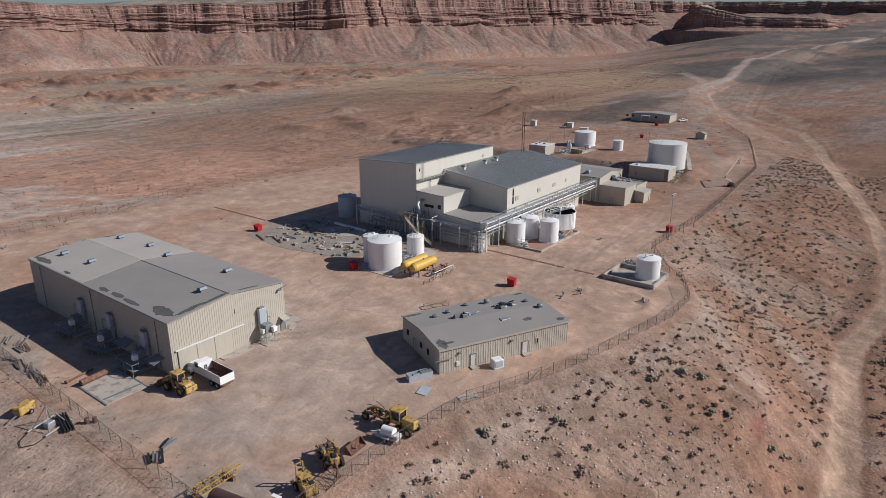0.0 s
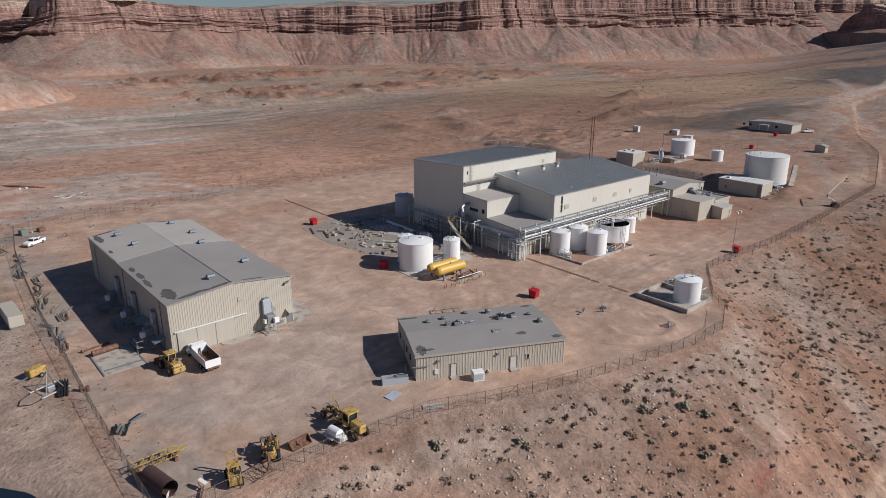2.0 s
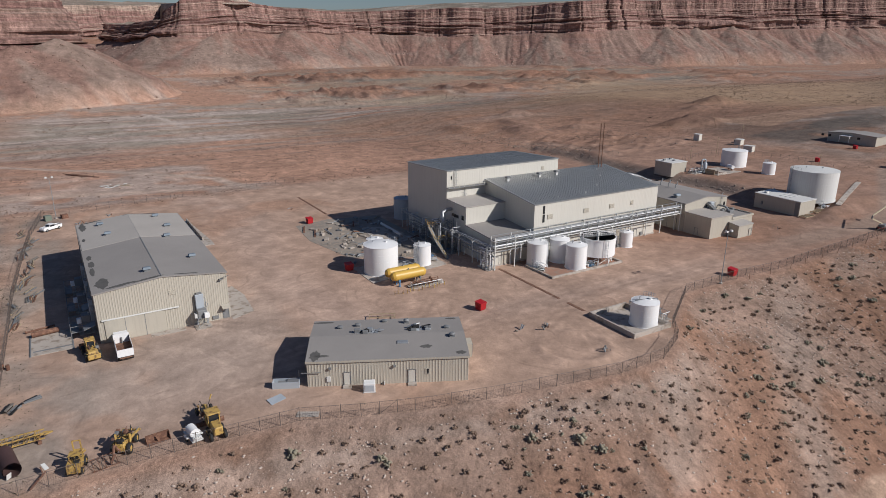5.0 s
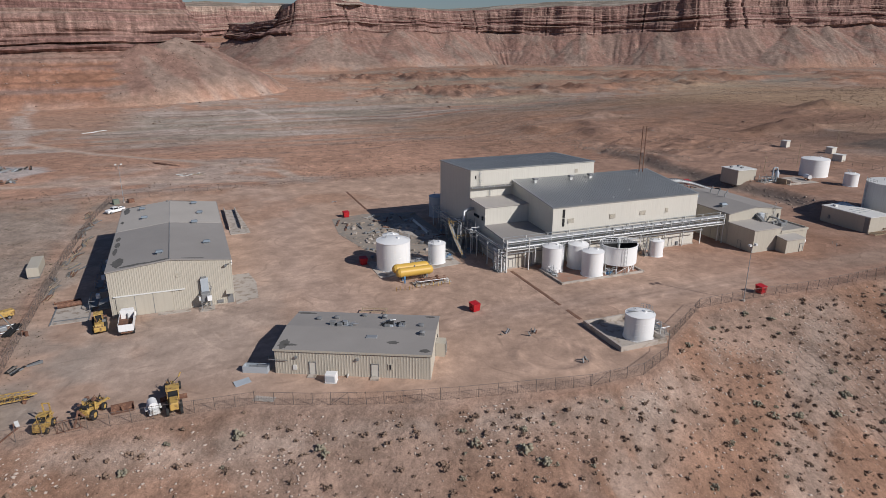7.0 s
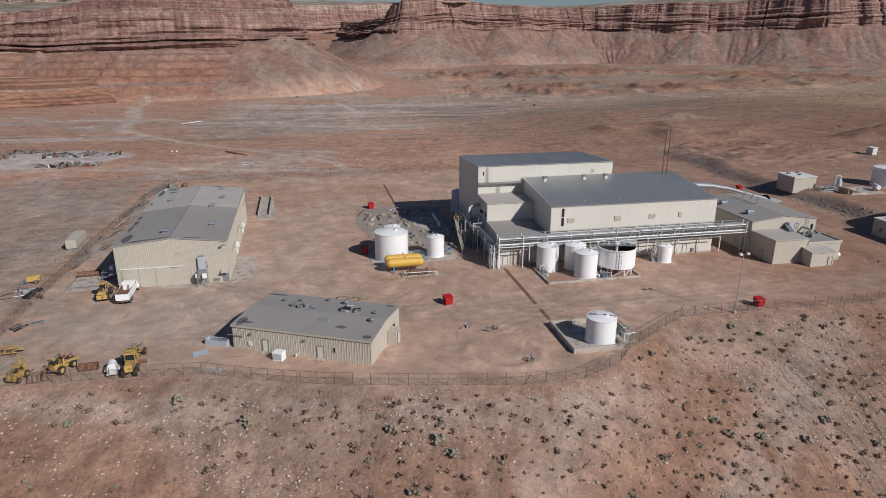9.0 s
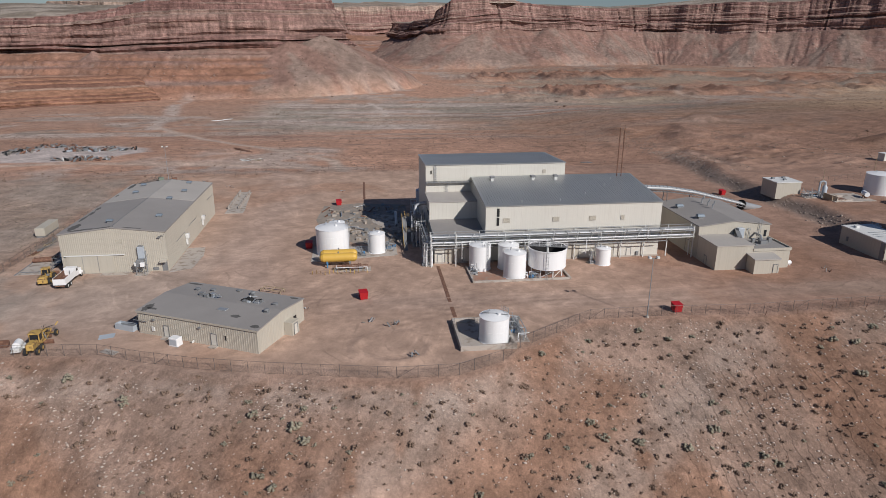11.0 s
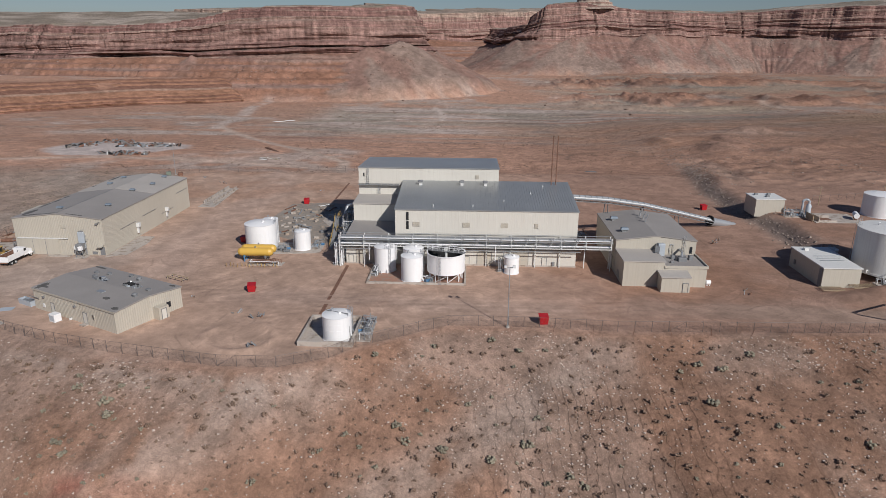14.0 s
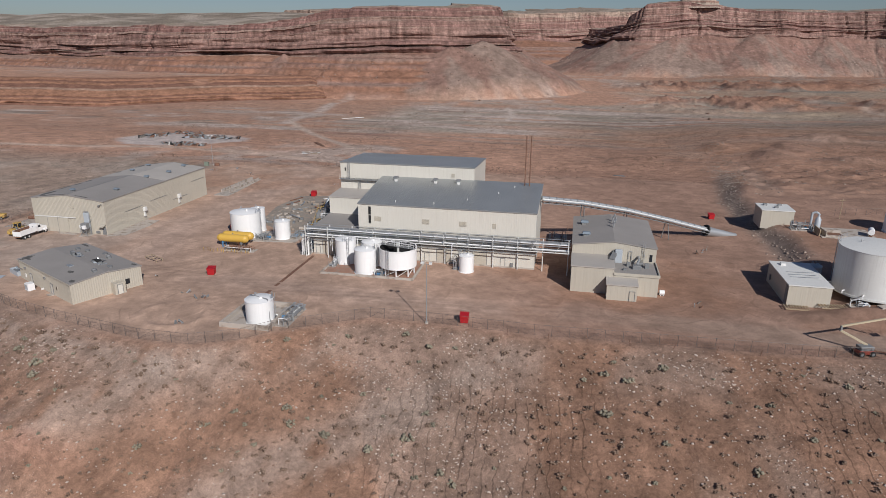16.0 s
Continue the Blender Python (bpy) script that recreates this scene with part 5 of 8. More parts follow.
panel(lab, "window", 18.9, 0, 1.5, 0.8, 1.0, "s", TAN, 0.10)
panel(lab, "window_pane", 18.9, 0, 1.58, 0.3, 0.84, "s", GLASS, 0.13)
panel(lab, "wall_box", 3.3, 0, 0.9, 0.6, 0.8, "s", OFFWHITE, 0.2)
for x in (3.6, 13.6):
    panel(lab, "wall_lamp", x, 0, 3.0, 0.45, 0.3, "s", DULL, 0.35)
part("wall_pipe", Geo().slab((-0.9, -0.3, 2.6), (2.2, -0.3, 2.6), 0.1, 0.1), DULL, lab)
panel(lab, "downpipe", 12.0, LAB_W * 0 - 0.02, 0.1, 0.1, 0.4, "s", OFFWHITE, 0.6)
door(lab, 0, 9.6, 0.1, 1.0, 2.1, "w", TAN)
for y in (12.6, 7.0, 4.2):
    panel(lab, "window", 0, y, 1.7, 0.8, 1.0, "w", GLASS, 0.1)
part("porch", Geo().box(LAB_L + 0.06, 8.0, 0, LAB_L + 1.7, 10.3, 2.5), TAN, lab, "small boxed entrance porch")
door(lab, LAB_L + 1.7, 9.1, 0.05, 1.0, 2.05, "e", CREAM)
panel(lab, "window", LAB_L, 11.6, 1.2, 0.9, 1.1, "e", GLASS, 0.12)
for cx, cy, rx, ry in ((1.2, 1.4, 0.8, 1.4), (2.2, 1.3, 1.2, 0.3), (24.3, 1.0, 0.8, 0.5), (1.6, 14.0, 1.6, 0.4), (24.0, 14.2, 0.8, 0.4), (18.8, 3.2, 0.9, 0.5)):
    roof_patch(lab, cx, cy, rx, ry, LAB_TOP, 0.30, int(cx * 5 + cy * 3))


def roof_fan(parent, x, y, z, tall, material):
    g = Geo().bbox(x - 0.45, y - 0.35, z - 0.3, x + 0.45, y + 0.35, z + tall * 0.5, 0.05)
    unit = part("roof_fan", g, material, parent)
    part("hood", Geo().lathe([(0.5, z + tall * 0.5), (0.55, z + tall * 0.7), (0.3, z + tall), (0.02, z + tall)], 14, x, y), material, unit)


for x, y, h in ((4.6, 11.0, 0.45), (7.6, 11.8, 0.5), (16.0, 12.6, 0.8), (22.8, 9.5, 0.4), (23.4, 6.0, 0.7), (12.2, 13.6, 0.4)):
    roof_fan(lab, x, y, LAB_TOP(x, y) + 0.3, h, DULL)
rr = random.Random(5)
for cx, cy in ((9.2, 8.6), (18.2, 9.4)):
    z = LAB_TOP(cx, cy) + 0.27
    part("roof_tray", Geo().box(cx - 1.7, cy - 1.1, z - 0.02, cx + 1.9, cy + 0.9, z + 0.05), STEEL, lab)
    for k in range(9):
        a, b, w, d, h = cx + rr.uniform(-1.7, 1.8), cy + rr.uniform(-0.8, 0.8), rr.uniform(0.15, 0.5), rr.uniform(0.15, 0.4), rr.uniform(0.25, 0.75)
        part("roof_cooler", Geo().bbox(a - w, b - d, z, a + w, b + d, z + h, 0.05), rr.choice([DULL, DULL, PALEBLUE, DARK, STEEL]), lab)
    for k in range(4):
        a, b = cx + rr.uniform(-2.6, 1.6), cy + rr.uniform(-0.9, 0.9)
        part("roof_duct", Geo().tube([(a, b, z + 0.2), (a + 0.7, b + rr.uniform(-0.2, 0.2), z + 0.45), (a + 1.5, b + rr.uniform(-0.6, 0.6), z + rr.uniform(0.2, 0.9))], rr.uniform(0.08, 0.18), 8), rr.choice([STEEL, DARK, DULL]), lab)
part("roof_hatch", Geo().bbox(14.2, 4.2, LAB_TOP(15, 5) + 0.2, 16.0, 5.2, LAB_TOP(15, 5) + 0.38, 0.04), STEEL, lab)

# the side building with gabled front and boxed annexes
side = thing("side_building", "tan gabled side building with flat-roofed annexes", "building")
SIDE_TOP = lambda x, y: 9.0 - 1.1 * abs(x - 61.2) / 9.2
block(side, 52.0, 70.4, -3.0, 21.0, SIDE_TOP, TAN, ROOF_GREY, 0, 0.5, 0.008, ridge=("y", 61.2))
block(side, 52.05, 61.0, -11.9, -3.1, lambda x, y: 5.7, TAN, ROOF_PALE, 0, 1.2, 0.008, "sew")
block(side, 61.05, 70.3, -11.9, -3.1, lambda x, y: 4.4, TAN, ROOF_GREY, 0, 1.2, 0.008, "sew", over=0.0)
part("parapet", Geo().box(61.0, -12.1, 4.4, 70.5, -11.85, 5.0).box(70.25, -11.85, 4.4, 70.5, -3.1, 5.0), TAN, side)
block(side, 59.6, 65.8, -15.3, -12.1, lambda x, y: 3.3 + 0.12 * (y + 15.3), TAN, ROOF_PALE, 0, 1.2, 0.008, "sew")
for x, y in ((55.0, 2.6), (54.6, 13.0)):
    roof_vent(side, x, y, SIDE_TOP(x, y) + 0.35, 1.3, VENT_GREY)
for i, (x, y) in enumerate(((61.4, 8.6), (61.6, 11.4), (61.4, 14.2))):
    z = SIDE_TOP(x, y) + 0.2
    part("flue", Geo().tube([(x, y, z), (x, y, z + 1.1), (x + 0.35, y - 0.2, z + 1.5), (x + 0.35, y - 0.2, z + 2.1)], 0.16, 8), STEEL, side)
chute = Geo().slab((61.6, -3.2, 7.0), (60.6, -6.4, 5.95), 1.0, 0.7)
part("chute", chute, DULL, side, "sloping dark sheet-metal chute")
part("chute_hood", Geo().bbox(61.4, -4.4, 4.7, 63.0, -3.2, 7.6, 0.1), PALEBLUE, side)
for x, y, w, d, h in ((66.0, -7.6, 1.8, 1.2, 0.9), (68.2, -6.6, 0.9, 0.9, 1.1), (64.3, -6.2, 0.8, 0.8, 1.0), (67.0, -5.0, 1.0, 0.8, 0.7), (63.4, -9.0, 0.7, 0.7, 0.5)):
    part("roof_cooler", Geo().bbox(x - w / 2, y - d / 2, 4.6, x + w / 2, y + d / 2, 4.6 + h, 0.06), DULL, side)
part("roof_duct", Geo().tube([(66.0, -7.0, 5.4), (66.6, -5.4, 6.0), (66.6, -3.2, 6.0)], 0.28, 8), STEEL, side)
lad = Geo()
for dx in (-0.25, 0.25):
    lad.slab((67.6 + dx, -3.3, 4.6), (67.6 + dx, -3.3, 9.6), 0.06, 0.06)
for i in range(15):
    lad.slab((67.35, -3.3, 4.8 + i * 0.32), (67.85, -3.3, 4.8 + i * 0.32), 0.04, 0.04)
part("ladder", lad, STEEL, side)
part("pipe_loop", Geo().tube([(64.4, -3.25, 4.7), (64.4, -3.25, 7.2), (65.1, -3.25, 7.2), (65.1, -3.25, 4.7)], 0.06, 6), STEEL, side)
panel(side, "window", 69.3, -3.0, 5.0, 0.6, 1.6, "s", GLASS, 0.1)
door(side, 64.8, -15.3, 0.05, 1.0, 2.1, "s", TAN)
door(side, 52.0, 1.0, 0.05, 3.2, 3.2, "w", TAN, "roller_door")
door(side, 52.05, -7.5, 0.05, 1.0, 2.1, "w", TAN)
part("vessel", Geo().cyl((70.9, -10.4, 0.7), (71.9, -10.4, 0.7), 0.55, 16).box(71.1, -10.7, 0, 71.3, -10.1, 0.4).box(71.6, -10.7, 0, 71.8, -10.1, 0.4), WHITE, side, "small white round vessel")

# the pump house, the far shed, the office and the hut on the upper ground
def plain_house(name, label, x0, x1, y0, y1, z0, h, wall, roof, slope=0.0, ridge=None, rise=0.0):
    t = thing(name, label, "building")
    if ridge == "x":
        mid = (y0 + y1) / 2
        f = lambda x, y: z0 + h + rise * (1 - abs(y - mid) / ((y1 - y0) / 2))
        block(t, x0, x1, y0, y1, f, wall, roof, z0 - 1.5, 0.9, 0.008, ridge=("x", mid), over=0.3)
    else:
        block(t, x0, x1, y0, y1, lambda x, y: z0 + h + slope * (y - y0), wall, roof, z0 - 1.5, 0.9, 0.008)
    return t


pump = plain_house("pump_house", "tan block pump house with bright pale roof", 96.0, 104.2, -10.7, 4.6, 0.0, 4.5, TAN, OFFWHITE)
for y in (-6.0, -4.4, -2.8):
    part("roof_pipe", Geo().tube([(97.5, y, 4.95), (103.0, y + 0.4, 4.95)], 0.08, 6), STEEL, pump)
part("roof_box", Geo().bbox(97.6, 1.6, 4.75, 98.6, 2.6, 5.3, 0.05), OFFWHITE, pump)
part("side_door", Geo().box(95.85, -10.4, 0, 95.95, -9.2, 4.3), DULL, pump)
panel(pump, "wall_box", 96.0, 1.8, 1.3, 0.5, 1.1, "w", DULL, 0.3)
switch = plain_house("switch_house", "small tan flat-roofed equipment house", 104.0, 112.5, 45.5, 53.5, 3.0, 3.7, TAN, OFFWHITE)
for x, y in ((106.0, 51.0), (108.4, 48.4), (110.0, 51.5)):
    part("roof_box", Geo().bbox(x - 0.5, y - 0.4, 6.8, x + 0.5, y + 0.4, 7.5, 0.05), DULL, switch)
office = plain_house("site_office", "long low brown site office with porch", 238.0, 250.0, 38.0, 61.0, 4.6, 3.2, TAN, ROOF_GREY, ridge="x", rise=0.7)
part("porch", Geo().box(235.2, 49.0, 7.0, 238.0, 54.0, 7.2).box(235.3, 49.1, 4.0, 235.5, 49.3, 7.0).box(235.3, 53.7, 4.0, 235.5, 53.9, 7.0), WHITE, office, "white porch on posts")
for y in (46.0, 60.0, 63.5):
    panel(office, "window", 238.0, y, 5.8, 1.4, 1.1, "w", GLASS, 0.1)
hut = plain_house("gate_hut", "small brown wooden gate hut", 190.0, 193.6, 4.0, 8.4, 3.0, 2.6, TAN, ROOF_GREY, ridge="x", rise=0.8)
for x, y, w, d, h in ((190.0, 77.0, 3.6, 3.0, 2.6), (176.0, 62.0, 3.0, 4.0, 2.6), (186.0, 98.0, 3.0, 3.0, 3.2)):
    t = thing("small_shed", "small cream utility shed", "shed", x, y, ground_z(x, y), 10, "sheds on the terrace")
    part("body", Geo().bbox(-w / 2, -d / 2, -0.5, w / 2, d / 2, h, 0.05), CREAM, t)
    part("roof", Geo().box(-w / 2 - 0.2, -d / 2 - 0.2, h, w / 2 + 0.2, d / 2 + 0.2, h + 0.15), OFFWHITE, t)

# ---- tanks ----
def tank(x, y, r, h, label, z=0.0, material=WHITE, dome=0.45, ladder=0.0, seams=2, group="", hatch=True, name="storage_tank", nozzles=()):
    t = thing(name, label, "tank", x, y, z, 0, group)
    shell = Geo().lathe([(r + 0.12, -0.3), (r + 0.12, 0.12), (r, 0.12), (r, h), (r + 0.05, h), (r + 0.05, h + 0.08), (r - 0.05, h + 0.08)], 48)
    body = part("shell", shell, material, t)
    part("roof", Geo().lathe([(r - 0.04, h + 0.07), (r * 0.6, h + 0.07 + dome * 0.62), (r * 0.2, h + 0.07 + dome * 0.97), (0.001, h + 0.07 + dome)], 48), material, t)
    for i in range(seams):
        zz = h * (i + 1) / (seams + 1)
        part("weld_seam", Geo().lathe([(r, zz - 0.03), (r + 0.012, zz - 0.02), (r + 0.012, zz + 0.02), (r, zz + 0.03)], 48), material, body)
    if hatch:
        part("manway", Geo().cyl((r * 0.25, -r * 0.2, h + dome * 0.6), (r * 0.25, -r * 0.2, h + dome + 0.35), 0.3, 14), material, t)
        part("vent_pipe", Geo().tube([(-r * 0.4, r * 0.2, h + 0.2), (-r * 0.4, r * 0.2, h + dome + 0.55), (-r * 0.4 + 0.3, r * 0.2, h + dome + 0.55), (-r * 0.4 + 0.3, r * 0.2, h + dome + 0.3)], 0.07, 8), STEEL, t)
    if ladder is not None:
        a = radians(ladder)
        lx, ly, tx, ty = math.cos(a) * (r + 0.25), math.sin(a) * (r + 0.25), -math.sin(a), math.cos(a)
        g = Geo()
        for k in (-0.24, 0.24):
            g.slab((lx + tx * k, ly + ty * k, 0.2), (lx + tx * k, ly + ty * k, h + 1.0), 0.06, 0.06)
        for i in range(int(h / 0.32)):
            zz = 0.4 + i * 0.32
            g.slab((lx - tx * 0.24, ly - ty * 0.24, zz), (lx + tx * 0.24, ly + ty * 0.24, zz), 0.04, 0.04)
        part("ladder", g, STEEL, t)
        rail = Geo()
        ring = [(math.cos(a + k) * (r - 0.1), math.sin(a + k) * (r - 0.1)) for k in np.linspace(-0.45, 0.45, 6)]
        for zz in (0.55, 1.0):
            rail.tube([(p, q, h + zz) for p, q in ring], 0.03, 5)
        for p, q in ring:
            rail.slab((p, q, h), (p, q, h + 1.0), 0.05, 0.05)
        part("guard_rail", rail, STEEL, t)
    for ang in nozzles:
        a = radians(ang)
        c, s = math.cos(a), math.sin(a)
        part("nozzle", Geo().tube([(c * r, s * r, 0.7), (c * (r + 0.6), s * (r + 0.6), 0.7), (c * (r + 0.6), s * (r + 0.6), 0.15)], 0.12, 8), WHITE, t)
    return t


tank(-36.4, 10.9, 4.0, 6.7, "large white round tank beside debris", ladder=10, seams=3, dome=0.6)
tank(-35.4, 16.2, 2.0, 6.4, "slim white tank standing close behind the large tank", ladder=None, seams=2, dome=0.3)
tank(-25.5, 10.6, 2.1, 4.9, "slim white round tank with domed top", ladder=200, seams=2, dome=0.35)
tank(-2.0, -4.2, 2.5, 5.8, "white round tank in the bunded row", ladder=-60, group="row of process tanks", nozzles=(-100, -75, -130))
tank(4.7, -4.5, 2.4, 5.7, "white round tank behind others in the row", ladder=None, group="row of process tanks", nozzles=(-110,))
tank(4.9, -10.3, 2.5, 5.7, "white round tank at the bund's edge", ladder=15, group="row of process tanks", nozzles=(-30, 5))
tank(27.8, -4.4, 1.75, 3.9, "short white round tank near wall", ladder=170, dome=0.3, seams=1)
tank(-9.6, 50.5, 2.8, 6.2, "dull blue-grey round tank in shade", material=PALEBLUE, ladder=None, seams=2)
tank(114.0, -3.4, 7.2, 9.4, "very large pale grey round tank", ground_z(114, -3.4) - 0.1, OFFWHITE, 0.5, 150, 4, nozzles=(-120, -150, 170))
tank(139.9, 44.2, 4.9, 6.4, "large white tank on the terrace", ground_z(139.9, 44.2) - 0.1, WHITE, 0.5, 20, 2)
tank(136.4, 26.4, 2.35, 4.3, "small white tank on the terrace", ground_z(136.4, 26.4) - 0.1, WHITE, 0.25, 60, 1)
tank(105.6, 4.8, 1.5, 3.6, "small blue-grey tank by the pump house", ground_z(106, 5) - 0.1, PALEBLUE, 0.3, None, 1)

thk = thing("thickener_tank", "open-topped white thickener tank on braced legs", "tank", 12.6, -9.3, 0.0, 75)
R4 = 4.3
part("shell", Geo().lathe([(0.3, 1.1), (R4 * 0.7, 1.7), (R4, 2.1), (R4, 6.3), (R4 + 0.12, 6.3), (R4 + 0.12, 6.5), (R4 - 0.1, 6.5), (R4 - 0.1, 2.7), (0.001, 2.2)], 56), WHITE, thk)
part("lining", Geo().lathe([(R4 - 0.13, 6.45), (R4 - 0.13, 2.8), (0.001, 2.4)], 48), DARK, thk, "dark inside of the open tank")
for i in range(8):
    a = 2 * math.pi * (i + 0.5) / 8
    c, s = math.cos(a), math.sin(a)
    part("leg", Geo().slab((c * R4 * 0.86, s * R4 * 0.86, 0), (c * R4 * 0.86, s * R4 * 0.86, 2.0), 0.2, 0.2), WHITE, thk)
    b = a + math.pi / 4
    part("brace", Geo().slab((c * R4 * 0.86, s * R4 * 0.86, 0.2), (math.cos(b) * R4 * 0.86, math.sin(b) * R4 * 0.86, 1.8), 0.1, 0.1), WHITE, thk)
part("bridge", Geo().box(-0.5, -R4 - 0.2, 6.52, 0.5, R4 + 0.2, 6.64), DULL, thk)
br = Geo()
for x in (-0.5, 0.5):
    for z in (7.1, 7.6):
        br.slab((x, -R4 - 0.2, z), (x, R4 + 0.2, z), 0.06, 0.06)
    for i in range(8):
        y = -R4 + i * R4 * 2 / 7
        br.slab((x, y, 6.6), (x, y, 7.6), 0.05, 0.05)
part("bridge_rail", br, WHITE, thk)
part("drive", Geo().bbox(-0.4, -0.4, 6.64, 0.4, 0.4, 7.5, 0.1).cyl((0, 0, 2.5), (0, 0, 6.5), 0.3, 12), OFFWHITE, thk)
for sx in (-R4 - 0.4, R4 + 0.4):
    lg = Geo().slab((sx, -0.25, 0), (sx, -0.25, 7.0), 0.06, 0.06).slab((sx, 0.25, 0), (sx, 0.25, 7.0), 0.06, 0.06)
    for i in range(20):
        lg.slab((sx, -0.25, 0.3 + 0.32 * i), (sx, 0.25, 0.3 + 0.32 * i), 0.04, 0.04)
    part("ladder", lg, STEEL, thk)

bund = thing("tank_bund", "low concrete kerb round reddish tank pad", "bund", kind="structure")
for x0, y0, x1, y1 in ((-5.2, -13.7, 17.2, -13.2), (-5.2, -13.2, -4.7, -3.5), (16.7, -13.2, 17.2, -0.5)):
    part("kerb", Geo().bbox(x0, y0, -0.3, x1, y1, 0.45, 0.05), CONCRETE, bund)
part("floor_slab", Geo().box(-4.7, -13.2, -0.2, 16.7, -0.2, 0.06), mat("stained_pad", (0.36, 0.20, 0.14), 0.9, 0, 0.2, 0.8, 10, 0.15, (0.28, 0.22, 0.18), 0.4), bund)

# the small tank in its walled basin by the fence
basin = thing("tank_basin", "concrete containment basin round small tank", "basin", kind="structure")
for x0, y0, x1, y1 in ((-12.6, -45.3, -2.6, -44.8), (-12.6, -44.8, -12.1, -33.4), (-12.1, -33.9, -2.6, -33.4), (-3.1, -44.8, -2.6, -33.9)):
    part("basin_wall", Geo().bbox(x0, y0, -0.6, x1, y1, 0.95, 0.05), CONCRETE, basin)
part("basin_floor", Geo().box(-12.1, -44.8, -0.3, -3.1, -33.9, 0.08), CONCRETE, basin)
tk = tank(-6.0, -41.4, 2.65, 4.6, "white tank inside concrete basin", 0.08, WHITE, 0.45, 25, 3, nozzles=(-10, 40))
part("top_brace", Geo().slab((-2.2, 0.6, 5.1), (2.2, -0.9, 5.1), 0.12, 0.12).slab((2.2, -0.9, 5.1), (2.55, -1.1, 0.5), 0.12, 0.12), DULL, tk)


def pipework(x, y, w, d, h, seed, label, n=16, material=STEEL, name="pump_skid", z=0.0, turn=0.0):
    """A skid of pumps, motors and pipes, each built of a few bent runs."""
    r = random.Random(seed)
    t = thing(name, label, "pump skid", x, y, z, turn)
    part("base", Geo().box(-w / 2, -d / 2, -0.2, w / 2, d / 2, 0.12), CONCRETE, t)
    for i in range(n):
        a, b = r.uniform(-w / 2, w / 2), r.uniform(-d / 2, d / 2)
        hh = r.uniform(0.4, h)
        c, e = r.uniform(-w / 2, w / 2), r.uniform(-d / 2, d / 2)
        path = [(a, b, 0.1), (a, b, hh), (c, b, hh), (c, e, hh)]
        if r.random() < 0.5:
            path.append((c, e, 0.1))
        part("pipe", Geo().tube(path, r.choice([0.05, 0.07, 0.1]), 6), material if r.random() < 0.7 else (WHITE if r.random() < 0.5 else DULL), t)
    for i in range(max(2, n // 5)):
        a, b = r.uniform(-w / 2.4, w / 2.4), r.uniform(-d / 2.4, d / 2.4)
        g = Geo().cyl((a - 0.4, b, 0.45), (a + 0.4, b, 0.45), 0.25, 10).cyl((a + 0.4, b, 0.45), (a + 0.7, b, 0.45), 0.32, 10).box(a - 0.4, b - 0.2, 0.1, a + 0.6, b + 0.2, 0.25)
        part("pump", g, BLUE if r.random() < 0.25 else DULL, t)
    for i in range(max(1, n // 6)):
        a, b = r.uniform(-w / 2, w / 2), r.uniform(-d / 2, d / 2)
        part("post", Geo().slab((a, b, 0.1), (a, b, h * 1.1), 0.1, 0.1), material, t)
    return t


pipework(-1.2, -38.5, 2.8, 9.0, 1.7, 3, "pumps and grey pipes beside the basin", 22)
pipework(8.8, -11.8, 2.0, 1.8, 1.8, 8, "small pump stand between tanks", 9)
pipework(-4.0, -7.2, 1.6, 3.6, 2.0, 9, "pipes and valves at tank foot", 14)
pipework(25.2, -3.6, 1.6, 1.6, 3.2, 10, "pipes beside the short tank", 8)
pipework(-31.5, -1.8, 8.5, 2.6, 1.1, 12, "low pipes and valves under yellow tanks", 14, RUST)
pipework(-30.4, 9.2, 3.6, 4.6, 1.5, 13, "pipes and pumps between white tanks", 20)
pipework(-22.2, 12.5, 2.4, 5.0, 1.4, 14, "pipe bundle beside slim tank", 12)
pipework(-14.5, 17.5, 3.6, 9.0, 7.6, 15, "tall pipes and ducts against the end wall", 46, DULL)
pipework(-14.6, 30.0, 2.4, 13.0, 4.2, 16, "pipe runs along the shaded wall", 26, DULL)
pipework(-13.8, 0.2, 2.4, 4.5, 5.0, 17, "pipe corner under the rack", 20, WHITE)
pipework(113.8, 41.4, 6.5, 3.6, 2.2, 18, "vessels and pipes beside the switch house", 20, STEEL, z=ground_z(113.8, 41.4))
pipework(109.6, -10.5, 3.6, 2.6, 1.3, 19, "white valves at the foot of the large tank", 6, WHITE, z=ground_z(109.6, -10.5))
pipework(48.0, 27.0, 5.0, 9.0, 2.2, 20, "pipes between the halls", 14, RUST)
ves = thing("vertical_vessel", "bent grey vent pipe and vessel on the terrace", "vessel", 117.0, 40.4, ground_z(117, 40.4))
part("body", Geo().lathe([(0.75, 0), (0.75, 3.4), (0.4, 4.0), (0.001, 4.1)], 20), PALEBLUE, ves)
part("bend", Geo().tube([(0, 0, 3.8), (0, 0, 4.9), (-0.8, 0.2, 5.3), (-1.6, 0.4, 4.9), (-1.6, 0.4, 0.2)], 0.3, 10), PALEBLUE, ves)

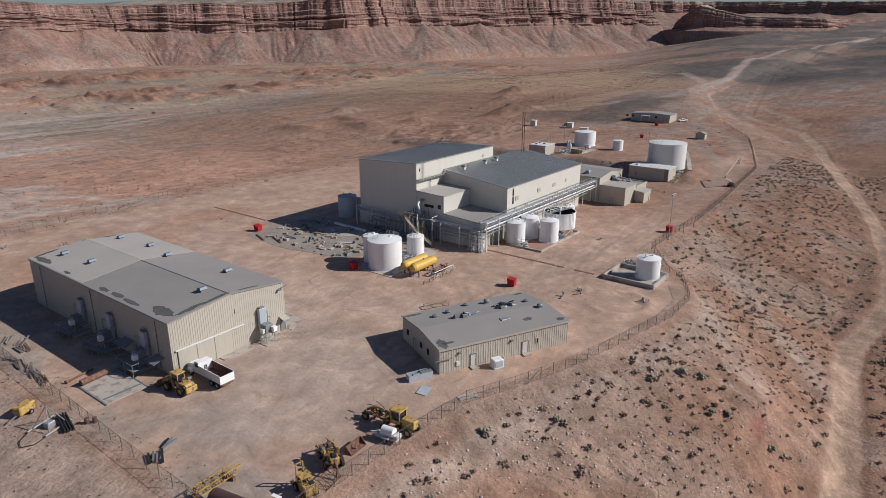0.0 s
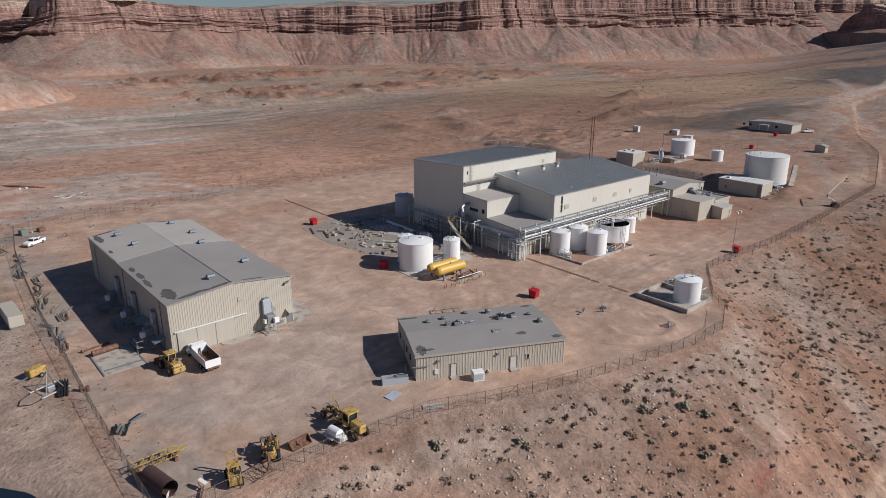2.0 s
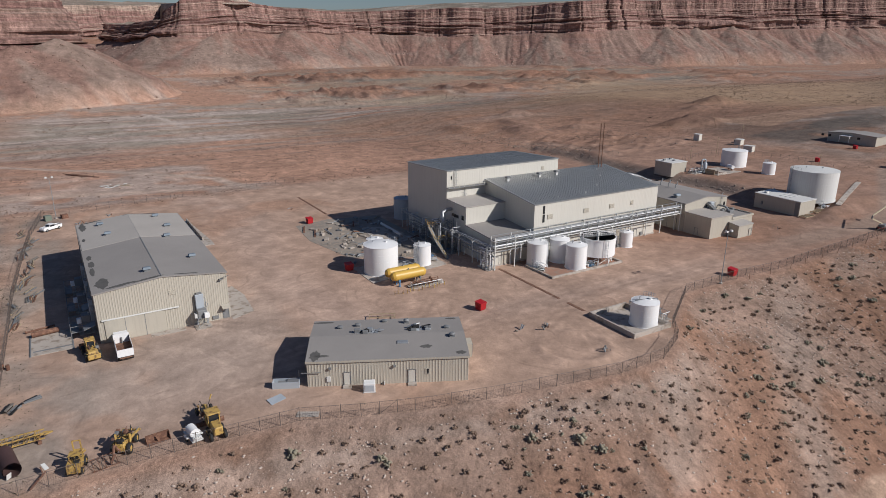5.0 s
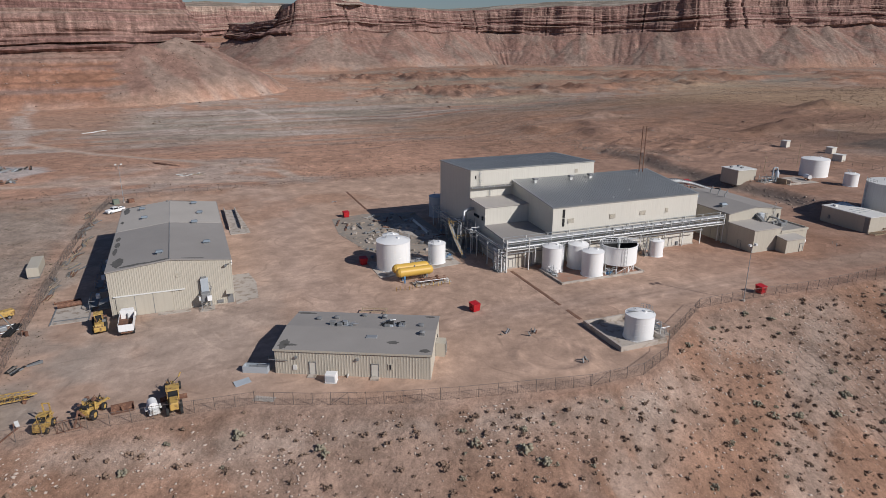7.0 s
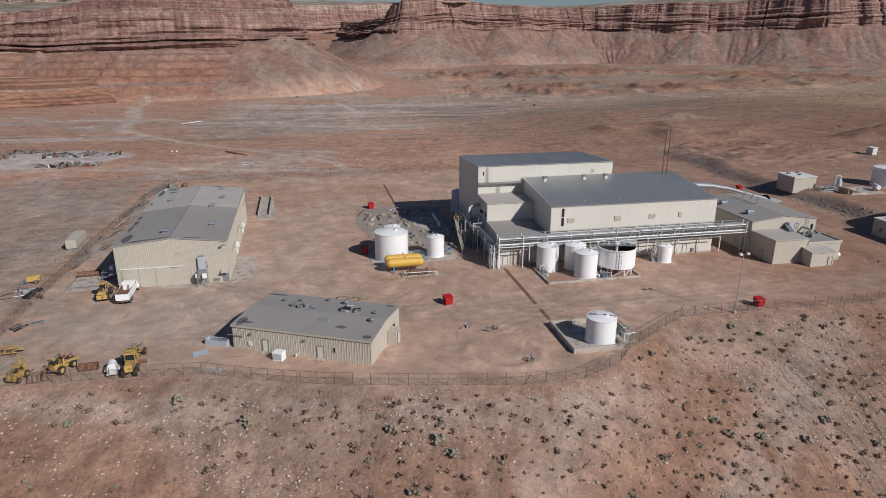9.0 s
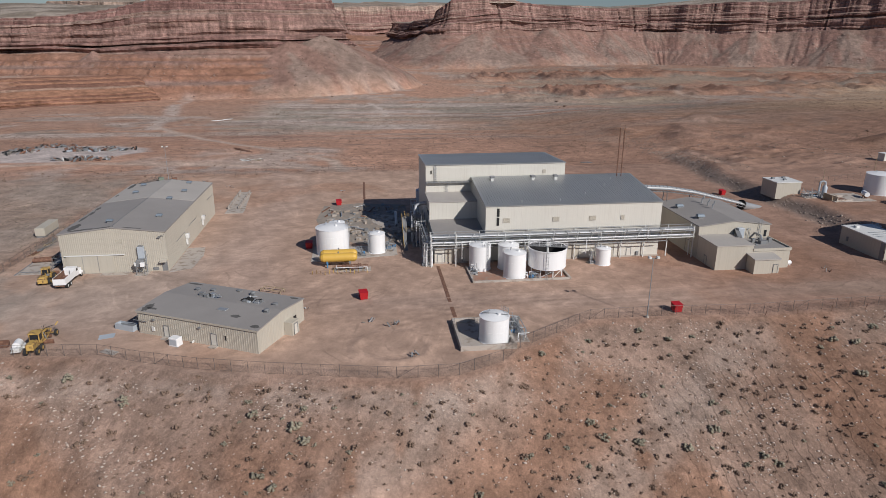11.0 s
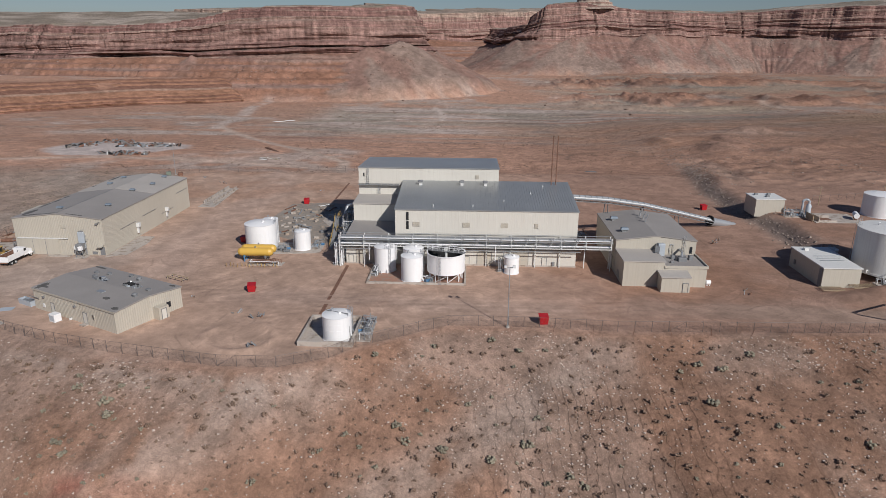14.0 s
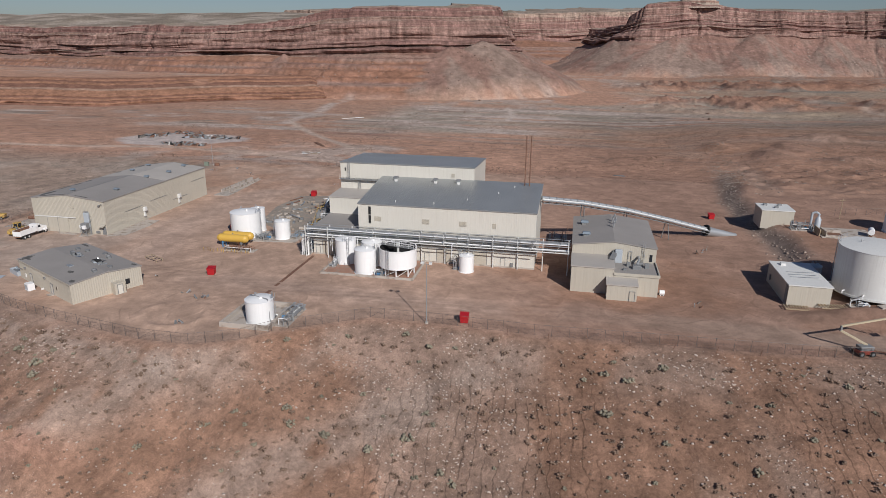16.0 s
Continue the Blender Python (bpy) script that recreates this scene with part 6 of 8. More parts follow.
# ---- pipe rack along the front ----
rack = thing("pipe_rack", "long white pipe rack with silver pipes", "pipe rack")
for i in range(12):
    x = -13.2 + i * 5.85
    for y in (-0.55, -2.3):
        if y < -1 and -5 < x < 50:
            continue
        part("post", Geo().slab((x, y, 0 if x < 45 or x > 50 else 0), (x, y, 8.0), 0.2, 0.2), OFFWHITE, rack)
    part("crossbeam", Geo().slab((x, -0.1, 5.4), (x, -2.5, 5.4), 0.2, 0.2), OFFWHITE, rack)
    part("bracket", Geo().slab((x, -0.1, 3.9), (x, -2.3, 5.3), 0.14, 0.14), DULL, rack)
    part("crossbeam", Geo().slab((x, -0.35, 7.0), (x, -2.5, 7.0), 0.2, 0.2), OFFWHITE, rack)
for z, m, w in ((5.3, OFFWHITE, 0.2), (6.85, STEEL, 0.16), (8.0, STEEL, 0.09)):
    for y in (-0.5, -2.35):
        part("beam", Geo().slab((-13.4, y, z), (51.6, y, z), 0.12, w), m, rack)
for i in range(22):
    x = -13.2 + i * 2.925
    part("strut", Geo().slab((x, -2.35, 5.4), (x + (1.46 if i % 2 else 0.0), -2.35, 7.9), 0.08, 0.08), OFFWHITE, rack)
for y, z, r, m in ((-0.8, 5.62, 0.16, STEEL), (-1.2, 5.6, 0.12, STEEL), (-1.6, 5.65, 0.2, WHITE), (-2.05, 5.6, 0.13, DULL), (-0.8, 7.25, 0.17, DULL), (-1.25, 7.2, 0.12, DULL), (-1.7, 7.3, 0.22, STEEL), (-2.1, 7.2, 0.1, WHITE), (-2.55, 4.6, 0.12, DULL), (-0.5, 4.5, 0.2, DULL), (-0.7, 4.9, 0.1, STEEL)):
    part("pipe", Geo().cyl((-13.0, y, z), (51.4 if z > 5 else 44.0, y, z), r, 10), m, rack)
for i in range(10):
    x = 16.0 + i * 2.95
    part("pipe_flange", Geo().cyl((x, -1.7, 7.3), (x + 0.35, -1.7, 7.3), 0.36, 12), DULL, rack)
    part("hanger", Geo().slab((x + 0.1, -2.4, 6.0), (x + 0.5, -2.4, 7.6), 0.1, 0.1), DULL, rack)
for x in (-6.0, 0.6, 9.0, 24.0):
    part("drop_pipe", Geo().tube([(x, -2.05, 5.6), (x, -2.9, 5.6), (x, -2.9, 2.0)], 0.09, 8), WHITE, rack)
# its west arm along the end wall
arm = thing("west_pipe_rack", "pipe rack along the end wall with silver pipes", "pipe rack")
for i in range(8):
    y = -1.0 + i * 6.1
    for x in (-13.0, -14.6):
        part("post", Geo().slab((x, y, 0), (x, y, 5.6), 0.16, 0.16), OFFWHITE, arm)
    part("crossbeam", Geo().slab((-12.6, y, 4.4), (-14.8, y, 4.4), 0.15, 0.15), OFFWHITE, arm)
    part("crossbeam", Geo().slab((-12.6, y, 5.5), (-14.8, y, 5.5), 0.15, 0.15), OFFWHITE, arm)
for x, z, r, y1 in ((-13.1, 4.6, 0.13, 42.0), (-13.5, 4.62, 0.16, 42.0), (-14.0, 4.6, 0.12, 30.0), (-14.5, 4.6, 0.14, 42.0), (-13.2, 5.7, 0.12, 24.0), (-13.8, 5.72, 0.18, 24.0), (-14.4, 5.7, 0.1, 24.0), (-13.1, 3.2, 0.2, 12.0), (-13.1, 2.4, 0.14, 12.0)):
    part("pipe", Geo().cyl((x, -1.6, z), (x, y1, z), r, 8), STEEL, arm)
tower = thing("stair_tower", "yellow railed steel stairs and platforms", "stairs", -16.6, 14.0)
for zz, y0, y1 in ((3.2, 2.0, 5.5), (6.2, 5.0, 8.5)):
    part("landing", Geo().box(-1.2, y0, zz, 2.6, y1, zz + 0.12), DULL, tower)
    g = Geo()
    for z2 in (0.6, 1.1):
        g.slab((-1.2, y0, zz + z2), (-1.2, y1, zz + z2), 0.07, 0.07).slab((-1.2, y0, zz + z2), (2.6, y0, zz + z2), 0.07, 0.07)
    for k in range(4):
        g.slab((-1.2, y0 + k * (y1 - y0) / 3, zz), (-1.2, y0 + k * (y1 - y0) / 3, zz + 1.1), 0.07, 0.07)
    part("rail", g, YELLOW, tower)
for x in (-1.1, 2.4):
    for y in (2.1, 5.3, 8.3):
        part("post", Geo().slab((x, y, 0), (x, y, 6.2), 0.16, 0.16), DULL, tower)
for p, q in (((-1.6, -3.5, 0.1), (-1.6, 2.4, 3.3)), ((-1.6, 2.2, 3.2), (-1.6, 6.0, 6.3))):
    g = Geo().slab(p, q, 0.9, 0.12)
    part("flight", g, DULL, tower)
    up = Vector((0, 0, 1.0))
    part("handrail", Geo().slab(Vector(p) + up + Vector((-0.45, 0, 0)), Vector(q) + up + Vector((-0.45, 0, 0)), 0.08, 0.08).slab(Vector(p) + up * 0.5 + Vector((-0.45, 0, 0)), Vector(q) + up * 0.5 + Vector((-0.45, 0, 0)), 0.06, 0.06), YELLOW, tower)
part("vent_duct", Geo().tube([(1.6, 4.4, 6.2), (1.2, 3.4, 7.6), (1.6, 4.6, 9.6), (3.4, 4.8, 10.2), (4.4, 4.8, 10.2)], 0.45, 12), STEEL, tower, "bent silver duct")

# ---- inclined gallery to the terrace ----
gal = thing("inclined_duct", "long silver duct and pipes sloping down to the bank", "duct")
PATH = [(43.6, 13.2, 14.2), (54.0, 20.5, 12.0), (65.4, 27.4, 9.0), (77.0, 33.6, 5.4), (88.4, 38.7, 1.9)]
for dx, dz, r, m in ((0.0, 0.35, 0.42, STEEL), (0.75, 0.1, 0.26, OFFWHITE), (1.3, 0.0, 0.18, STEEL), (0.0, -0.75, 0.09, DULL), (1.3, -0.75, 0.09, DULL)):
    for p, q in zip(PATH, PATH[1:]):
        part("duct_run" if r > 0.5 else "pipe", Geo().cyl((p[0] + dx * 0.5, p[1] - dx, p[2] + dz), (q[0] + dx * 0.5, q[1] - dx, q[2] + dz), r, 16 if r > 0.5 else 8), m, gal)
for p in PATH[1:-1]:
    for s in (-1, 1):
        part("support", Geo().slab((p[0] + 0.3 * s, p[1] - 0.3 * s, p[2] - 0.6), (p[0] + 0.9 * s, p[1] - 0.9 * s, -0.2), 0.18, 0.18), DULL, gal)
part("end_ring", Geo().cyl((88.2, 38.6, 1.9), (88.6, 38.8, 1.8), 1.5, 24), DARK, gal, "dark round end plate")
part("buried_cone", Geo().cyl((88.6, 38.8, 1.5), (97.0, 42.2, -0.4), 1.35, 24, 0.8), STEEL, gal, "silver pipe running into the ground")
for p, q in zip(PATH, PATH[1:]):
    for k in range(6):
        f, g = k / 6, (k + 0.5) / 6
        at, mid = [u + (v - u) * f for u, v in zip(p, q)], [u + (v - u) * g for u, v in zip(p, q)]
        part("pipe_flange", Geo().cyl((at[0], at[1], at[2] + 0.35), (at[0] + 0.2, at[1] + 0.12, at[2] + 0.29), 0.52, 14), DULL, gal)
        part("truss_web", Geo().slab((at[0], at[1], at[2] - 0.75), (mid[0], mid[1], mid[2]), 0.07, 0.07).slab((at[0] + 0.65, at[1] - 1.3, at[2] - 0.75), (mid[0] + 0.65, mid[1] - 1.3, mid[2]), 0.07, 0.07).slab((at[0], at[1], at[2] - 0.75), (at[0] + 0.65, at[1] - 1.3, at[2] - 0.75), 0.09, 0.09), DULL, gal)

# ---- yellow pressure tanks ----
gas = thing("gas_tanks", "pair of yellow horizontal pressure tanks on blue frames", "tank")
for y, z in ((0.6, 2.3), (3.3, 2.3)):
    g = Geo()
    prof = [(-4.4, 0.02), (-4.32, 0.45), (-4.05, 0.82), (-3.5, 1.05), (3.5, 1.05), (4.05, 0.82), (4.32, 0.45), (4.4, 0.02)]
    for (a, r0), (b, r1) in zip(prof, prof[1:]):
        g.cyl((-34.7 + a, y, z), (-34.7 + b, y, z), r0, 28, r1, False)
    part("vessel", g, TANKYEL, gas)
    for dx in (-2.6, 2.6):
        st = Geo().box(-34.7 + dx - 0.2, y - 0.9, 1.05, -34.7 + dx + 0.2, y + 0.9, 1.6)
        for dy in (-0.8, 0.8):
            st.slab((-34.7 + dx, y + dy, 0), (-34.7 + dx, y + dy, 1.1), 0.25, 0.25)
        part("saddle", st, BLUE if dx < 0 else DULL, gas)
    part("valve", Geo().cyl((-34.7, y, z + 1.0), (-34.7, y, z + 1.4), 0.15, 8), DULL, gas)
for k in range(14):
    a = -40.5 + k * 0.95
    post = thing("guard_post", "short rusty yellow guard post", "post", a, -4.1 + 0.4 * math.sin(k * 1.7), 0, 0, "guard posts round the gas tanks")
    part("post", Geo().cyl((0, 0, -0.2), (0, 0, 0.9), 0.08, 8), YELLOW, post)

# ---- red bins ----
def red_bin(x, y, turn):
    t = thing("waste_bin", "bright red steel waste bin on the dirt", "bin", x, y, ground_z(x, y), turn, "red bins round the site")
    part("body", Geo().add([(-0.72, -0.72, 0.12), (0.72, -0.72, 0.12), (0.72, 0.72, 0.12), (-0.72, 0.72, 0.12), (-0.85, -0.85, 1.55), (0.85, -0.85, 1.55), (0.85, 0.85, 1.75), (-0.85, 0.85, 1.75)], [(3, 2, 1, 0), (0, 1, 5, 4), (1, 2, 6, 5), (2, 3, 7, 6), (3, 0, 4, 7)]), RED, t)
    part("lid", Geo().add([(-0.9, -0.9, 1.56), (0.9, -0.9, 1.56), (0.9, 0.9, 1.76), (-0.9, 0.9, 1.76), (-0.9, -0.9, 1.64), (0.9, -0.9, 1.64), (0.9, 0.9, 1.84), (-0.9, 0.9, 1.84)], [(3, 2, 1, 0), (4, 5, 6, 7), (0, 1, 5, 4), (1, 2, 6, 5), (2, 3, 7, 6), (3, 0, 4, 7)]), RED, t)
    part("skid", Geo().box(-0.7, -0.6, -0.05, 0.7, -0.45, 0.12).box(-0.7, 0.45, -0.05, 0.7, 0.6, 0.12), DULL, t)
    part("pocket", Geo().box(-0.95, -0.3, 0.7, -0.82, 0.3, 0.95).box(0.82, -0.3, 0.7, 0.95, 0.3, 0.95), RED, t)


for x, y, a in ((-36.4, 58.9, 5), (-42.6, 15.4, 0), (-29.1, -19.7, 12), (32.4, -33.2, 6), (93.3, 58.6, 10), (177.7, 31.0, 8), (226.3, 41.0, 0)):
    red_bin(x, y, a)

# ---- poles ----
def light_pole(x, y, h, label):
    t = thing("light_pole", label, "light pole", x, y, ground_z(x, y))
    part("pole", Geo().cyl((0, 0, -0.3), (0, 0, h), 0.10, 10, 0.06), STEEL, t)
    part("crossarm", Geo().slab((-0.9, 0, h - 0.1), (0.9, 0, h - 0.1), 0.1, 0.1), DULL, t)
    for s in (-0.8, 0.8):
        part("floodlight", Geo().bbox(s - 0.28, -0.45, h - 0.05, s + 0.28, 0.15, h + 0.35, 0.05), OFFWHITE, t)
    part("footing", Geo().cyl((0, 0, -0.3), (0, 0, 0.35), 0.35, 12), CONCRETE, t)


light_pole(25.4, -35.4, 12.2, "tall white light pole at the fence")
light_pole(-100.2, 102.6, 12.5, "tall pole with floodlights behind the workshop")
for x, y, h in ((150.0, 60.0, 9.0), (163.0, 22.0, 6.0), (205.0, 86.0, 8.0), (128.0, 56.0, 6.0)):
    t = thing("utility_pole", "thin grey utility pole on the terrace", "pole", x, y, ground_z(x, y))
    part("pole", Geo().cyl((0, 0, -0.3), (0, 0, h), 0.12, 8, 0.08), WOOD, t)
    part("crossarm", Geo().slab((-0.8, 0, h - 0.5), (0.8, 0, h - 0.5), 0.1, 0.1), WOOD, t)

# ---- paving: slabs, drain ----
def slab_thing(name, label, poly, z1, material, z0=-0.3):
    t = thing(name, label, "slab", kind="structure")
    part("slab", Geo().prism(poly, z0, z1), material, t)
    return t


slab_thing("tank_slab", "concrete slab under white tanks", [(-41.5, 4.6), (-20.5, 7.2), (-20.5, 14.8), (-41.5, 16.5)], 0.10, CONCRETE)
slab_thing("old_floor", "bare pale concrete floor of a removed building", [(-25.5, 47.0), (-18.0, 44.0), (-16.5, 30.0), (-21.5, 29.0), (-26.5, 38.0)], 0.08, CONCRETE)
ash = mat("grey_rubble_soil", (0.27, 0.235, 0.20), 0.95, 0, 0.25, 0.9, 5, 0.4, (0.36, 0.28, 0.22), 0.4)
slab_thing("rubble_bed", "grey rubble-strewn bed", [(-41.0, 58.0), (-30, 60.5), (-15.5, 57.0), (-15.0, 16.0), (-22.0, 15.6), (-30, 17.6), (-39.0, 24.0), (-42.5, 42.0)], 0.035, ash)
slab_thing("wash_pad", "square concrete wash pad", [(-106.9, 2.8), (-100.6, 2.8), (-100.6, 12.2), (-106.9, 12.2)], 0.10, CONCRETE)
for x0, y0, x1, y1 in ((-107.15, 2.6, -106.9, 12.4), (-106.6, 4.2, -100.6, 4.6), (-100.6, 2.6, -100.35, 12.4)):
    t = thing("pad_edge", "dark timber edge of the pad", "edging", kind="structure")
    part("edge", Geo().box(x0, y0, -0.1, x1, y1, 0.16), DULL, t)
dock = slab_thing("loading_dock", "long concrete dock beside workshop", [(-70.5, 52.0), (-65.2, 52.0), (-65.2, 56.0), (-66.8, 80.0), (-70.5, 80.0)], 0.12, CONCRETE)
part("dock_wall", Geo().box(-70.5, 57.0, 0.1, -70.2, 80.0, 1.0).box(-67.3, 57.0, 0.1, -67.0, 79.0, 1.0), CONCRETE, dock)
slab_thing("apron", "stained concrete apron by workshop door", [(-73.2, 1.0), (-68.6, 3.0), (-68.0, 12.5), (-69.0, 19.0), (-73.2, 19.0)], 0.05, CONCRETE)
slab_thing("door_apron", "concrete threshold at the sliding doors", [(-88, 0.6), (-82.0, 0.4), (-82.0, 2.0), (-88, 2.0)], 0.12, CONCRETE)
drain = thing("drain_channel", "dark stained drain trench across the yard", "drain", kind="structure")
for y0, y1, w in ((-21.0, -1.8, 0.75), (-23.5, -21.4, 0.7), (-31.0, -26.0, 0.75)):
    part("grating", Geo().box(-11.9, y0, -0.1, -11.9 + w, y1, 0.045), RUST, drain)
drain2 = thing("drain_channel", "dark narrow drain crossing the back yard", "drain", kind="structure")
part("grating", Geo().box(-28.6, 66.0, -0.1, -27.9, 92.0, 0.045), RUST, drain2)
pit = thing("concrete_pit", "concrete pad with sunken dark pit", "pit", 123.0, 39.0, ground_z(123, 39), 0, kind="structure")
part("slab", Geo().box(-6.5, -5.0, -0.6, 7.5, 5.5, 0.15), CONCRETE, pit)
part("pit_floor", Geo().box(-5.2, -4.0, 0.15, -0.6, 0.2, 0.17), RUST, pit)
part("pit_wall", Geo().box(-5.5, -4.3, 0.15, -5.2, 0.5, 1.5).box(-5.2, 0.2, 0.15, -0.3, 0.5, 0.9).box(-5.2, -4.3, 0.15, -0.3, -4.0, 0.6), CONCRETE, pit)
part("pit_screen", Geo().box(-6.9, -3.8, 0.15, -6.7, 0.4, 1.9), WOOD, pit)

# rubble: concrete blocks and bent pipe on the old foundation
rr = random.Random(77)
RUBBLE = [(-40, 20, 18, 57), (-36, -18, 30, 56)]
for i in range(120):
    x, y = rr.uniform(-39.5, -17), rr.uniform(18, 57)
    if -27 < x < -16.5 and 29 < y < 47 and rr.random() < 0.7:
        continue
    t = thing("concrete_block", "broken grey concrete block among rubble", "rubble", x, y, 0.0, rr.uniform(0, 180), "rubble on the old foundation")
    w, d, h = rr.uniform(0.2, 0.9), rr.uniform(0.2, 0.6), rr.uniform(0.2, 0.7)
    part("block", Geo().bbox(-w, -d, -0.1, w, d, h, 0.06), rr.choice([CONCRETE, CONCRETE, ash, ash, DULL]), t)
for i in range(26):
    x, y, a = rr.uniform(-38, -16), rr.uniform(17, 56), rr.uniform(0, 180)
    t = thing("scrap_pipe", "length of scrap pipe on rubble", "pipe", x, y, 0.15, a, "scrap on the old foundation")
    L = rr.uniform(0.8, 2.6)
    part("pipe", Geo().tube([(-L, 0, 0.1), (L * 0.4, 0.1, rr.uniform(0.1, 0.7)), (L, 0.3, rr.uniform(0.1, 0.5))], rr.uniform(0.08, 0.2), 8), rr.choice([RUST, DULL, STEEL, WOOD]), t)
t = thing("long_pipe", "long pale pipe lying in the shade", "pipe", -19.2, 40.0, 0.1, 88)
part("pipe", Geo().cyl((-6.5, 0, 0.4), (6.5, 0, 0.4), 0.4, 14), OFFWHITE, t)
for x in (-40.2, -39.0):
    t = thing("timber_beam", "dark timber beam on the ground", "beam", x, 53.0 if x < -40 else 47.5, 0, 70)
    part("beam", Geo().box(-3, -0.2, -0.05, 3, 0.2, 0.3), RUST, t)

# ---- vehicles and machines ----
def wheel(parent, x, y, r, w, name="wheel", rim=DULL):
    """A tyre with its rim; the axle runs along y."""
    g = Geo()
    for (a, r0), (b, r1) in zip(((-w / 2, r * 0.55), (-w / 2, r * 0.92), (-w * 0.3, r), (w * 0.3, r), (w / 2, r * 0.92)), ((-w / 2, r * 0.92), (-w * 0.3, r), (w * 0.3, r), (w / 2, r * 0.92), (w / 2, r * 0.55))):
        g.cyl((x, y + a, r), (x, y + b - (1e-4 if a == b else 0), r), r0, 18, r1, False)
    t = part(name, g, BLACK, parent)
    part("rim", Geo().cyl((x, y - w * 0.42, r), (x, y + w * 0.42, r), r * 0.56, 14), rim, t)


def wedge(g, pts, y0, y1):
    """A side outline (x, z) pushed through from y0 to y1."""
    n = len(pts)
    v = [(x, y0, z) for x, z in pts] + [(x, y1, z) for x, z in pts]
    return g.add(v, [(i, (i + 1) % n, n + (i + 1) % n, n + i) for i in range(n)] + [tuple(range(n - 1, -1, -1)), tuple(range(n, 2 * n))])


def fittings(parent, lo, hi, count, seed):
    """Hoses, brackets, rods and boxes bolted about a stripped machine."""
    r = random.Random(seed)
    for i in range(count):
        a = [r.uniform(u, v) for u, v in zip(lo, hi)]
        kind = i % 4
        if kind == 0:
            b = [r.uniform(u, v) for u, v in zip(lo, hi)]
            m = [(u + v) / 2 for u, v in zip(a, b)]
            part("hose", Geo().tube([a, (m[0], m[1], m[2] + 0.35), b], 0.045, 5), BLACK, parent)
        elif kind == 1:
            part("bracket", Geo().slab(a, (a[0] + r.uniform(-0.5, 0.5), a[1] + r.uniform(-0.4, 0.4), a[2] + r.uniform(0.2, 0.7)), 0.12, 0.16), r.choice([RUST, YELLOW]), parent)
        elif kind == 2:
            w, d, h = r.uniform(0.12, 0.35), r.uniform(0.12, 0.3), r.uniform(0.15, 0.4)
            part("box", Geo().bbox(a[0] - w, a[1] - d, a[2], a[0] + w, a[1] + d, a[2] + h, 0.03), r.choice([RUST, DULL, BLACK]), parent)
        else:
            part("rod", Geo().cyl(a, (a[0] + r.uniform(-0.9, 0.9), a[1] + r.uniform(-0.5, 0.5), a[2] + r.uniform(-0.2, 0.6)), 0.05, 6), r.choice([RUST, DULL, YELLOW]), parent)


def dump_truck(x, y, turn):
    t = thing("dump_truck", "white tandem dump truck with empty rusty box", "truck", x, y, 0, turn)
    part("chassis", Geo().box(-4.4, -0.45, 0.75, 4.2, 0.45, 1.0), DULL, t)
    hood = wedge(Geo(), [(2.6, 0.9), (4.5, 0.9), (4.5, 1.75), (4.2, 1.95), (2.6, 2.1)], -0.85, 0.85)
    part("hood", hood, WHITE, t)
    cab = part("cab", wedge(Geo(), [(1.1, 0.9), (2.6, 0.9), (2.6, 2.0), (2.25, 2.85), (1.1, 2.9)], -1.05, 1.05), WHITE, t)
    part("windscreen", Geo().add([(2.62, -0.9, 2.08), (2.62, 0.9, 2.08), (2.32, 0.9, 2.75), (2.32, -0.9, 2.75)], [(0, 1, 2, 3)]), GLASS, cab)
    for s in (-1, 1):
        part("side_window", Geo().box(1.35, s * 1.06 - 0.01, 2.0, 2.2, s * 1.06 + 0.01, 2.65), GLASS, cab)
        part("mudguard", Geo().bbox(3.0, s * 1.0 - 0.22, 0.75, 4.3, s * 1.0 + 0.22, 1.2, 0.12), WHITE, t)
    part("bumper", Geo().box(4.5, -1.1, 0.6, 4.7, 1.1, 0.95), STEEL, t)
    z0, z1 = 1.2, 2.6
    box = Geo().box(-4.7, -1.2, z0, 0.8, 1.2, z0 + 0.1)
    part("box_floor", box, RUST, t, "rusty box floor")
    for s in (-1, 1):
        part("box_side", Geo().box(-4.7, min(s * 1.2, s * 1.28), z0, 0.8, max(s * 1.2, s * 1.28), z1), WHITE, t)
        part("box_lining", Geo().box(-4.6, min(s * 1.16, s * 1.19), z0 + 0.1, 0.75, max(s * 1.16, s * 1.19), z1 - 0.05), RUST, t)
    part("headboard", Geo().box(0.8, -1.28, z0, 0.9, 1.28, z1 + 0.4).box(0.9, -1.1, z1 + 0.3, 1.9, 1.1, z1 + 0.4), WHITE, t)
    part("tailgate", Geo().box(-4.85, -1.28, z0 - 0.1, -4.72, 1.28, z1 - 0.2), WHITE, t)
    part("hoist", Geo().cyl((0.4, 0, 1.3), (0.6, 0, 2.4), 0.12, 8), DULL, t)
    for wx, ws in ((3.6, (-1.0, 1.0)), (-2.2, (-0.95, 0.95)), (-3.6, (-0.95, 0.95))):
        for wy in ws:
            wheel(t, wx, wy, 0.52, 0.3 if wx > 0 else 0.55, rim=OFFWHITE)
    part("lamp_bar", Geo().box(-4.8, -1.0, 0.75, -4.7, 1.0, 0.95), RUST, t)


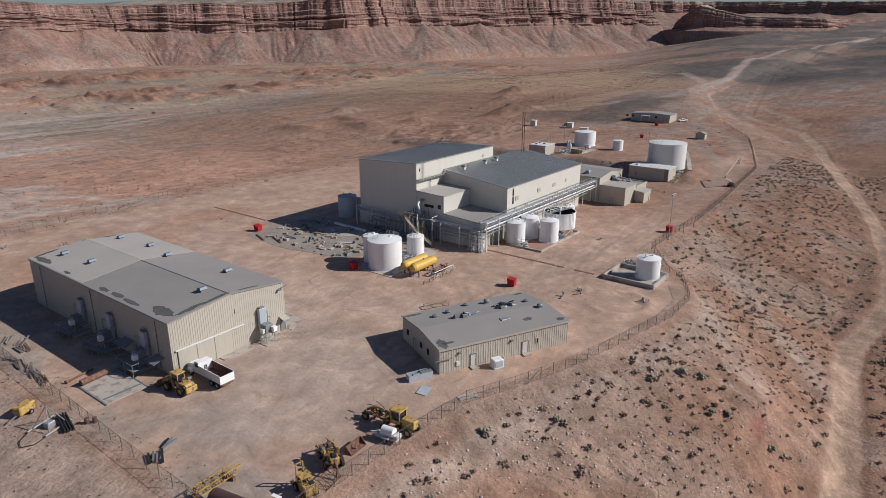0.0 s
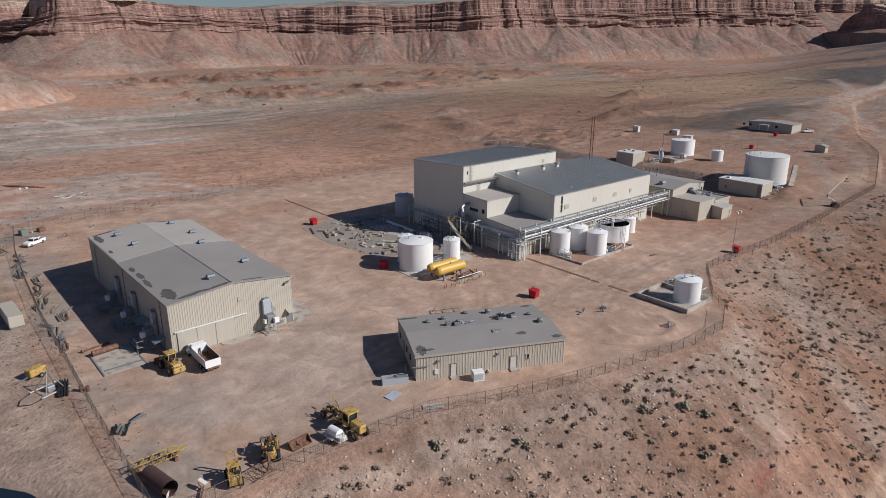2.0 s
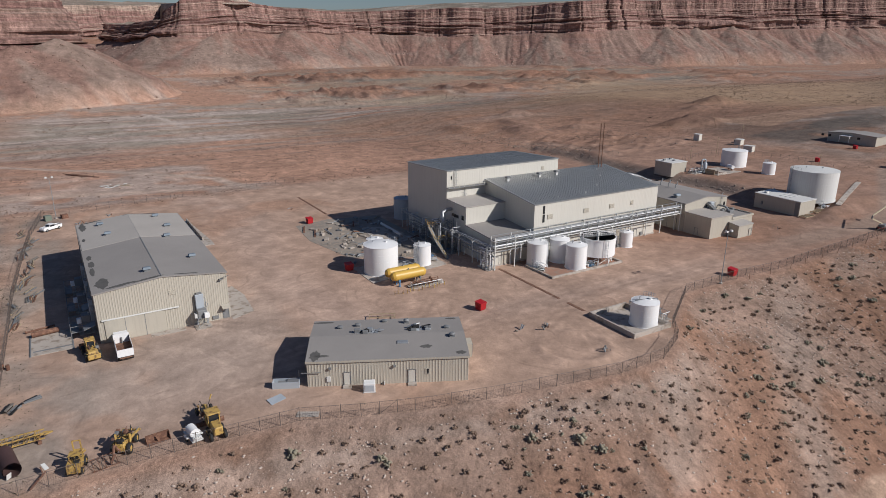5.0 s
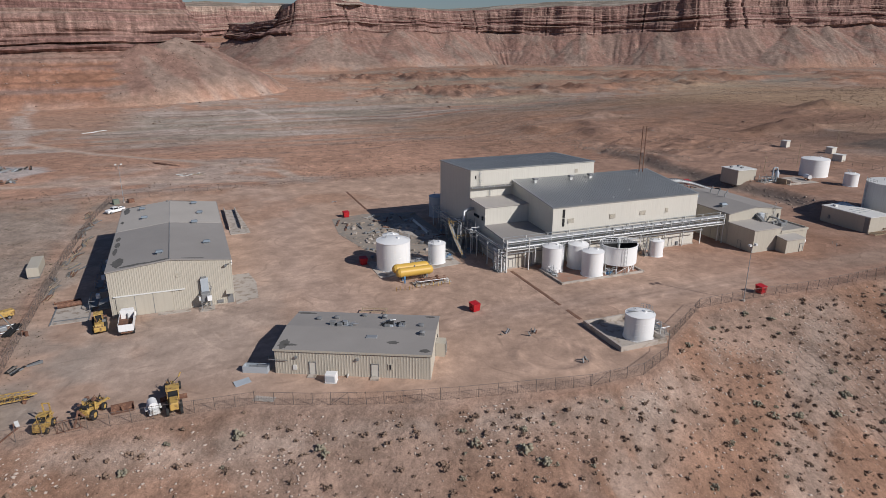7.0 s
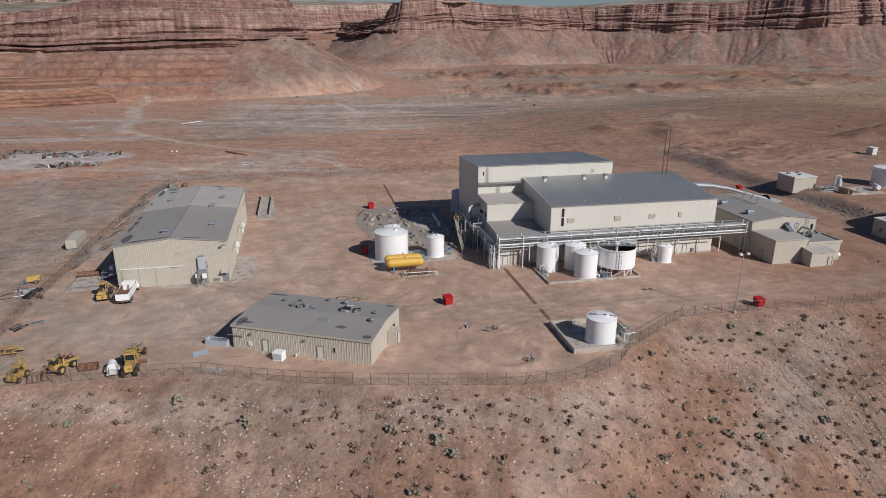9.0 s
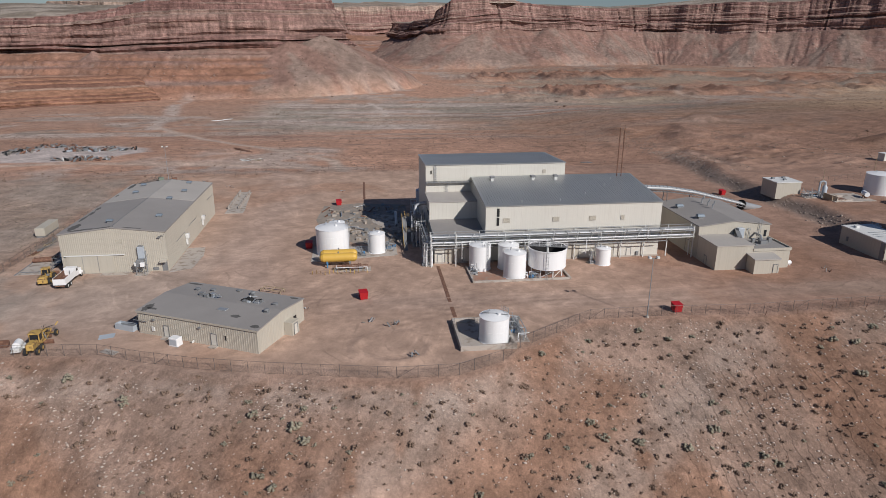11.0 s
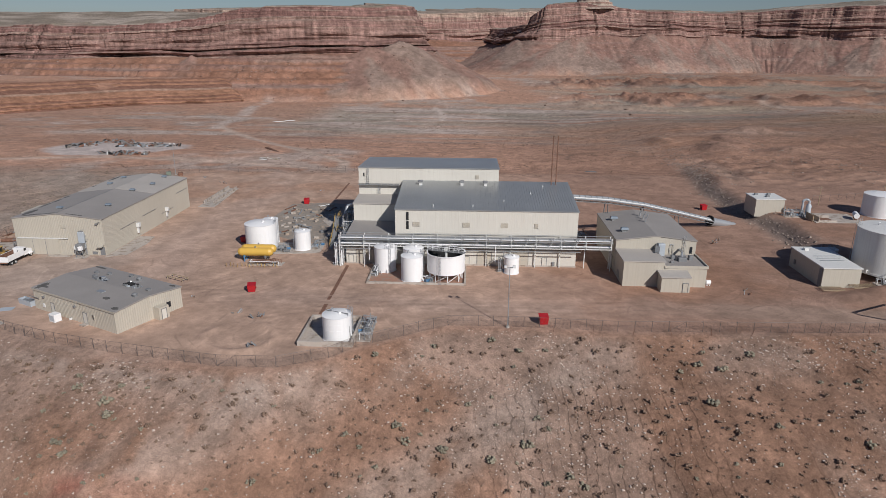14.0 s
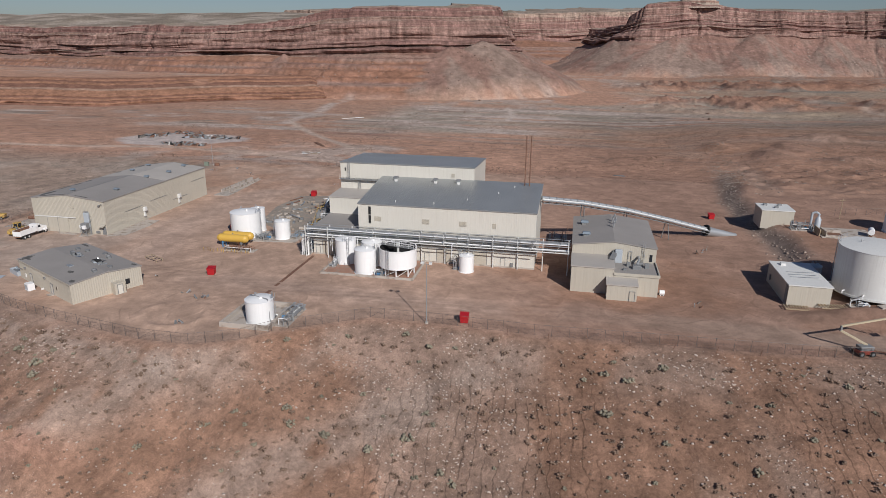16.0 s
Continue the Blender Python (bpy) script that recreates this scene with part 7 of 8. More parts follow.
def wheel_loader(x, y, turn):
    t = thing("wheel_loader", "worn yellow wheel loader beside truck", "loader", x, y, 0, turn)
    part("rear_body", wedge(Geo(), [(-3.0, 0.8), (-0.4, 0.8), (-0.4, 2.0), (-2.7, 1.9), (-3.0, 1.6)], -0.75, 0.75), YELLOW, t)
    part("counterweight", Geo().bbox(-3.3, -1.0, 0.7, -2.9, 1.0, 1.5, 0.1), YELLOW, t)
    part("front_frame", Geo().bbox(0.1, -0.6, 0.7, 1.9, 0.6, 1.6, 0.1), YELLOW, t)
    cab = Geo()
    for cx in (-0.9, 0.5):
        for cy in (-0.6, 0.6):
            cab.slab((cx, cy, 1.9), (cx, cy, 3.1), 0.1, 0.1)
    c = part("cab_frame", cab, YELLOW, t)
    part("cab_roof", Geo().bbox(-1.1, -0.8, 3.1, 0.7, 0.8, 3.25, 0.06), YELLOW, c)
    part("cab_glass", Geo().box(-0.85, -0.58, 1.95, 0.45, 0.58, 3.05), GLASS, c)
    for s in (-0.5, 0.5):
        part("lift_arm", Geo().slab((0.6, s, 1.7), (2.6, s, 1.4), 0.18, 0.4).slab((2.6, s, 1.4), (3.4, s, 0.6), 0.18, 0.4), YELLOW, t)
        part("ram", Geo().cyl((0.8, s * 0.7, 0.9), (2.4, s * 0.7, 1.2), 0.08, 8), STEEL, t)
    part("bucket", wedge(Geo(), [(3.2, 0.1), (4.3, 0.1), (4.25, 0.2), (3.5, 0.25), (3.4, 1.2), (3.2, 1.3)], -1.3, 1.3), RUST, t)
    part("exhaust", Geo().cyl((-1.8, 0.4, 1.9), (-1.8, 0.4, 2.8), 0.07, 8), RUST, t)
    fittings(t, (-2.6, -0.9, 1.0), (3.0, 0.9, 2.1), 22, 3)
    for wx in (-1.9, 1.3):
        for wy in (-1.0, 1.0):
            wheel(t, wx, wy, 0.78, 0.55, rim=YELLOW)


def grader(x, y, turn):
    t = thing("road_grader", "worn yellow road grader at the fence", "grader", x, y, 0, turn)
    part("engine_cover", Geo().bbox(-4.2, -0.6, 1.1, -2.0, 0.6, 2.2, 0.12), YELLOW, t)
    cab = Geo()
    for cx in (-1.9, -0.4):
        for cy in (-0.75, 0.75):
            cab.slab((cx, cy, 1.3), (cx, cy, 3.1), 0.14, 0.14)
    c = part("cab_frame", cab.box(-1.95, -0.8, 1.1, -0.35, 0.8, 1.7), YELLOW, t)
    part("cab_roof", Geo().bbox(-2.1, -0.95, 3.1, -0.2, 0.95, 3.25, 0.05), YELLOW, c)
    part("cab_glass", Geo().box(-1.85, -0.7, 1.75, -0.45, 0.7, 3.0), GLASS, c)
    part("boom", Geo().slab((-0.4, 0, 1.7), (2.6, 0, 2.1), 0.35, 0.35).slab((2.6, 0, 2.1), (4.4, 0, 1.2), 0.35, 0.35), YELLOW, t)
    part("blade", wedge(Geo(), [(0.5, 0.15), (0.75, 0.1), (0.6, 0.5), (0.7, 0.85), (0.55, 0.85), (0.42, 0.5)], -1.9, 1.9), RUST, t)
    part("turntable", Geo().cyl((0.9, 0, 0.8), (0.9, 0, 0.95), 0.75, 20), YELLOW, t)
    for s in (-1, 1):
        part("drawbar", Geo().slab((0.9, s * 0.6, 0.9), (4.0, s * 0.1, 0.9), 0.15, 0.15), YELLOW, t)
        part("lift_ram", Geo().cyl((0.8, s * 0.7, 0.9), (0.5, s * 0.5, 2.4), 0.07, 8), STEEL, t)
        wheel(t, 4.1, s * 1.0, 0.62, 0.35, rim=YELLOW)
        wheel(t, -1.9, s * 0.95, 0.65, 0.4, rim=YELLOW)
        wheel(t, -3.5, s * 0.95, 0.65, 0.4, rim=YELLOW)
    part("axle", Geo().slab((4.1, -1.0, 0.65), (4.1, 1.0, 0.65), 0.2, 0.2), YELLOW, t)
    fittings(t, (-0.2, -1.0, 0.8), (4.4, 1.0, 2.3), 30, 5)
    part("scarifier", Geo().box(2.7, -0.7, 0.4, 2.9, 0.7, 0.8), RUST, t)


def tractor(x, y, turn):
    t = thing("crawler_tractor", "stripped rusty yellow tractor", "tractor", x, y, 0, turn)
    part("body", Geo().bbox(-1.8, -0.6, 0.7, 0.9, 0.6, 1.7, 0.1), YELLOW, t)
    part("grille", Geo().bbox(0.9, -0.55, 0.7, 1.5, 0.55, 1.9, 0.08), RUST, t)
    for s in (-1, 1):
        part("arm", Geo().slab((-0.4, s * 0.95, 1.8), (2.6, s * 0.95, 1.2), 0.2, 0.35), YELLOW, t)
        part("upright", Geo().slab((-0.5, s * 0.85, 0.6), (-0.4, s * 0.9, 2.4), 0.25, 0.25), YELLOW, t)
        wheel(t, -1.2, s * 1.0, 0.75, 0.45, rim=YELLOW)
        wheel(t, 1.4, s * 0.95, 0.6, 0.4, rim=YELLOW)
    part("seat", Geo().bbox(-1.6, -0.35, 1.7, -0.9, 0.35, 2.2, 0.08), DARK, t)
    part("backhoe_frame", Geo().tube([(-1.9, 0.0, 0.9), (-2.6, 0.3, 2.2), (-3.4, 0.2, 1.2), (-3.7, 0.5, 0.3)], 0.16, 6), RUST, t)
    fittings(t, (-1.9, -1.2, 0.9), (2.4, 1.2, 2.3), 34, 7)
    part("crossbar", Geo().slab((2.6, -1.2, 1.15), (2.6, 1.2, 1.15), 0.15, 0.2), YELLOW, t)
    part("hoses", Geo().tube([(-0.2, 0.5, 1.7), (0.4, 0.7, 2.3), (1.4, 0.8, 1.7)], 0.05, 5).tube([(-0.4, -0.5, 1.7), (0.6, -0.7, 2.2), (1.6, -0.8, 1.6)], 0.05, 5), BLACK, t)


def forklift(x, y, turn):
    t = thing("forklift", "faded yellow rough-terrain forklift", "forklift", x, y, 0, turn)
    part("body", wedge(Geo(), [(-2.0, 0.6), (0.9, 0.6), (0.9, 1.2), (-0.2, 1.3), (-0.5, 1.7), (-1.8, 1.75), (-2.0, 1.4)], -0.75, 0.75), YELLOW, t)
    g = Geo()
    for cy in (-0.6, 0.6):
        g.slab((0.5, cy, 1.2), (0.3, cy, 2.3), 0.08, 0.08).slab((-0.8, cy, 1.6), (-0.7, cy, 2.3), 0.08, 0.08)
    part("cage", g.box(-0.85, -0.7, 2.3, 0.45, 0.7, 2.36), YELLOW, t)
    mast = Geo()
    for cy in (-0.45, 0.45):
        mast.slab((1.25, cy, 0.2), (1.05, cy, 3.4), 0.14, 0.18)
    for zz in (0.8, 2.0, 3.3):
        mast.slab((1.15, -0.45, zz), (1.15, 0.45, zz), 0.1, 0.14)
    part("mast", mast, YELLOW, t)
    for cy in (-0.4, 0.4):
        part("fork", Geo().box(1.3, cy - 0.08, 0.12, 2.6, cy + 0.08, 0.2), RUST, t)
    fittings(t, (-1.6, -0.7, 1.2), (1.0, 0.7, 1.9), 14, 9)
    part("seat", Geo().bbox(-0.6, -0.3, 1.5, -0.1, 0.3, 1.95, 0.06), DARK, t)
    for wx, r in ((0.6, 0.6), (-1.4, 0.45)):
        for wy in (-0.8, 0.8):
            wheel(t, wx, wy, r, 0.35, rim=YELLOW)


def pickup(x, y, z, turn, label):
    t = thing("pickup_truck", label, "pickup", x, y, z, turn)
    part("lower_body", Geo().bbox(-2.9, -0.95, 0.42, 2.9, 0.95, 1.05, 0.12), WHITE, t)
    part("bonnet", wedge(Geo(), [(1.2, 1.0), (2.8, 1.0), (2.75, 1.2), (1.3, 1.28)], -0.88, 0.88), WHITE, t)
    cab = part("cab", wedge(Geo(), [(-0.9, 1.0), (1.35, 1.0), (0.75, 1.8), (-0.7, 1.84)], -0.85, 0.85), WHITE, t)
    part("windscreen", Geo().add([(1.34, -0.75, 1.08), (1.34, 0.75, 1.08), (0.82, 0.72, 1.74), (0.82, -0.72, 1.74)], [(0, 1, 2, 3)]), GLASS, cab)
    for s in (-1, 1):
        part("side_window", wedge(Geo(), [(-0.65, 1.2), (1.05, 1.2), (0.65, 1.7), (-0.6, 1.72)], s * 0.86 - 0.005, s * 0.86 + 0.005), GLASS, cab)
        part("bed_side", Geo().box(-2.9, s * 0.9 - 0.05, 1.05, -0.95, s * 0.9 + 0.05, 1.3), WHITE, t)
        for wx in (1.9, -1.8):
            wheel(t, wx, s * 0.85, 0.4, 0.26, rim=STEEL)
    part("bed_floor", Geo().box(-2.85, -0.85, 1.06, -0.95, 0.85, 1.1), DULL, t)
    part("tailgate", Geo().box(-2.95, -0.9, 1.05, -2.85, 0.9, 1.3), WHITE, t)
    part("bumper", Geo().box(2.9, -0.9, 0.45, 3.0, 0.9, 0.7), STEEL, t)


dump_truck(-93.1, -2.7, 90)
wheel_loader(-98.0, -1.8, 96)
grader(-85.2, -34.6, 92)
tractor(-96.2, -33.8, 65)
forklift(-101.9, -35.3, 75)
pickup(-101.8, 89.6, 0, 217, "white extended-cab pickup behind workshop")
pickup(247.6, 33.5, ground_z(247.6, 33.5), 150, "white pickup parked at the site office")

t = thing("water_trailer", "white water tank on a small trailer", "trailer", -88.0, -36.4, 0, 100)
part("frame", Geo().box(-1.7, -0.75, 0.55, 1.7, 0.75, 0.7).slab((1.7, 0, 0.62), (2.9, 0, 0.5), 0.12, 0.12).slab((1.7, -0.7, 0.62), (2.8, 0, 0.5), 0.08, 0.08), OFFWHITE, t)
part("tank", Geo().cyl((-0.9, 0, 1.35), (0.9, 0, 1.35), 0.68, 24), WHITE, t)
part("pump_box", Geo().bbox(-1.7, -0.6, 0.7, -1.0, 0.6, 1.2, 0.05), OFFWHITE, t)
for s in (-1, 1):
    part("fender", Geo().bbox(-0.6, s * 0.95 - 0.18, 0.75, 0.6, s * 0.95 + 0.18, 0.9, 0.06), OFFWHITE, t)
    wheel(t, 0.0, s * 0.95, 0.38, 0.25)
t = thing("loader_bucket", "loose rusty loader bucket on the ground", "bucket", -92.2, -34.4, 0, 5)
part("shell", wedge(Geo(), [(-1.4 + 1.4, 0.05), (1.0, 0.0), (1.0, 0.08), (0.2, 0.15), (0.1, 0.95), (-0.05, 1.0), (-0.15, 0.4)], -0.02, 0.02).add([(-1.5, -0.5, 0), (1.5, -0.5, 0), (1.5, 0.5, 0.05), (-1.5, 0.5, 0.05), (-1.5, 0.6, 1.0), (1.5, 0.6, 1.0)], [(0, 1, 2, 3), (3, 2, 5, 4)]), RUST, t)
for s in (-1.5, 1.5):
    part("cheek", Geo().add([(s, -0.5, 0), (s, 0.5, 0.02), (s, 0.6, 1.0), (s, 0.2, 0.8), (s + 0.06, -0.5, 0), (s + 0.06, 0.5, 0.02), (s + 0.06, 0.6, 1.0), (s + 0.06, 0.2, 0.8)], [(0, 1, 2, 3), (7, 6, 5, 4), (0, 4, 5, 1), (1, 5, 6, 2), (2, 6, 7, 3), (3, 7, 4, 0)]), RUST, t)
part("back_plate", Geo().box(-1.5, 0.58, 0.0, 1.5, 0.66, 1.0), RUST, t)
t = thing("steel_rack", "rusty steel work frame on the ground", "frame", -98.9, -36.4, 0, 10)
for i in range(5):
    part("bar", Geo().slab((-1.4 + 0.7 * i, -0.8, 0.1), (-1.4 + 0.7 * i, 0.8, 0.9), 0.08, 0.08), RUST, t)
part("rail", Geo().slab((-1.6, -0.8, 0.1), (1.6, -0.8, 0.1), 0.1, 0.1), RUST, t)
part("rail", Geo().slab((-1.6, 0.8, 0.9), (1.6, 0.8, 0.9), 0.1, 0.1), RUST, t)
t = thing("hitch_frame", "rusty drawbar with white plate", "frame", -106.0, -35.6, 0, 60)
part("beam", Geo().slab((-2.2, 0, 0.3), (1.2, 0, 0.4), 0.18, 0.18).slab((0.6, 0, 0.4), (1.2, 0.6, 1.0), 0.12, 0.12), RUST, t)
part("plate", Geo().slab((0.9, -0.4, 0.9), (1.6, 0.5, 1.2), 0.5, 0.06), OFFWHITE, t)
mast = thing("lattice_boom", "yellow lattice crane boom on blocks", "boom", -108.2, -26.2, 0.5, 2)
for cy in (-0.65, 0.65):
    for zz in (0.1, 0.9):
        part("chord", Geo().slab((-2.9, cy, zz), (2.9, cy * 0.8, zz), 0.12, 0.12), YELLOW, mast)
for i in range(9):
    a = -2.8 + i * 0.62
    for zz in (0.1, 0.9):
        part("lacing", Geo().slab((a, -0.65, zz), (a + (0.7 if i % 2 else 0.0), 0.62, zz), 0.07, 0.07), YELLOW, mast)
    for cy in (-0.65, 0.65):
        part("lacing", Geo().slab((a, cy, 0.1), (a + 0.35, cy, 0.9), 0.06, 0.06), YELLOW, mast)
part("tip", Geo().slab((2.8, -0.4, 0.5), (3.9, 0, 0.5), 0.15, 0.15).slab((2.8, 0.4, 0.5), (3.9, 0, 0.5), 0.15, 0.15), YELLOW, mast)
part("block", Geo().box(-2.6, -0.9, -0.55, -2.2, 0.9, 0.05), RUST, mast)
part("block", Geo().box(2.0, -0.9, -0.55, 2.4, 0.9, 0.05), RUST, mast)
t = thing("steel_culvert", "large brown steel culvert pipe lying on dirt", "pipe", -109.4, -31.0, 0, -78)
g = Geo().cyl((-2.4, 0, 1.05), (2.4, 0, 1.05), 1.05, 32, None, False)
g.cyl((2.4, 0, 1.05), (-2.4, 0, 1.05), 0.98, 32, None, False)
part("shell", g, mat("brown_primer", (0.085, 0.045, 0.042), 0.7, 0.1, 0.25, 1.2, 9, 0.1), t)
part("end_sheet", Geo().slab((2.45, -0.5, 0.1), (2.6, -0.4, 0.9), 0.7, 0.04), OFFWHITE, t)

BOOM_CREAM = mat("cream_boom_paint", (0.55, 0.47, 0.33), 0.55, 0, 0.12, 1.5, 9, 0.04)
lift = thing("boom_lift", "articulated cream boom lift with dark red base", "boom lift", 103.0, -31.4, ground_z(103, -31.4), 15)
part("chassis", Geo().bbox(-1.4, -0.95, 0.45, 1.4, 0.95, 1.05, 0.1), mat("dark_red_paint", (0.22, 0.045, 0.03), 0.5, 0, 0.15, 1.5, 8, 0.05), lift)
part("turret", Geo().bbox(-1.1, -0.8, 1.05, 1.3, 0.8, 1.75, 0.1), DULL, lift)
part("lower_arm", Geo().slab((0.6, 0.2, 1.7), (-3.2, 2.4, 3.6), 0.32, 0.32), BOOM_CREAM, lift)
part("link", Geo().slab((-3.2, 2.4, 3.5), (-3.1, 2.4, 4.5), 0.35, 0.35), DULL, lift)
part("upper_arm", Geo().slab((-3.2, 2.4, 4.4), (8.6, -1.4, 8.6), 0.28, 0.3), BOOM_CREAM, lift)
part("jib", Geo().slab((8.6, -1.4, 8.6), (10.2, -1.6, 7.2), 0.25, 0.25), RUST, lift)
bas = Geo().box(10.2, -2.2, 6.5, 11.8, -1.0, 6.6)
for a, b in ((10.2, -2.2), (11.8, -2.2), (11.8, -1.0), (10.2, -1.0)):
    bas.slab((a, b, 6.5), (a, b, 7.6), 0.06, 0.06)
bas.tube([(10.2, -2.2, 7.6), (11.8, -2.2, 7.6), (11.8, -1.0, 7.6), (10.2, -1.0, 7.6), (10.2, -2.2, 7.6)], 0.04, 5)
part("basket", bas, RUST, lift)
for wx in (-1.0, 1.0):
    for wy in (-1.0, 1.0):
        wheel(lift, wx, wy, 0.5, 0.4)
part("outrigger", Geo().slab((1.2, 0, 0.8), (4.4, -0.4, 0.3), 0.2, 0.2).slab((4.0, -1.0, 0.3), (4.6, 0.4, 0.3), 0.2, 0.2), RUST, lift)

# ---- loose things round the low building and the yard ----
t = thing("equipment_skid", "grey steel trough skid on the ground", "skid", -72.6, -29.2, 0, -26)
part("trough", Geo().box(-2.0, -0.7, 0.0, 2.0, -0.62, 1.1).box(-2.0, 0.62, 0.0, 2.0, 0.7, 1.1).box(-2.0, -0.62, 0.1, 2.0, 0.62, 0.25).box(-2.08, -0.7, 0, -2.0, 0.7, 1.1).box(2.0, -0.7, 0, 2.08, 0.7, 1.1), PALEBLUE, t)
part("motor", Geo().cyl((-1.2, 0, 0.7), (0.2, 0, 0.7), 0.32, 12), DULL, t)
part("lid", Geo().slab((0.2, 0, 1.05), (2.0, 0, 1.05), 1.2, 0.06), DULL, t)
part("post", Geo().slab((1.9, 0.8, 0), (1.9, 0.8, 2.4), 0.1, 0.1), DULL, t)
t = thing("metal_sheet", "loose pale grey metal sheet on dirt", "sheet", -75.2, -32.2, 0.02, 20)
part("sheet", Geo().add([(-1.4, -0.8, 0), (1.2, -0.9, 0.02), (1.5, 0.8, 0.05), (-1.1, 0.9, 0.1), (-1.4, -0.8, 0.04), (1.2, -0.9, 0.06), (1.5, 0.8, 0.09), (-1.1, 0.9, 0.14)], [(3, 2, 1, 0), (4, 5, 6, 7), (0, 1, 5, 4), (1, 2, 6, 5), (2, 3, 7, 6), (3, 0, 4, 7)]), PALEBLUE, t)
t = thing("ground_cooler", "white louvred cooler box on the ground", "air cooler", -61.9, -37.0, 0, -26)
part("casing", Geo().bbox(-0.9, -0.7, 0.05, 0.9, 0.7, 1.55, 0.06), WHITE, t)
part("grille", Geo().box(-0.7, -0.74, 0.25, 0.7, -0.71, 1.3), PALEBLUE, t)
part("base", Geo().box(-1.0, -0.8, -0.05, 1.0, 0.8, 0.05), CONCRETE, t)
t = thing("metal_sheet", "loose grey sheet leaning at the fence", "sheet", -72.5, -38.6, 0.05, -30)
part("sheet", Geo().box(-1.6, -0.7, 0, 1.6, 0.7, 0.06), CONCRETE, t)
t = thing("trestle", "pale timber trestle frame by the road", "frame", -48.2, -13.6, 0, -26)
for yy in (-0.8, 0.8):
    part("rail", Geo().slab((-2.6, yy, 0.7), (2.6, yy, 0.7), 0.14, 0.14), WOOD, t)
    for xx in (-2.4, 2.4):
        part("leg", Geo().slab((xx, yy, 0), (xx, yy, 0.7), 0.12, 0.12), WOOD, t)
for xx in (-2.4, 0, 2.4):
    part("tie", Geo().slab((xx, -0.8, 0.65), (xx, 0.8, 0.65), 0.12, 0.12), WOOD, t)
for x, y, n, lab in ((-27.8, -31.5, 3, "small rusty stand pipe on the yard"), (-23.3, -33.0, 7, "small heap of grey scrap pipe"), (-20.4, -46.4, 6, "dark crumpled cover on the ground"), (-40.5, -24.0, 2, "short stand pipe by the road"), (78.0, -15.0, 4, "small rusty pipe stand"), (84.0, 22.0, 4, "rusty valve stand near the bank"), (86.0, 24.5, 3, "pale block and posts near the bank"), (-75.0, 88.0, 6, "low scrap rack behind workshop"), (-86.0, 98.0, 6, "scrap stacked along the rear fence"), (-94.0, 92.0, 6, "scrap timber near the pole"), (-36.0, 78.0, 3, "small rusty valve box on dirt")):
    q = random.Random(int(x * 3 + y))
    t = thing("scrap_heap", lab, "scrap", x, y, 0.0, q.uniform(0, 90))
    for i in range(n):
        a, b = q.uniform(-1.3, 1.3), q.uniform(-0.7, 0.7)
        part("scrap", Geo().slab((a, b, 0.05), (a + q.uniform(-0.9, 0.9), b + q.uniform(-0.6, 0.6), q.uniform(0.15, 1.0)), q.uniform(0.08, 0.3), q.uniform(0.06, 0.25)), q.choice([RUST, DULL, JUNK, STEEL]), t)

# west side: trailer, compressor, racks and scrap outside and along the fence
t = thing("box_trailer", "weathered cream box trailer outside the fence", "trailer", -114.6, 37.0, ground_z(-114.6, 37), 92)
part("body", Geo().bbox(-4.6, -1.25, 0.5, 4.6, 1.25, 2.6, 0.08), TAN, t)
part("skirt", Geo().box(-4.4, -1.1, -0.1, 4.4, 1.1, 0.5), DULL, t)
t = thing("air_compressor", "yellow towed air compressor", "compressor", -115.2, 9.8, ground_z(-115.2, 9.8), 25)
part("hood", Geo().bbox(-1.5, -0.75, 0.6, 1.3, 0.75, 1.7, 0.15), YELLOW, t)
part("drawbar", Geo().slab((-1.5, 0, 0.6), (-3.2, 0, 0.4), 0.15, 0.12), DULL, t)
for s in (-1, 1):
    wheel(t, 0.2, s * 0.8, 0.38, 0.25)
t = thing("well_frame", "welded pipe A-frame with pale tubes", "frame", -114.6, 3.4, ground_z(-114.6, 3.4), 20)
for sx in (-1.6, 1.6):
    part("leg", Geo().tube([(sx, -1.6, 0), (0, 0, 3.4), (sx, 1.6, 0)], 0.07, 6), DULL, t)
for yy in (-1.6, 1.6):
    part("tube", Geo().cyl((-2.2, yy, 0.25), (2.2, yy, 0.25), 0.13, 8), STEEL, t)
part("pump", Geo().bbox(-0.6, -0.5, 0.1, 0.6, 0.5, 0.9, 0.1), STEEL, t)
part("hose", Geo().tube([(-2.2, 1.6, 0.1), (-4.0, 1.0, 0.1), (-5.0, -0.4, 0.1), (-4.0, -1.6, 0.1), (-2.2, -1.6, 0.1)], 0.06, 6), BLACK, t)
t = thing("beam_stack", "dark steel beams stacked by the fence", "beams", -112.9, 2.4, 0, 78)
for i in range(4):
    part("beam", Geo().box(-2.6, -0.6 + i * 0.36, 0.1 + 0.1 * (i % 2), 2.6, -0.4 + i * 0.36, 0.5 + 0.1 * (i % 2)), DARK, t)
for x, y in ((-111.0, 0.2), (-110.2, -0.5)):
    t = thing("steel_drum", "rusty dark steel drum", "drum", x, y, 0, 0, "drums by the fence")
    part("drum", Geo().lathe([(0.001, 0), (0.3, 0), (0.3, 0.3), (0.315, 0.31), (0.3, 0.32), (0.3, 0.6), (0.315, 0.61), (0.3, 0.62), (0.3, 0.9), (0.001, 0.88)], 18), RUST, t)
t = thing("pipe_length", "large rusty pipe on timber blocks", "pipe", -104.6, 11.4, 0.1, 8)
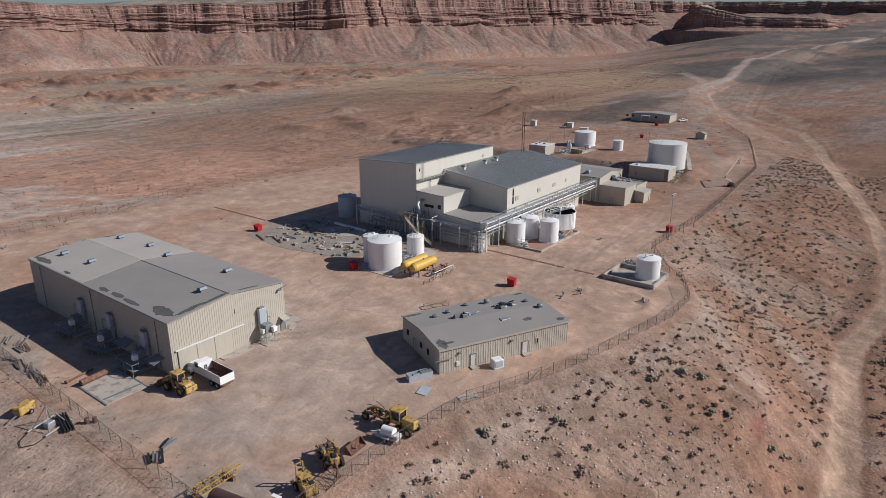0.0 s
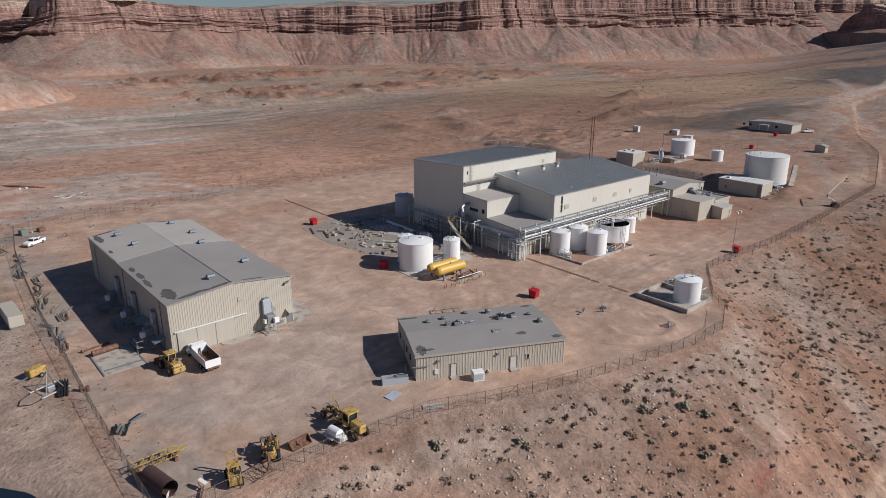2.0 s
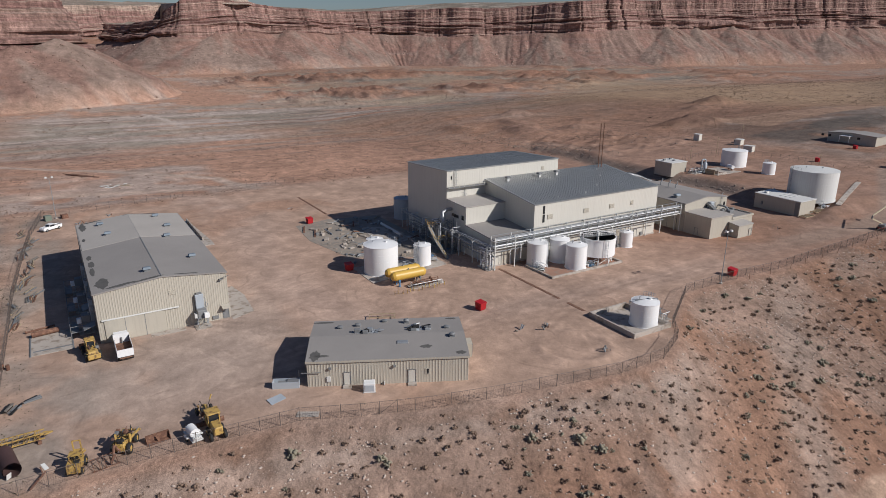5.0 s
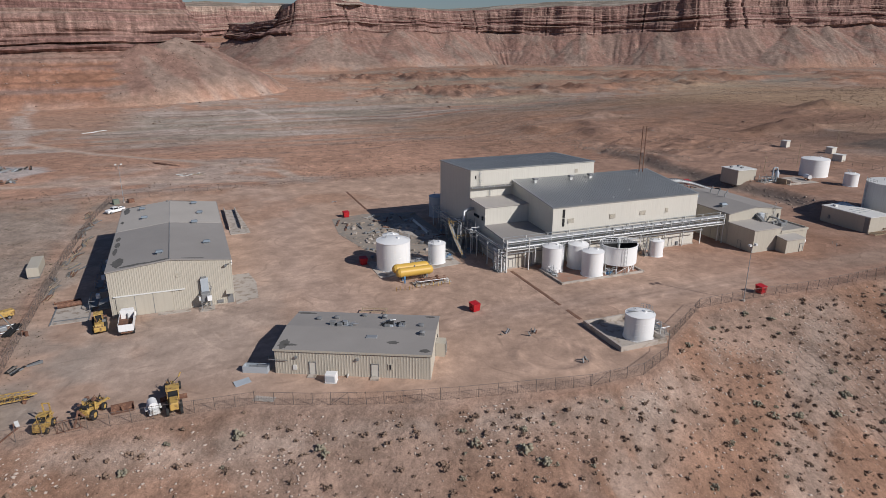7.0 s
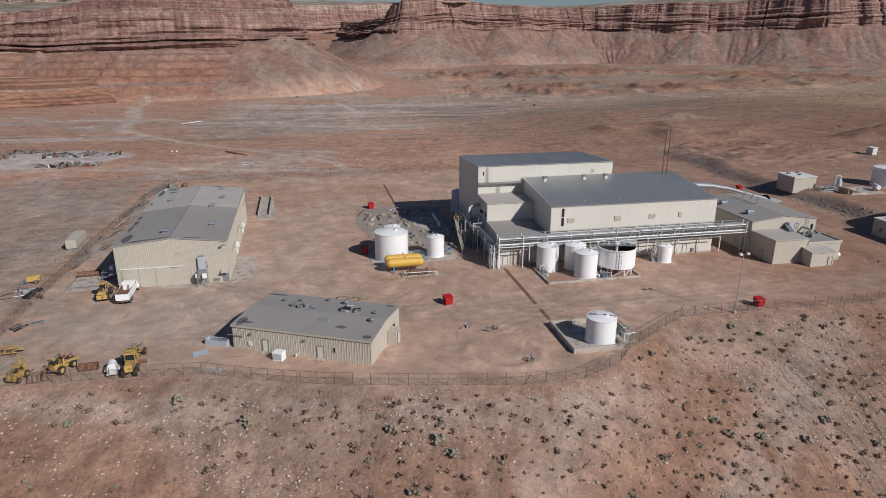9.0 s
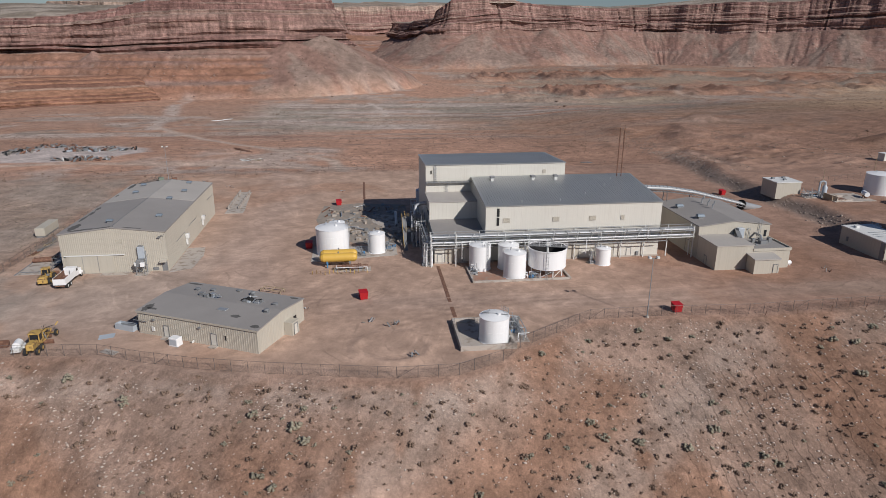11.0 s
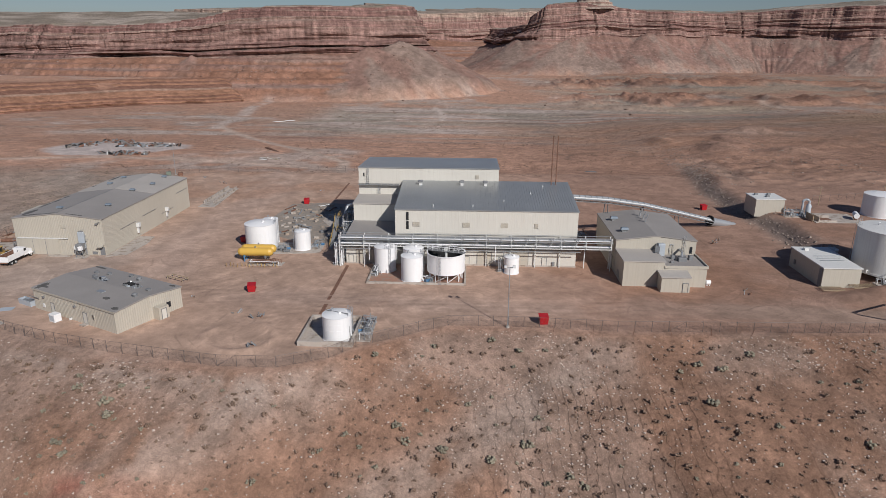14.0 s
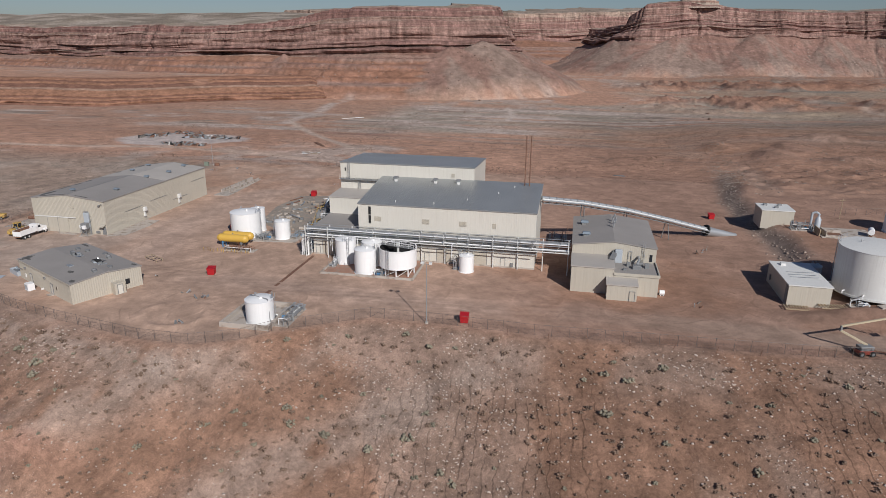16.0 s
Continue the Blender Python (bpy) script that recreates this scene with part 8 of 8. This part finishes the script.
part("pipe", Geo().cyl((-2.2, 0, 0.55), (2.2, 0, 0.55), 0.5, 20), RUST, t)
t = thing("pipe_length", "thin rusty pipe on the ground", "pipe", -105.4, 14.6, 0, 14)
part("pipe", Geo().cyl((-2.4, 0, 0.2), (2.4, 0, 0.2), 0.18, 10).cyl((-2.5, 0, 0.25), (-2.3, 0, 0.25), 0.32, 12), RUST, t)
q = random.Random(8)
for x, y, turn, n in ((-109.4, -15.2, 60, 7), (-107.0, -13.0, 20, 3)):
    t = thing("timber_stack", "dark weathered timbers heaped on the ground", "timber", x, y, 0, turn)
    for i in range(n):
        L, b, z = q.uniform(0.7, 1.5), q.uniform(-0.9, 0.9), 0.12 + 0.16 * (i // 3)
        part("timber", Geo().slab((-L, b, z), (L, b + q.uniform(-0.5, 0.5), z + q.uniform(0, 0.15)), 0.28, 0.22), q.choice([DARK, JUNK, RUST, DULL]), t)
q = random.Random(21)
for i in range(26):
    x, y = q.uniform(-110.0, -106.2), 18 + i * 2.9
    t = thing("scrap_stack", q.choice(["stack of scrap pipe along the fence", "tangle of scrap steel along the fence", "bundle of weathered posts by the fence"]), "scrap", x, y, 0.0, q.uniform(50, 110), "scrap row along the west fence")
    for k in range(q.randint(4, 8)):
        L, b = q.uniform(0.7, 2.2), q.uniform(-0.8, 0.8)
        part("scrap", Geo().slab((-L, b, q.uniform(0.05, 0.3)), (L, b + q.uniform(-0.4, 0.4), q.uniform(0.1, 0.45)), q.uniform(0.08, 0.3), q.uniform(0.06, 0.2)), q.choice([RUST, DULL, JUNK, JUNK, JUNK, DULL, WOOD]), t)
t = thing("transformer", "grey-green transformer box by the pole", "transformer", -102.4, 101.2, 0, 20)
part("box", Geo().bbox(-0.9, -0.8, 0, 0.9, 0.8, 1.6, 0.06), mat("transformer_green", (0.16, 0.19, 0.15), 0.6, 0, 0.1, 1, 8, 0.05), t)
t = thing("crate", "dark steel crate behind the workshop", "crate", -98.0, 102.0, 0, 20)
part("crate", Geo().bbox(-0.9, -0.7, 0, 0.9, 0.7, 1.2, 0.05), RUST, t)

# timber cribs on the slope below the pump house
for x, y, a, L in ((97.5, -12.4, 0, 4.4), (104.6, -11.4, 6, 5.0)):
    t = thing("timber_crib", "pale timber crib steps on the dirt bank", "crib", x, y, ground_z(x, y) + 0.1, a, "cribs below the pump house")
    for yy in (-0.9, 0.9):
        part("rail", Geo().slab((-L / 2, yy, 0.2), (L / 2, yy, 0.2), 0.2, 0.25), WOOD, t)
    for i in range(9):
        xx = -L / 2 + L * i / 8
        part("slat", Geo().slab((xx, -1.1, 0.38), (xx, 1.1, 0.38), 0.2, 0.12), WOOD, t)
t = thing("concrete_strip", "long pale concrete strip along the terrace", "slab", 0, 0, 0, 0)
part("strip", Geo().slab((112.0, -13.6, ground_z(112, -13.6) + 0.1), (128.0, -8.0, ground_z(128, -8) + 0.1), 1.6, 0.3).slab((128.0, -8.0, ground_z(128, -8) + 0.1), (150.0, 0.0, ground_z(150, 0) + 0.1), 1.6, 0.3), CONCRETE, t)
t = thing("conduit_vessel", "white horizontal vessel beside terrace tanks", "vessel", 129.5, 38.0, ground_z(129.5, 38), 70)
part("vessel", Geo().cyl((-1.6, 0, 1.5), (1.6, 0, 1.5), 0.75, 20), WHITE, t)
part("stand", Geo().box(-1.0, -0.4, -0.2, -0.7, 0.4, 0.9), RUST, t)
part("stand", Geo().box(0.7, -0.4, -0.2, 1.0, 0.4, 0.9), RUST, t)
t = thing("parked_car", "dark parked utility vehicle on the terrace", "car", 196.0, 82.0, ground_z(196, 82), 60)
part("body", Geo().bbox(-2.2, -0.9, 0.4, 2.2, 0.9, 1.0, 0.15), DARK, t)
part("cabin", wedge(Geo(), [(-1.8, 1.0), (1.0, 1.0), (0.5, 1.6), (-1.6, 1.65)], -0.8, 0.8), DARK, t)
for wx in (-1.4, 1.4):
    for wy in (-0.85, 0.85):
        wheel(t, wx, wy, 0.36, 0.24)

# the scrap yard far behind
q = random.Random(4)
for i in range(130):
    a, r = q.uniform(0, 6.283), q.random() ** 0.6
    cx, cy, rx, ry = ((-160, 206, 15, 6), (-166, 204, 17, 7), (-199, 207, 7, 17), (-155, 168, 14, 3.5), (-192, 228, 10, 4))[i % 5]
    x, y = cx + rx * r * math.cos(a), cy + ry * r * math.sin(a)
    t = thing("scrap_pile", "grey and rusty scrap pile in the far yard", "scrap", x, y, ground_z(x, y), q.uniform(0, 180), "far scrap yard")
    paint = q.choice([JUNK, RUST, RUST, DULL, DULL, BLACK, JUNK, DULL, PALEBLUE] + ([OFFWHITE, OFFWHITE] if i % 5 == 3 else []))
    for k in range(2):
        w, d, h = q.uniform(0.6, 2.2), q.uniform(0.4, 1.1), q.uniform(0.4, 1.5)
        a, b = q.uniform(-1.2, 1.2), q.uniform(-0.8, 0.8)
        part("scrap", Geo().slab((a - w, b, q.uniform(0.1, 0.5)), (a + w, b + q.uniform(-0.8, 0.8), h), d, q.uniform(0.3, 0.9)), paint if k else q.choice([RUST, DULL, JUNK, BLACK]), t)
for x, y, turn, L, paint in ((-88, 192, -55, 10, RUST), (70, 130, -30, 2.6, DULL), (-141, 386, 35, 5.5, OFFWHITE), (-135, 396, 35, 4.5, OFFWHITE)):
    t = thing("old_timber", "pale boards lying on the desert" if y > 300 else "weathered timbers lying on the desert", "timber", x, y, ground_z(x, y), turn)
    for k in range(3):
        part("timber", Geo().slab((-L + k, (k - 1) * 0.7, 0.15), (L - 0.7 * k, (k - 1) * 0.6, 0.2), 0.55, 0.35), paint, t)
q = random.Random(14)
heap = thing("rubble_heap", "pale broken boards and rubble on the flat", "rubble", -79, 157, ground_z(-79, 157))
for k in range(26):
    a, b, h, L = q.uniform(-5, 5), q.uniform(-3, 3), q.uniform(0.1, 0.5), q.uniform(0.4, 1.3)
    part("board", Geo().slab((a - L, b, h * 0.5), (a + L, b + q.uniform(-0.8, 0.8), h), q.uniform(0.25, 0.6), 0.15), q.choice([OFFWHITE, WOOD, CONCRETE, JUNK]), heap)

# ---- pond outside the fence ----
WATER = mat("pond_water", (0.012, 0.022, 0.035), 0.06, 0, 0.2, 0.5, 2, 0.02)
pond = thing("pond", "dark blue still pond outside the fence", "water", -133, -27, -1.0, 0, kind="structure")
part("water", Geo().prism([(19 * math.cos(2 * math.pi * i / 40), 21 * math.sin(2 * math.pi * i / 40)) for i in range(40)], -0.5, 0.0), WATER, pond)

# ---- chain-link fence ----
def fence(name, line, label, h=2.1, gap=3.0, mesh=True):
    f = thing(name, label, "fence", kind="structure")
    pm = Geo().cyl((0, 0, -0.5), (0, 0, h + 0.1), 0.045, 6).mesh("post", CHAIN)
    pts = [Vector((x, y, 0)) for x, y in line]
    stops = []
    for p, q in zip(pts, pts[1:]):
        n = max(1, int(round((q - p).length / gap)))
        stops += [p + (q - p) * i / n for i in range(n)]
    stops.append(pts[-1])
    zs = land(np.array([p.x for p in stops]), np.array([p.y for p in stops]))[0]
    stops = [Vector((p.x, p.y, float(z))) for p, z in zip(stops, zs)]
    r = random.Random(len(stops))
    for p in stops:
        ob = new("post", pm)
        ob.parent = f
        ob.matrix_basis = pose(p.x, p.y, p.z, r.uniform(-2, 2), r.uniform(-2, 2), 0)
    for p, q in zip(stops, stops[1:]):
        part("top_rail", Geo().cyl(p + Vector((0, 0, h)), q + Vector((0, 0, h)), 0.03, 5, None, False), CHAIN, f)
    wires = Geo()
    for i, (p, q) in enumerate(zip(stops, stops[1:])):
        for z in (0.1, h * 0.5):
            wires.cyl(p + Vector((0, 0, z)), q + Vector((0, 0, z)), 0.012, 3, None, False)
        if mesh:
            n = max(2, int((q - p).length / 0.24))
            for k in range(n):
                a, b = p + (q - p) * (k / n), p + (q - p) * ((k + 1) / n)
                wires.cyl(a + Vector((0, 0, 0.05)), b + Vector((0, 0, h)), 0.006, 3, None, False)
                wires.cyl(b + Vector((0, 0, 0.05)), a + Vector((0, 0, h)), 0.006, 3, None, False)
        if i % 14 == 3:
            wires.cyl(p + Vector((0, 0, 0.1)), q + Vector((0, 0, h)), 0.03, 4, None, False)
    tagged(part("wire_mesh", wires, CHAIN, f), kind="stuff")


fence("front_fence", [(-111.5, -37.6)] + [(x, y) for x, y in zip(FENCE_X, FENCE_Y) if -105 < x < 260], "rusty chain-link fence along the slope edge")
fence("west_fence", [(-111.5, -37.6), (-111.2, -10), (-110.6, 12), (-110.2, 34), (-108.8, 60), (-107, 84), (-104, 106)], "chain-link fence on the west side")
fence("rear_fence", [(-104, 106), (-70, 112), (-46, 118), (-20, 121)], "thin chain-link fence behind the yard", 2.0, 4.0, False)
fence("terrace_fence", [(128, 60), (150, 66), (168, 58), (172, 36), (166, 18)], "thin fence round the upper tanks", 2.0, 3.5, False)
q = random.Random(3)
for i in range(9):
    x = 34 + i * 7.3
    t = thing("fence_stake", "leaning rusty stake below the fence", "stake", x, float(np.interp(x, FENCE_X, FENCE_Y)) - 1.4, ground_z(x, float(np.interp(x, FENCE_X, FENCE_Y)) - 1.4), 0, "stakes below the fence")
    part("stake", Geo().slab((0, 0, -0.3), (q.uniform(-0.5, 0.5), q.uniform(-0.3, 0.3), 1.3), 0.07, 0.07), RUST, t)

# ---- shrubs and stones ----
def scatter(count, box, keep, seed):
    """Random places in a box where keep(x, y) exceeds a random number; their x, y, z."""
    r = np.random.RandomState(seed)
    x, y = r.uniform(box[0], box[1], count), r.uniform(box[2], box[3], count)
    ok = r.rand(count) < keep(x, y)
    x, y = x[ok], y[ok]
    return x, y, land(x, y)[0]


def spaced(gap, box, keep, seed):
    """Places a rough distance apart, as desert shrubs stand, where keep(x, y) exceeds a random number."""
    r = np.random.RandomState(seed)
    x, y = np.meshgrid(np.arange(box[0], box[1], gap), np.arange(box[2], box[3], gap))
    x, y = x.ravel() + gap * r.uniform(-0.48, 0.48, x.size), y.ravel() + gap * r.uniform(-0.48, 0.48, y.size)
    ok = r.rand(x.size) < keep(x, y)
    x, y = x[ok], y[ok]
    return x, y, land(x, y)[0]


def off_road(x, y):
    yr = np.interp(x, ROAD_X, ROAD_Y)
    return step(np.abs(y - yr), 3.4, 4.6)


def slope_keep(x, y):
    out = np.interp(x, FENCE_X, FENCE_Y) - y
    patch = fbm(x / 13, y / 13, 3, 201)
    return step(out, 2.0, 5.0) * (0.30 + 0.9 * step(patch, 0.40, 0.62)) * off_road(x, y)


def brush(name, places, size, lumps, blades, material, label, seed, flat=0.75, blade=0.3):
    """Low shrubs: each a few uneven lumps of twigs with leaf blades sticking out, all in one mesh."""
    x, y, z = places
    n = len(x)
    r = np.random.RandomState(seed)
    s = size * (0.5 + 1.0 * r.rand(n) ** 2)
    long, turn = 0.75 + 0.6 * r.rand(n), r.rand(n) * 6.2832

    def spread(per, reach):
        S, L, T = np.repeat(s, per), np.repeat(long, per), np.repeat(turn, per)
        a, rad, u = r.rand(n * per) * 6.2832, reach * r.rand(n * per) ** 0.6, r.rand(n * per)
        ox, oy = S * rad * np.cos(a) * L, S * rad * np.sin(a)
        up = S * flat * (0.15 + 0.75 * u * np.sqrt(np.clip(1 - rad * rad, 0, 1)))
        return S, np.stack([np.repeat(x, per) + ox * np.cos(T) - oy * np.sin(T), np.repeat(y, per) + ox * np.sin(T) + oy * np.cos(T), np.repeat(z, per) + up], -1)
    S, c = spread(lumps, 0.75)
    k = n * lumps
    corner = np.array([(1, 0, 0), (0, 1, 0), (-1, 0, 0), (0, -1, 0), (0, 0, 1), (0, 0, -1)], float)
    v1 = c[:, None] + corner[None] * (0.55 + 0.8 * r.rand(k, 6, 1)) * (0.33 * S)[:, None, None] + r.randn(k, 6, 3) * (0.07 * S)[:, None, None]
    tri = np.array([(0, 1, 4), (1, 2, 4), (2, 3, 4), (3, 0, 4), (1, 0, 5), (2, 1, 5), (3, 2, 5), (0, 3, 5)])
    f1 = (tri[None] + (np.arange(k) * 6)[:, None, None]).reshape(-1, 3)
    S, c = spread(blades, 1.0)
    k = n * blades
    d = r.randn(k, 3)
    d[:, 2] = 0.6 * np.abs(d[:, 2]) + 0.2
    d /= np.linalg.norm(d, axis=1)[:, None]
    e = np.cross(d, r.randn(k, 3))
    e /= np.linalg.norm(e, axis=1)[:, None] + 1e-6
    L, W = (S * blade * (0.7 + 0.7 * r.rand(k)))[:, None], (S * blade * 0.3 * (0.7 + 0.7 * r.rand(k)))[:, None]
    v2 = np.stack([c - e * W, c + e * W, c + d * L], 1)
    f2 = np.arange(k * 3).reshape(-1, 3) + v1.size // 3
    v, f = np.concatenate([v1.reshape(-1, 3), v2.reshape(-1, 3)]), np.concatenate([f1, f2])
    me = bpy.data.meshes.new(name)
    me.vertices.add(len(v))
    me.vertices.foreach_set("co", v.reshape(-1))
    me.loops.add(f.size)
    me.loops.foreach_set("vertex_index", f.reshape(-1).astype(np.int32))
    me.polygons.add(len(f))
    me.polygons.foreach_set("loop_start", np.arange(0, f.size, 3, dtype=np.int32))
    me.update(calc_edges=True)
    me.materials.append(material)
    tagged(new(name, me), label, "shrub", kind="stuff")


def sage_keep(x, y):
    out = np.interp(x, FENCE_X, FENCE_Y) - y
    return step(out, 2.5, 6.0) * off_road(x, y) * (0.26 + 0.58 * step(fbm(x / 22, y / 22, 3, 203), 0.40, 0.60)) * (1 - 0.6 * step(x, 20, 60))


def bush_keep(x, y):
    out = np.interp(x, FENCE_X, FENCE_Y) - y
    return step(out, 1.5, 5.0) * off_road(x, y) * (0.34 + 0.55 * step(fbm(x / 15, y / 15, 3, 201), 0.38, 0.60))


brush("sagebrush", spaced(4.2, (-125, 190, -112, -34), sage_keep, 11), 0.80, 13, 34, SAGE, "grey-green sagebrush on the slope", 12, 0.72, 0.24)
brush("brown_brush", spaced(2.0, (-128, 200, -114, -33), bush_keep, 13), 0.55, 8, 18, DRYBUSH, "small brown dry bushes on the slope", 14, 0.75, 0.32)
brush("low_tufts", scatter(16000, (-130, 210, -120, -33), lambda x, y: 0.7 * slope_keep(x, y), 47), 0.22, 1, 5, DRYBUSH, "tiny dry tufts between the bushes", 48, 0.7, 0.55)
brush("yard_tufts", scatter(11000, (-175, -100, -60, 110), lambda x, y: 0.85 * step(-x, 106, 110) * (0.25 + step(fbm(x / 9, y / 9, 3, 205), 0.42, 0.6)) * (np.hypot((x + 133) / 15, (y + 27) / 17) > 1), 15), 0.27, 1, 7, mat("dry_tuft", (0.150, 0.125, 0.080), 0.9, 0, 0.4, 0.8, 4, 0.0), "dry tufts outside the west fence", 16, 0.6)
brush("desert_scrub", scatter(26000, (-330, 330, 108, 430), lambda x, y: (0.25 + 0.9 * step(fbm(x / 40, y / 18, 4, 207), 0.46, 0.60)) * step(np.minimum(near_line(x, y, ROADS[0][0]), near_line(x, y, ROADS[1][0])), 3, 5) * step(np.hypot((x + 174) / 38, (y - 196) / 36), 0.95, 1.05), 17), 0.60, 1, 3, DRYBUSH, "sparse dark scrub on the desert flat", 18, 0.6, 0.5)
brush("terrace_scrub", scatter(7000, (150, 520, -110, 300), lambda x, y: (0.3 + 0.9 * step(fbm(x / 26, y / 26, 4, 209), 0.42, 0.58)) * off_road(x, y) * (1 - step(x, 165, 170) * (1 - step(x, 232, 240)) * step(y, 20, 26) * (1 - step(y, 100, 112))) * (1 - step(y, -10, 0) * (1 - step(x, 150, 180))), 19), 0.5, 2, 3, DRYBUSH, "dry scrub beyond the terrace", 20, 0.6, 0.45)
brush("far_scrub", scatter(16000, (-500, 1300, 420, 1250), lambda x, y: (0.15 + 0.9 * step(fbm(x / 90, y / 60, 4, 211), 0.45, 0.6)), 21), 1.0, 1, 2, DRYBUSH, "far dark scrub below the cliffs", 22, 0.6, 0.6)
brush("golden_scrub", scatter(15000, (280, 1000, 140, 620), lambda x, y: (0.2 + 0.9 * step(fbm(x / 50, y / 30, 4, 219), 0.44, 0.6)) * off_road(x, y), 43), 0.95, 1, 2, DRYBUSH, "dark scrub scattered over golden flats", 44, 0.6, 0.6)


def stones(name, places, size, material, label, seed):
    """Angular stones, all in one mesh."""
    x, y, z = places
    n = len(x)
    r = np.random.RandomState(seed)
    s = size * (0.35 + 1.6 * r.rand(n) ** 4)
    base = np.array([(1, 0, 0), (-1, 0, 0), (0, 1, 0), (0, -1, 0), (0.2, 0.1, 0.8), (0.6, 0.6, 0.45), (-0.6, -0.5, 0.5), (0, 0, -0.5)], float)
    tri = np.array([(0, 5, 4), (5, 2, 4), (2, 1, 4), (1, 6, 4), (6, 3, 4), (3, 0, 4), (0, 2, 5), (1, 3, 6), (0, 7, 2), (2, 7, 1), (1, 7, 3), (3, 7, 0)])
    a = r.rand(n) * 6.28
    ca, sa = np.cos(a), np.sin(a)
    jit = base[None] * (1 + 0.5 * (r.rand(n, 8, 1) - 0.5)) * np.stack([1 + 0.4 * r.rand(n), 0.7 + 0.4 * r.rand(n), 0.6 + 0.5 * r.rand(n)], -1)[:, None]
    vx = jit[..., 0] * ca[:, None] - jit[..., 1] * sa[:, None]
    vy = jit[..., 0] * sa[:, None] + jit[..., 1] * ca[:, None]
    v = np.stack([vx, vy, jit[..., 2]], -1) * s[:, None, None] + np.stack([x, y, z], -1)[:, None]
    f = (tri[None] + (np.arange(n) * 8)[:, None, None]).reshape(-1, 3)
    me = bpy.data.meshes.new(name)
    me.vertices.add(n * 8)
    me.vertices.foreach_set("co", v.reshape(-1))
    me.loops.add(f.size)
    me.loops.foreach_set("vertex_index", f.reshape(-1).astype(np.int32))
    me.polygons.add(len(f))
    me.polygons.foreach_set("loop_start", np.arange(0, f.size, 3, dtype=np.int32))
    me.update(calc_edges=True)
    me.materials.append(material)
    tagged(new(name, me), label, "stones", kind="stuff")


def gravel_keep(x, y):
    out = np.interp(x, FENCE_X, FENCE_Y) - y
    g = np.clip(np.exp(-((out - 6) / 6) ** 2) + step(fbm((x + 0.5 * y) / 24, (y - x) / 90, 4, 81), 0.48, 0.62), 0, 1)
    return step(out, 1.0, 3.0) * (0.22 + 0.78 * g * step(fbm(x / 8, y / 8, 3, 213), 0.40, 0.6)) * off_road(x, y)


stones("slope_stones", scatter(70000, (-120, 190, -100, -33), gravel_keep, 31), 0.15, STONE, "pale angular stones on the slope", 32)
stones("red_stones", scatter(9000, (-120, 190, -105, -33), lambda x, y: 0.8 * slope_keep(x, y), 33), 0.14, mat("red_stone", (0.24, 0.14, 0.10), 0.9, 0, 0.3, 0.5, 6, 0.2), "reddish stones on the slope", 34)
stones("bank_stones", scatter(9000, (92, 124, 10, 165), lambda x, y: np.exp(-((x + 1 - np.interp(y, [0, 18, 37, 58, 83, 134, 220], [108, 107, 106.8, 103.7, 104.6, 112.7, 118])) / 3.0) ** 2), 35), 0.24, mat("grey_stone", (0.30, 0.24, 0.20), 0.9, 0, 0.3, 0.5, 6, 0.2), "grey rubble on the terrace bank", 36)


def on_scree(co, count, seed, top=0.95):
    """Random places on a scree slope."""
    r = np.random.RandomState(seed)
    i, j = (r.rand(count) ** 0.8 * top * (co.shape[0] - 1)).astype(int), (r.rand(count) * (co.shape[1] - 1)).astype(int)
    f = r.rand(count)[:, None]
    p = co[i, j] * f + co[i + 1, j + 1] * (1 - f)
    ok = r.rand(count) < 0.15 + step(fbm(p[:, 0] / 40, p[:, 1] / 40, 3, seed), 0.45, 0.62)
    return p[ok, 0], p[ok, 1], p[ok, 2]


BIG = np.array([(251.0, 187.0), (172.0, 520.0), (165.0, 470.0), (96.0, 560.0), (-60.0, 600.0)])
stones("lone_boulders", (BIG[:, 0], BIG[:, 1], land(BIG[:, 0], BIG[:, 1])[0] + 0.6), 3.4, mat("dark_boulder", (0.17, 0.105, 0.08), 0.9, 0, 0.3, 0.5, 3, 0.2), "dark lone boulders on the desert flat", 64)
BOULDER = mat("red_boulder", (0.255, 0.170, 0.135), 0.9, 0, 0.35, 0.2, 2, 0.2)
stones("near_boulders", on_scree(near_scree, 9000, 37), 0.95, BOULDER, "fallen boulders on the near scree", 38)
stones("far_boulders", on_scree(far_scree, 9000, 39), 1.25, mat("grey_boulder", (0.33, 0.25, 0.21), 0.9, 0, 0.35, 0.2, 2, 0.2), "fallen boulders on the far scree", 40)
stones("heap_stones", scatter(9000, (104, 200, 84, 262), lambda x, y: np.clip(np.exp(-((x - 112 - 0.11 * (y - 100)) / 5) ** 2) + 0.5 * step(fbm(x / 9, y / 9, 3, 221), 0.5, 0.64), 0, 1), 45), 0.26, mat("bank_rubble", (0.255, 0.195, 0.160), 0.9, 0, 0.3, 0.5, 6, 0.2), "grey rubble along the cut bank", 46)
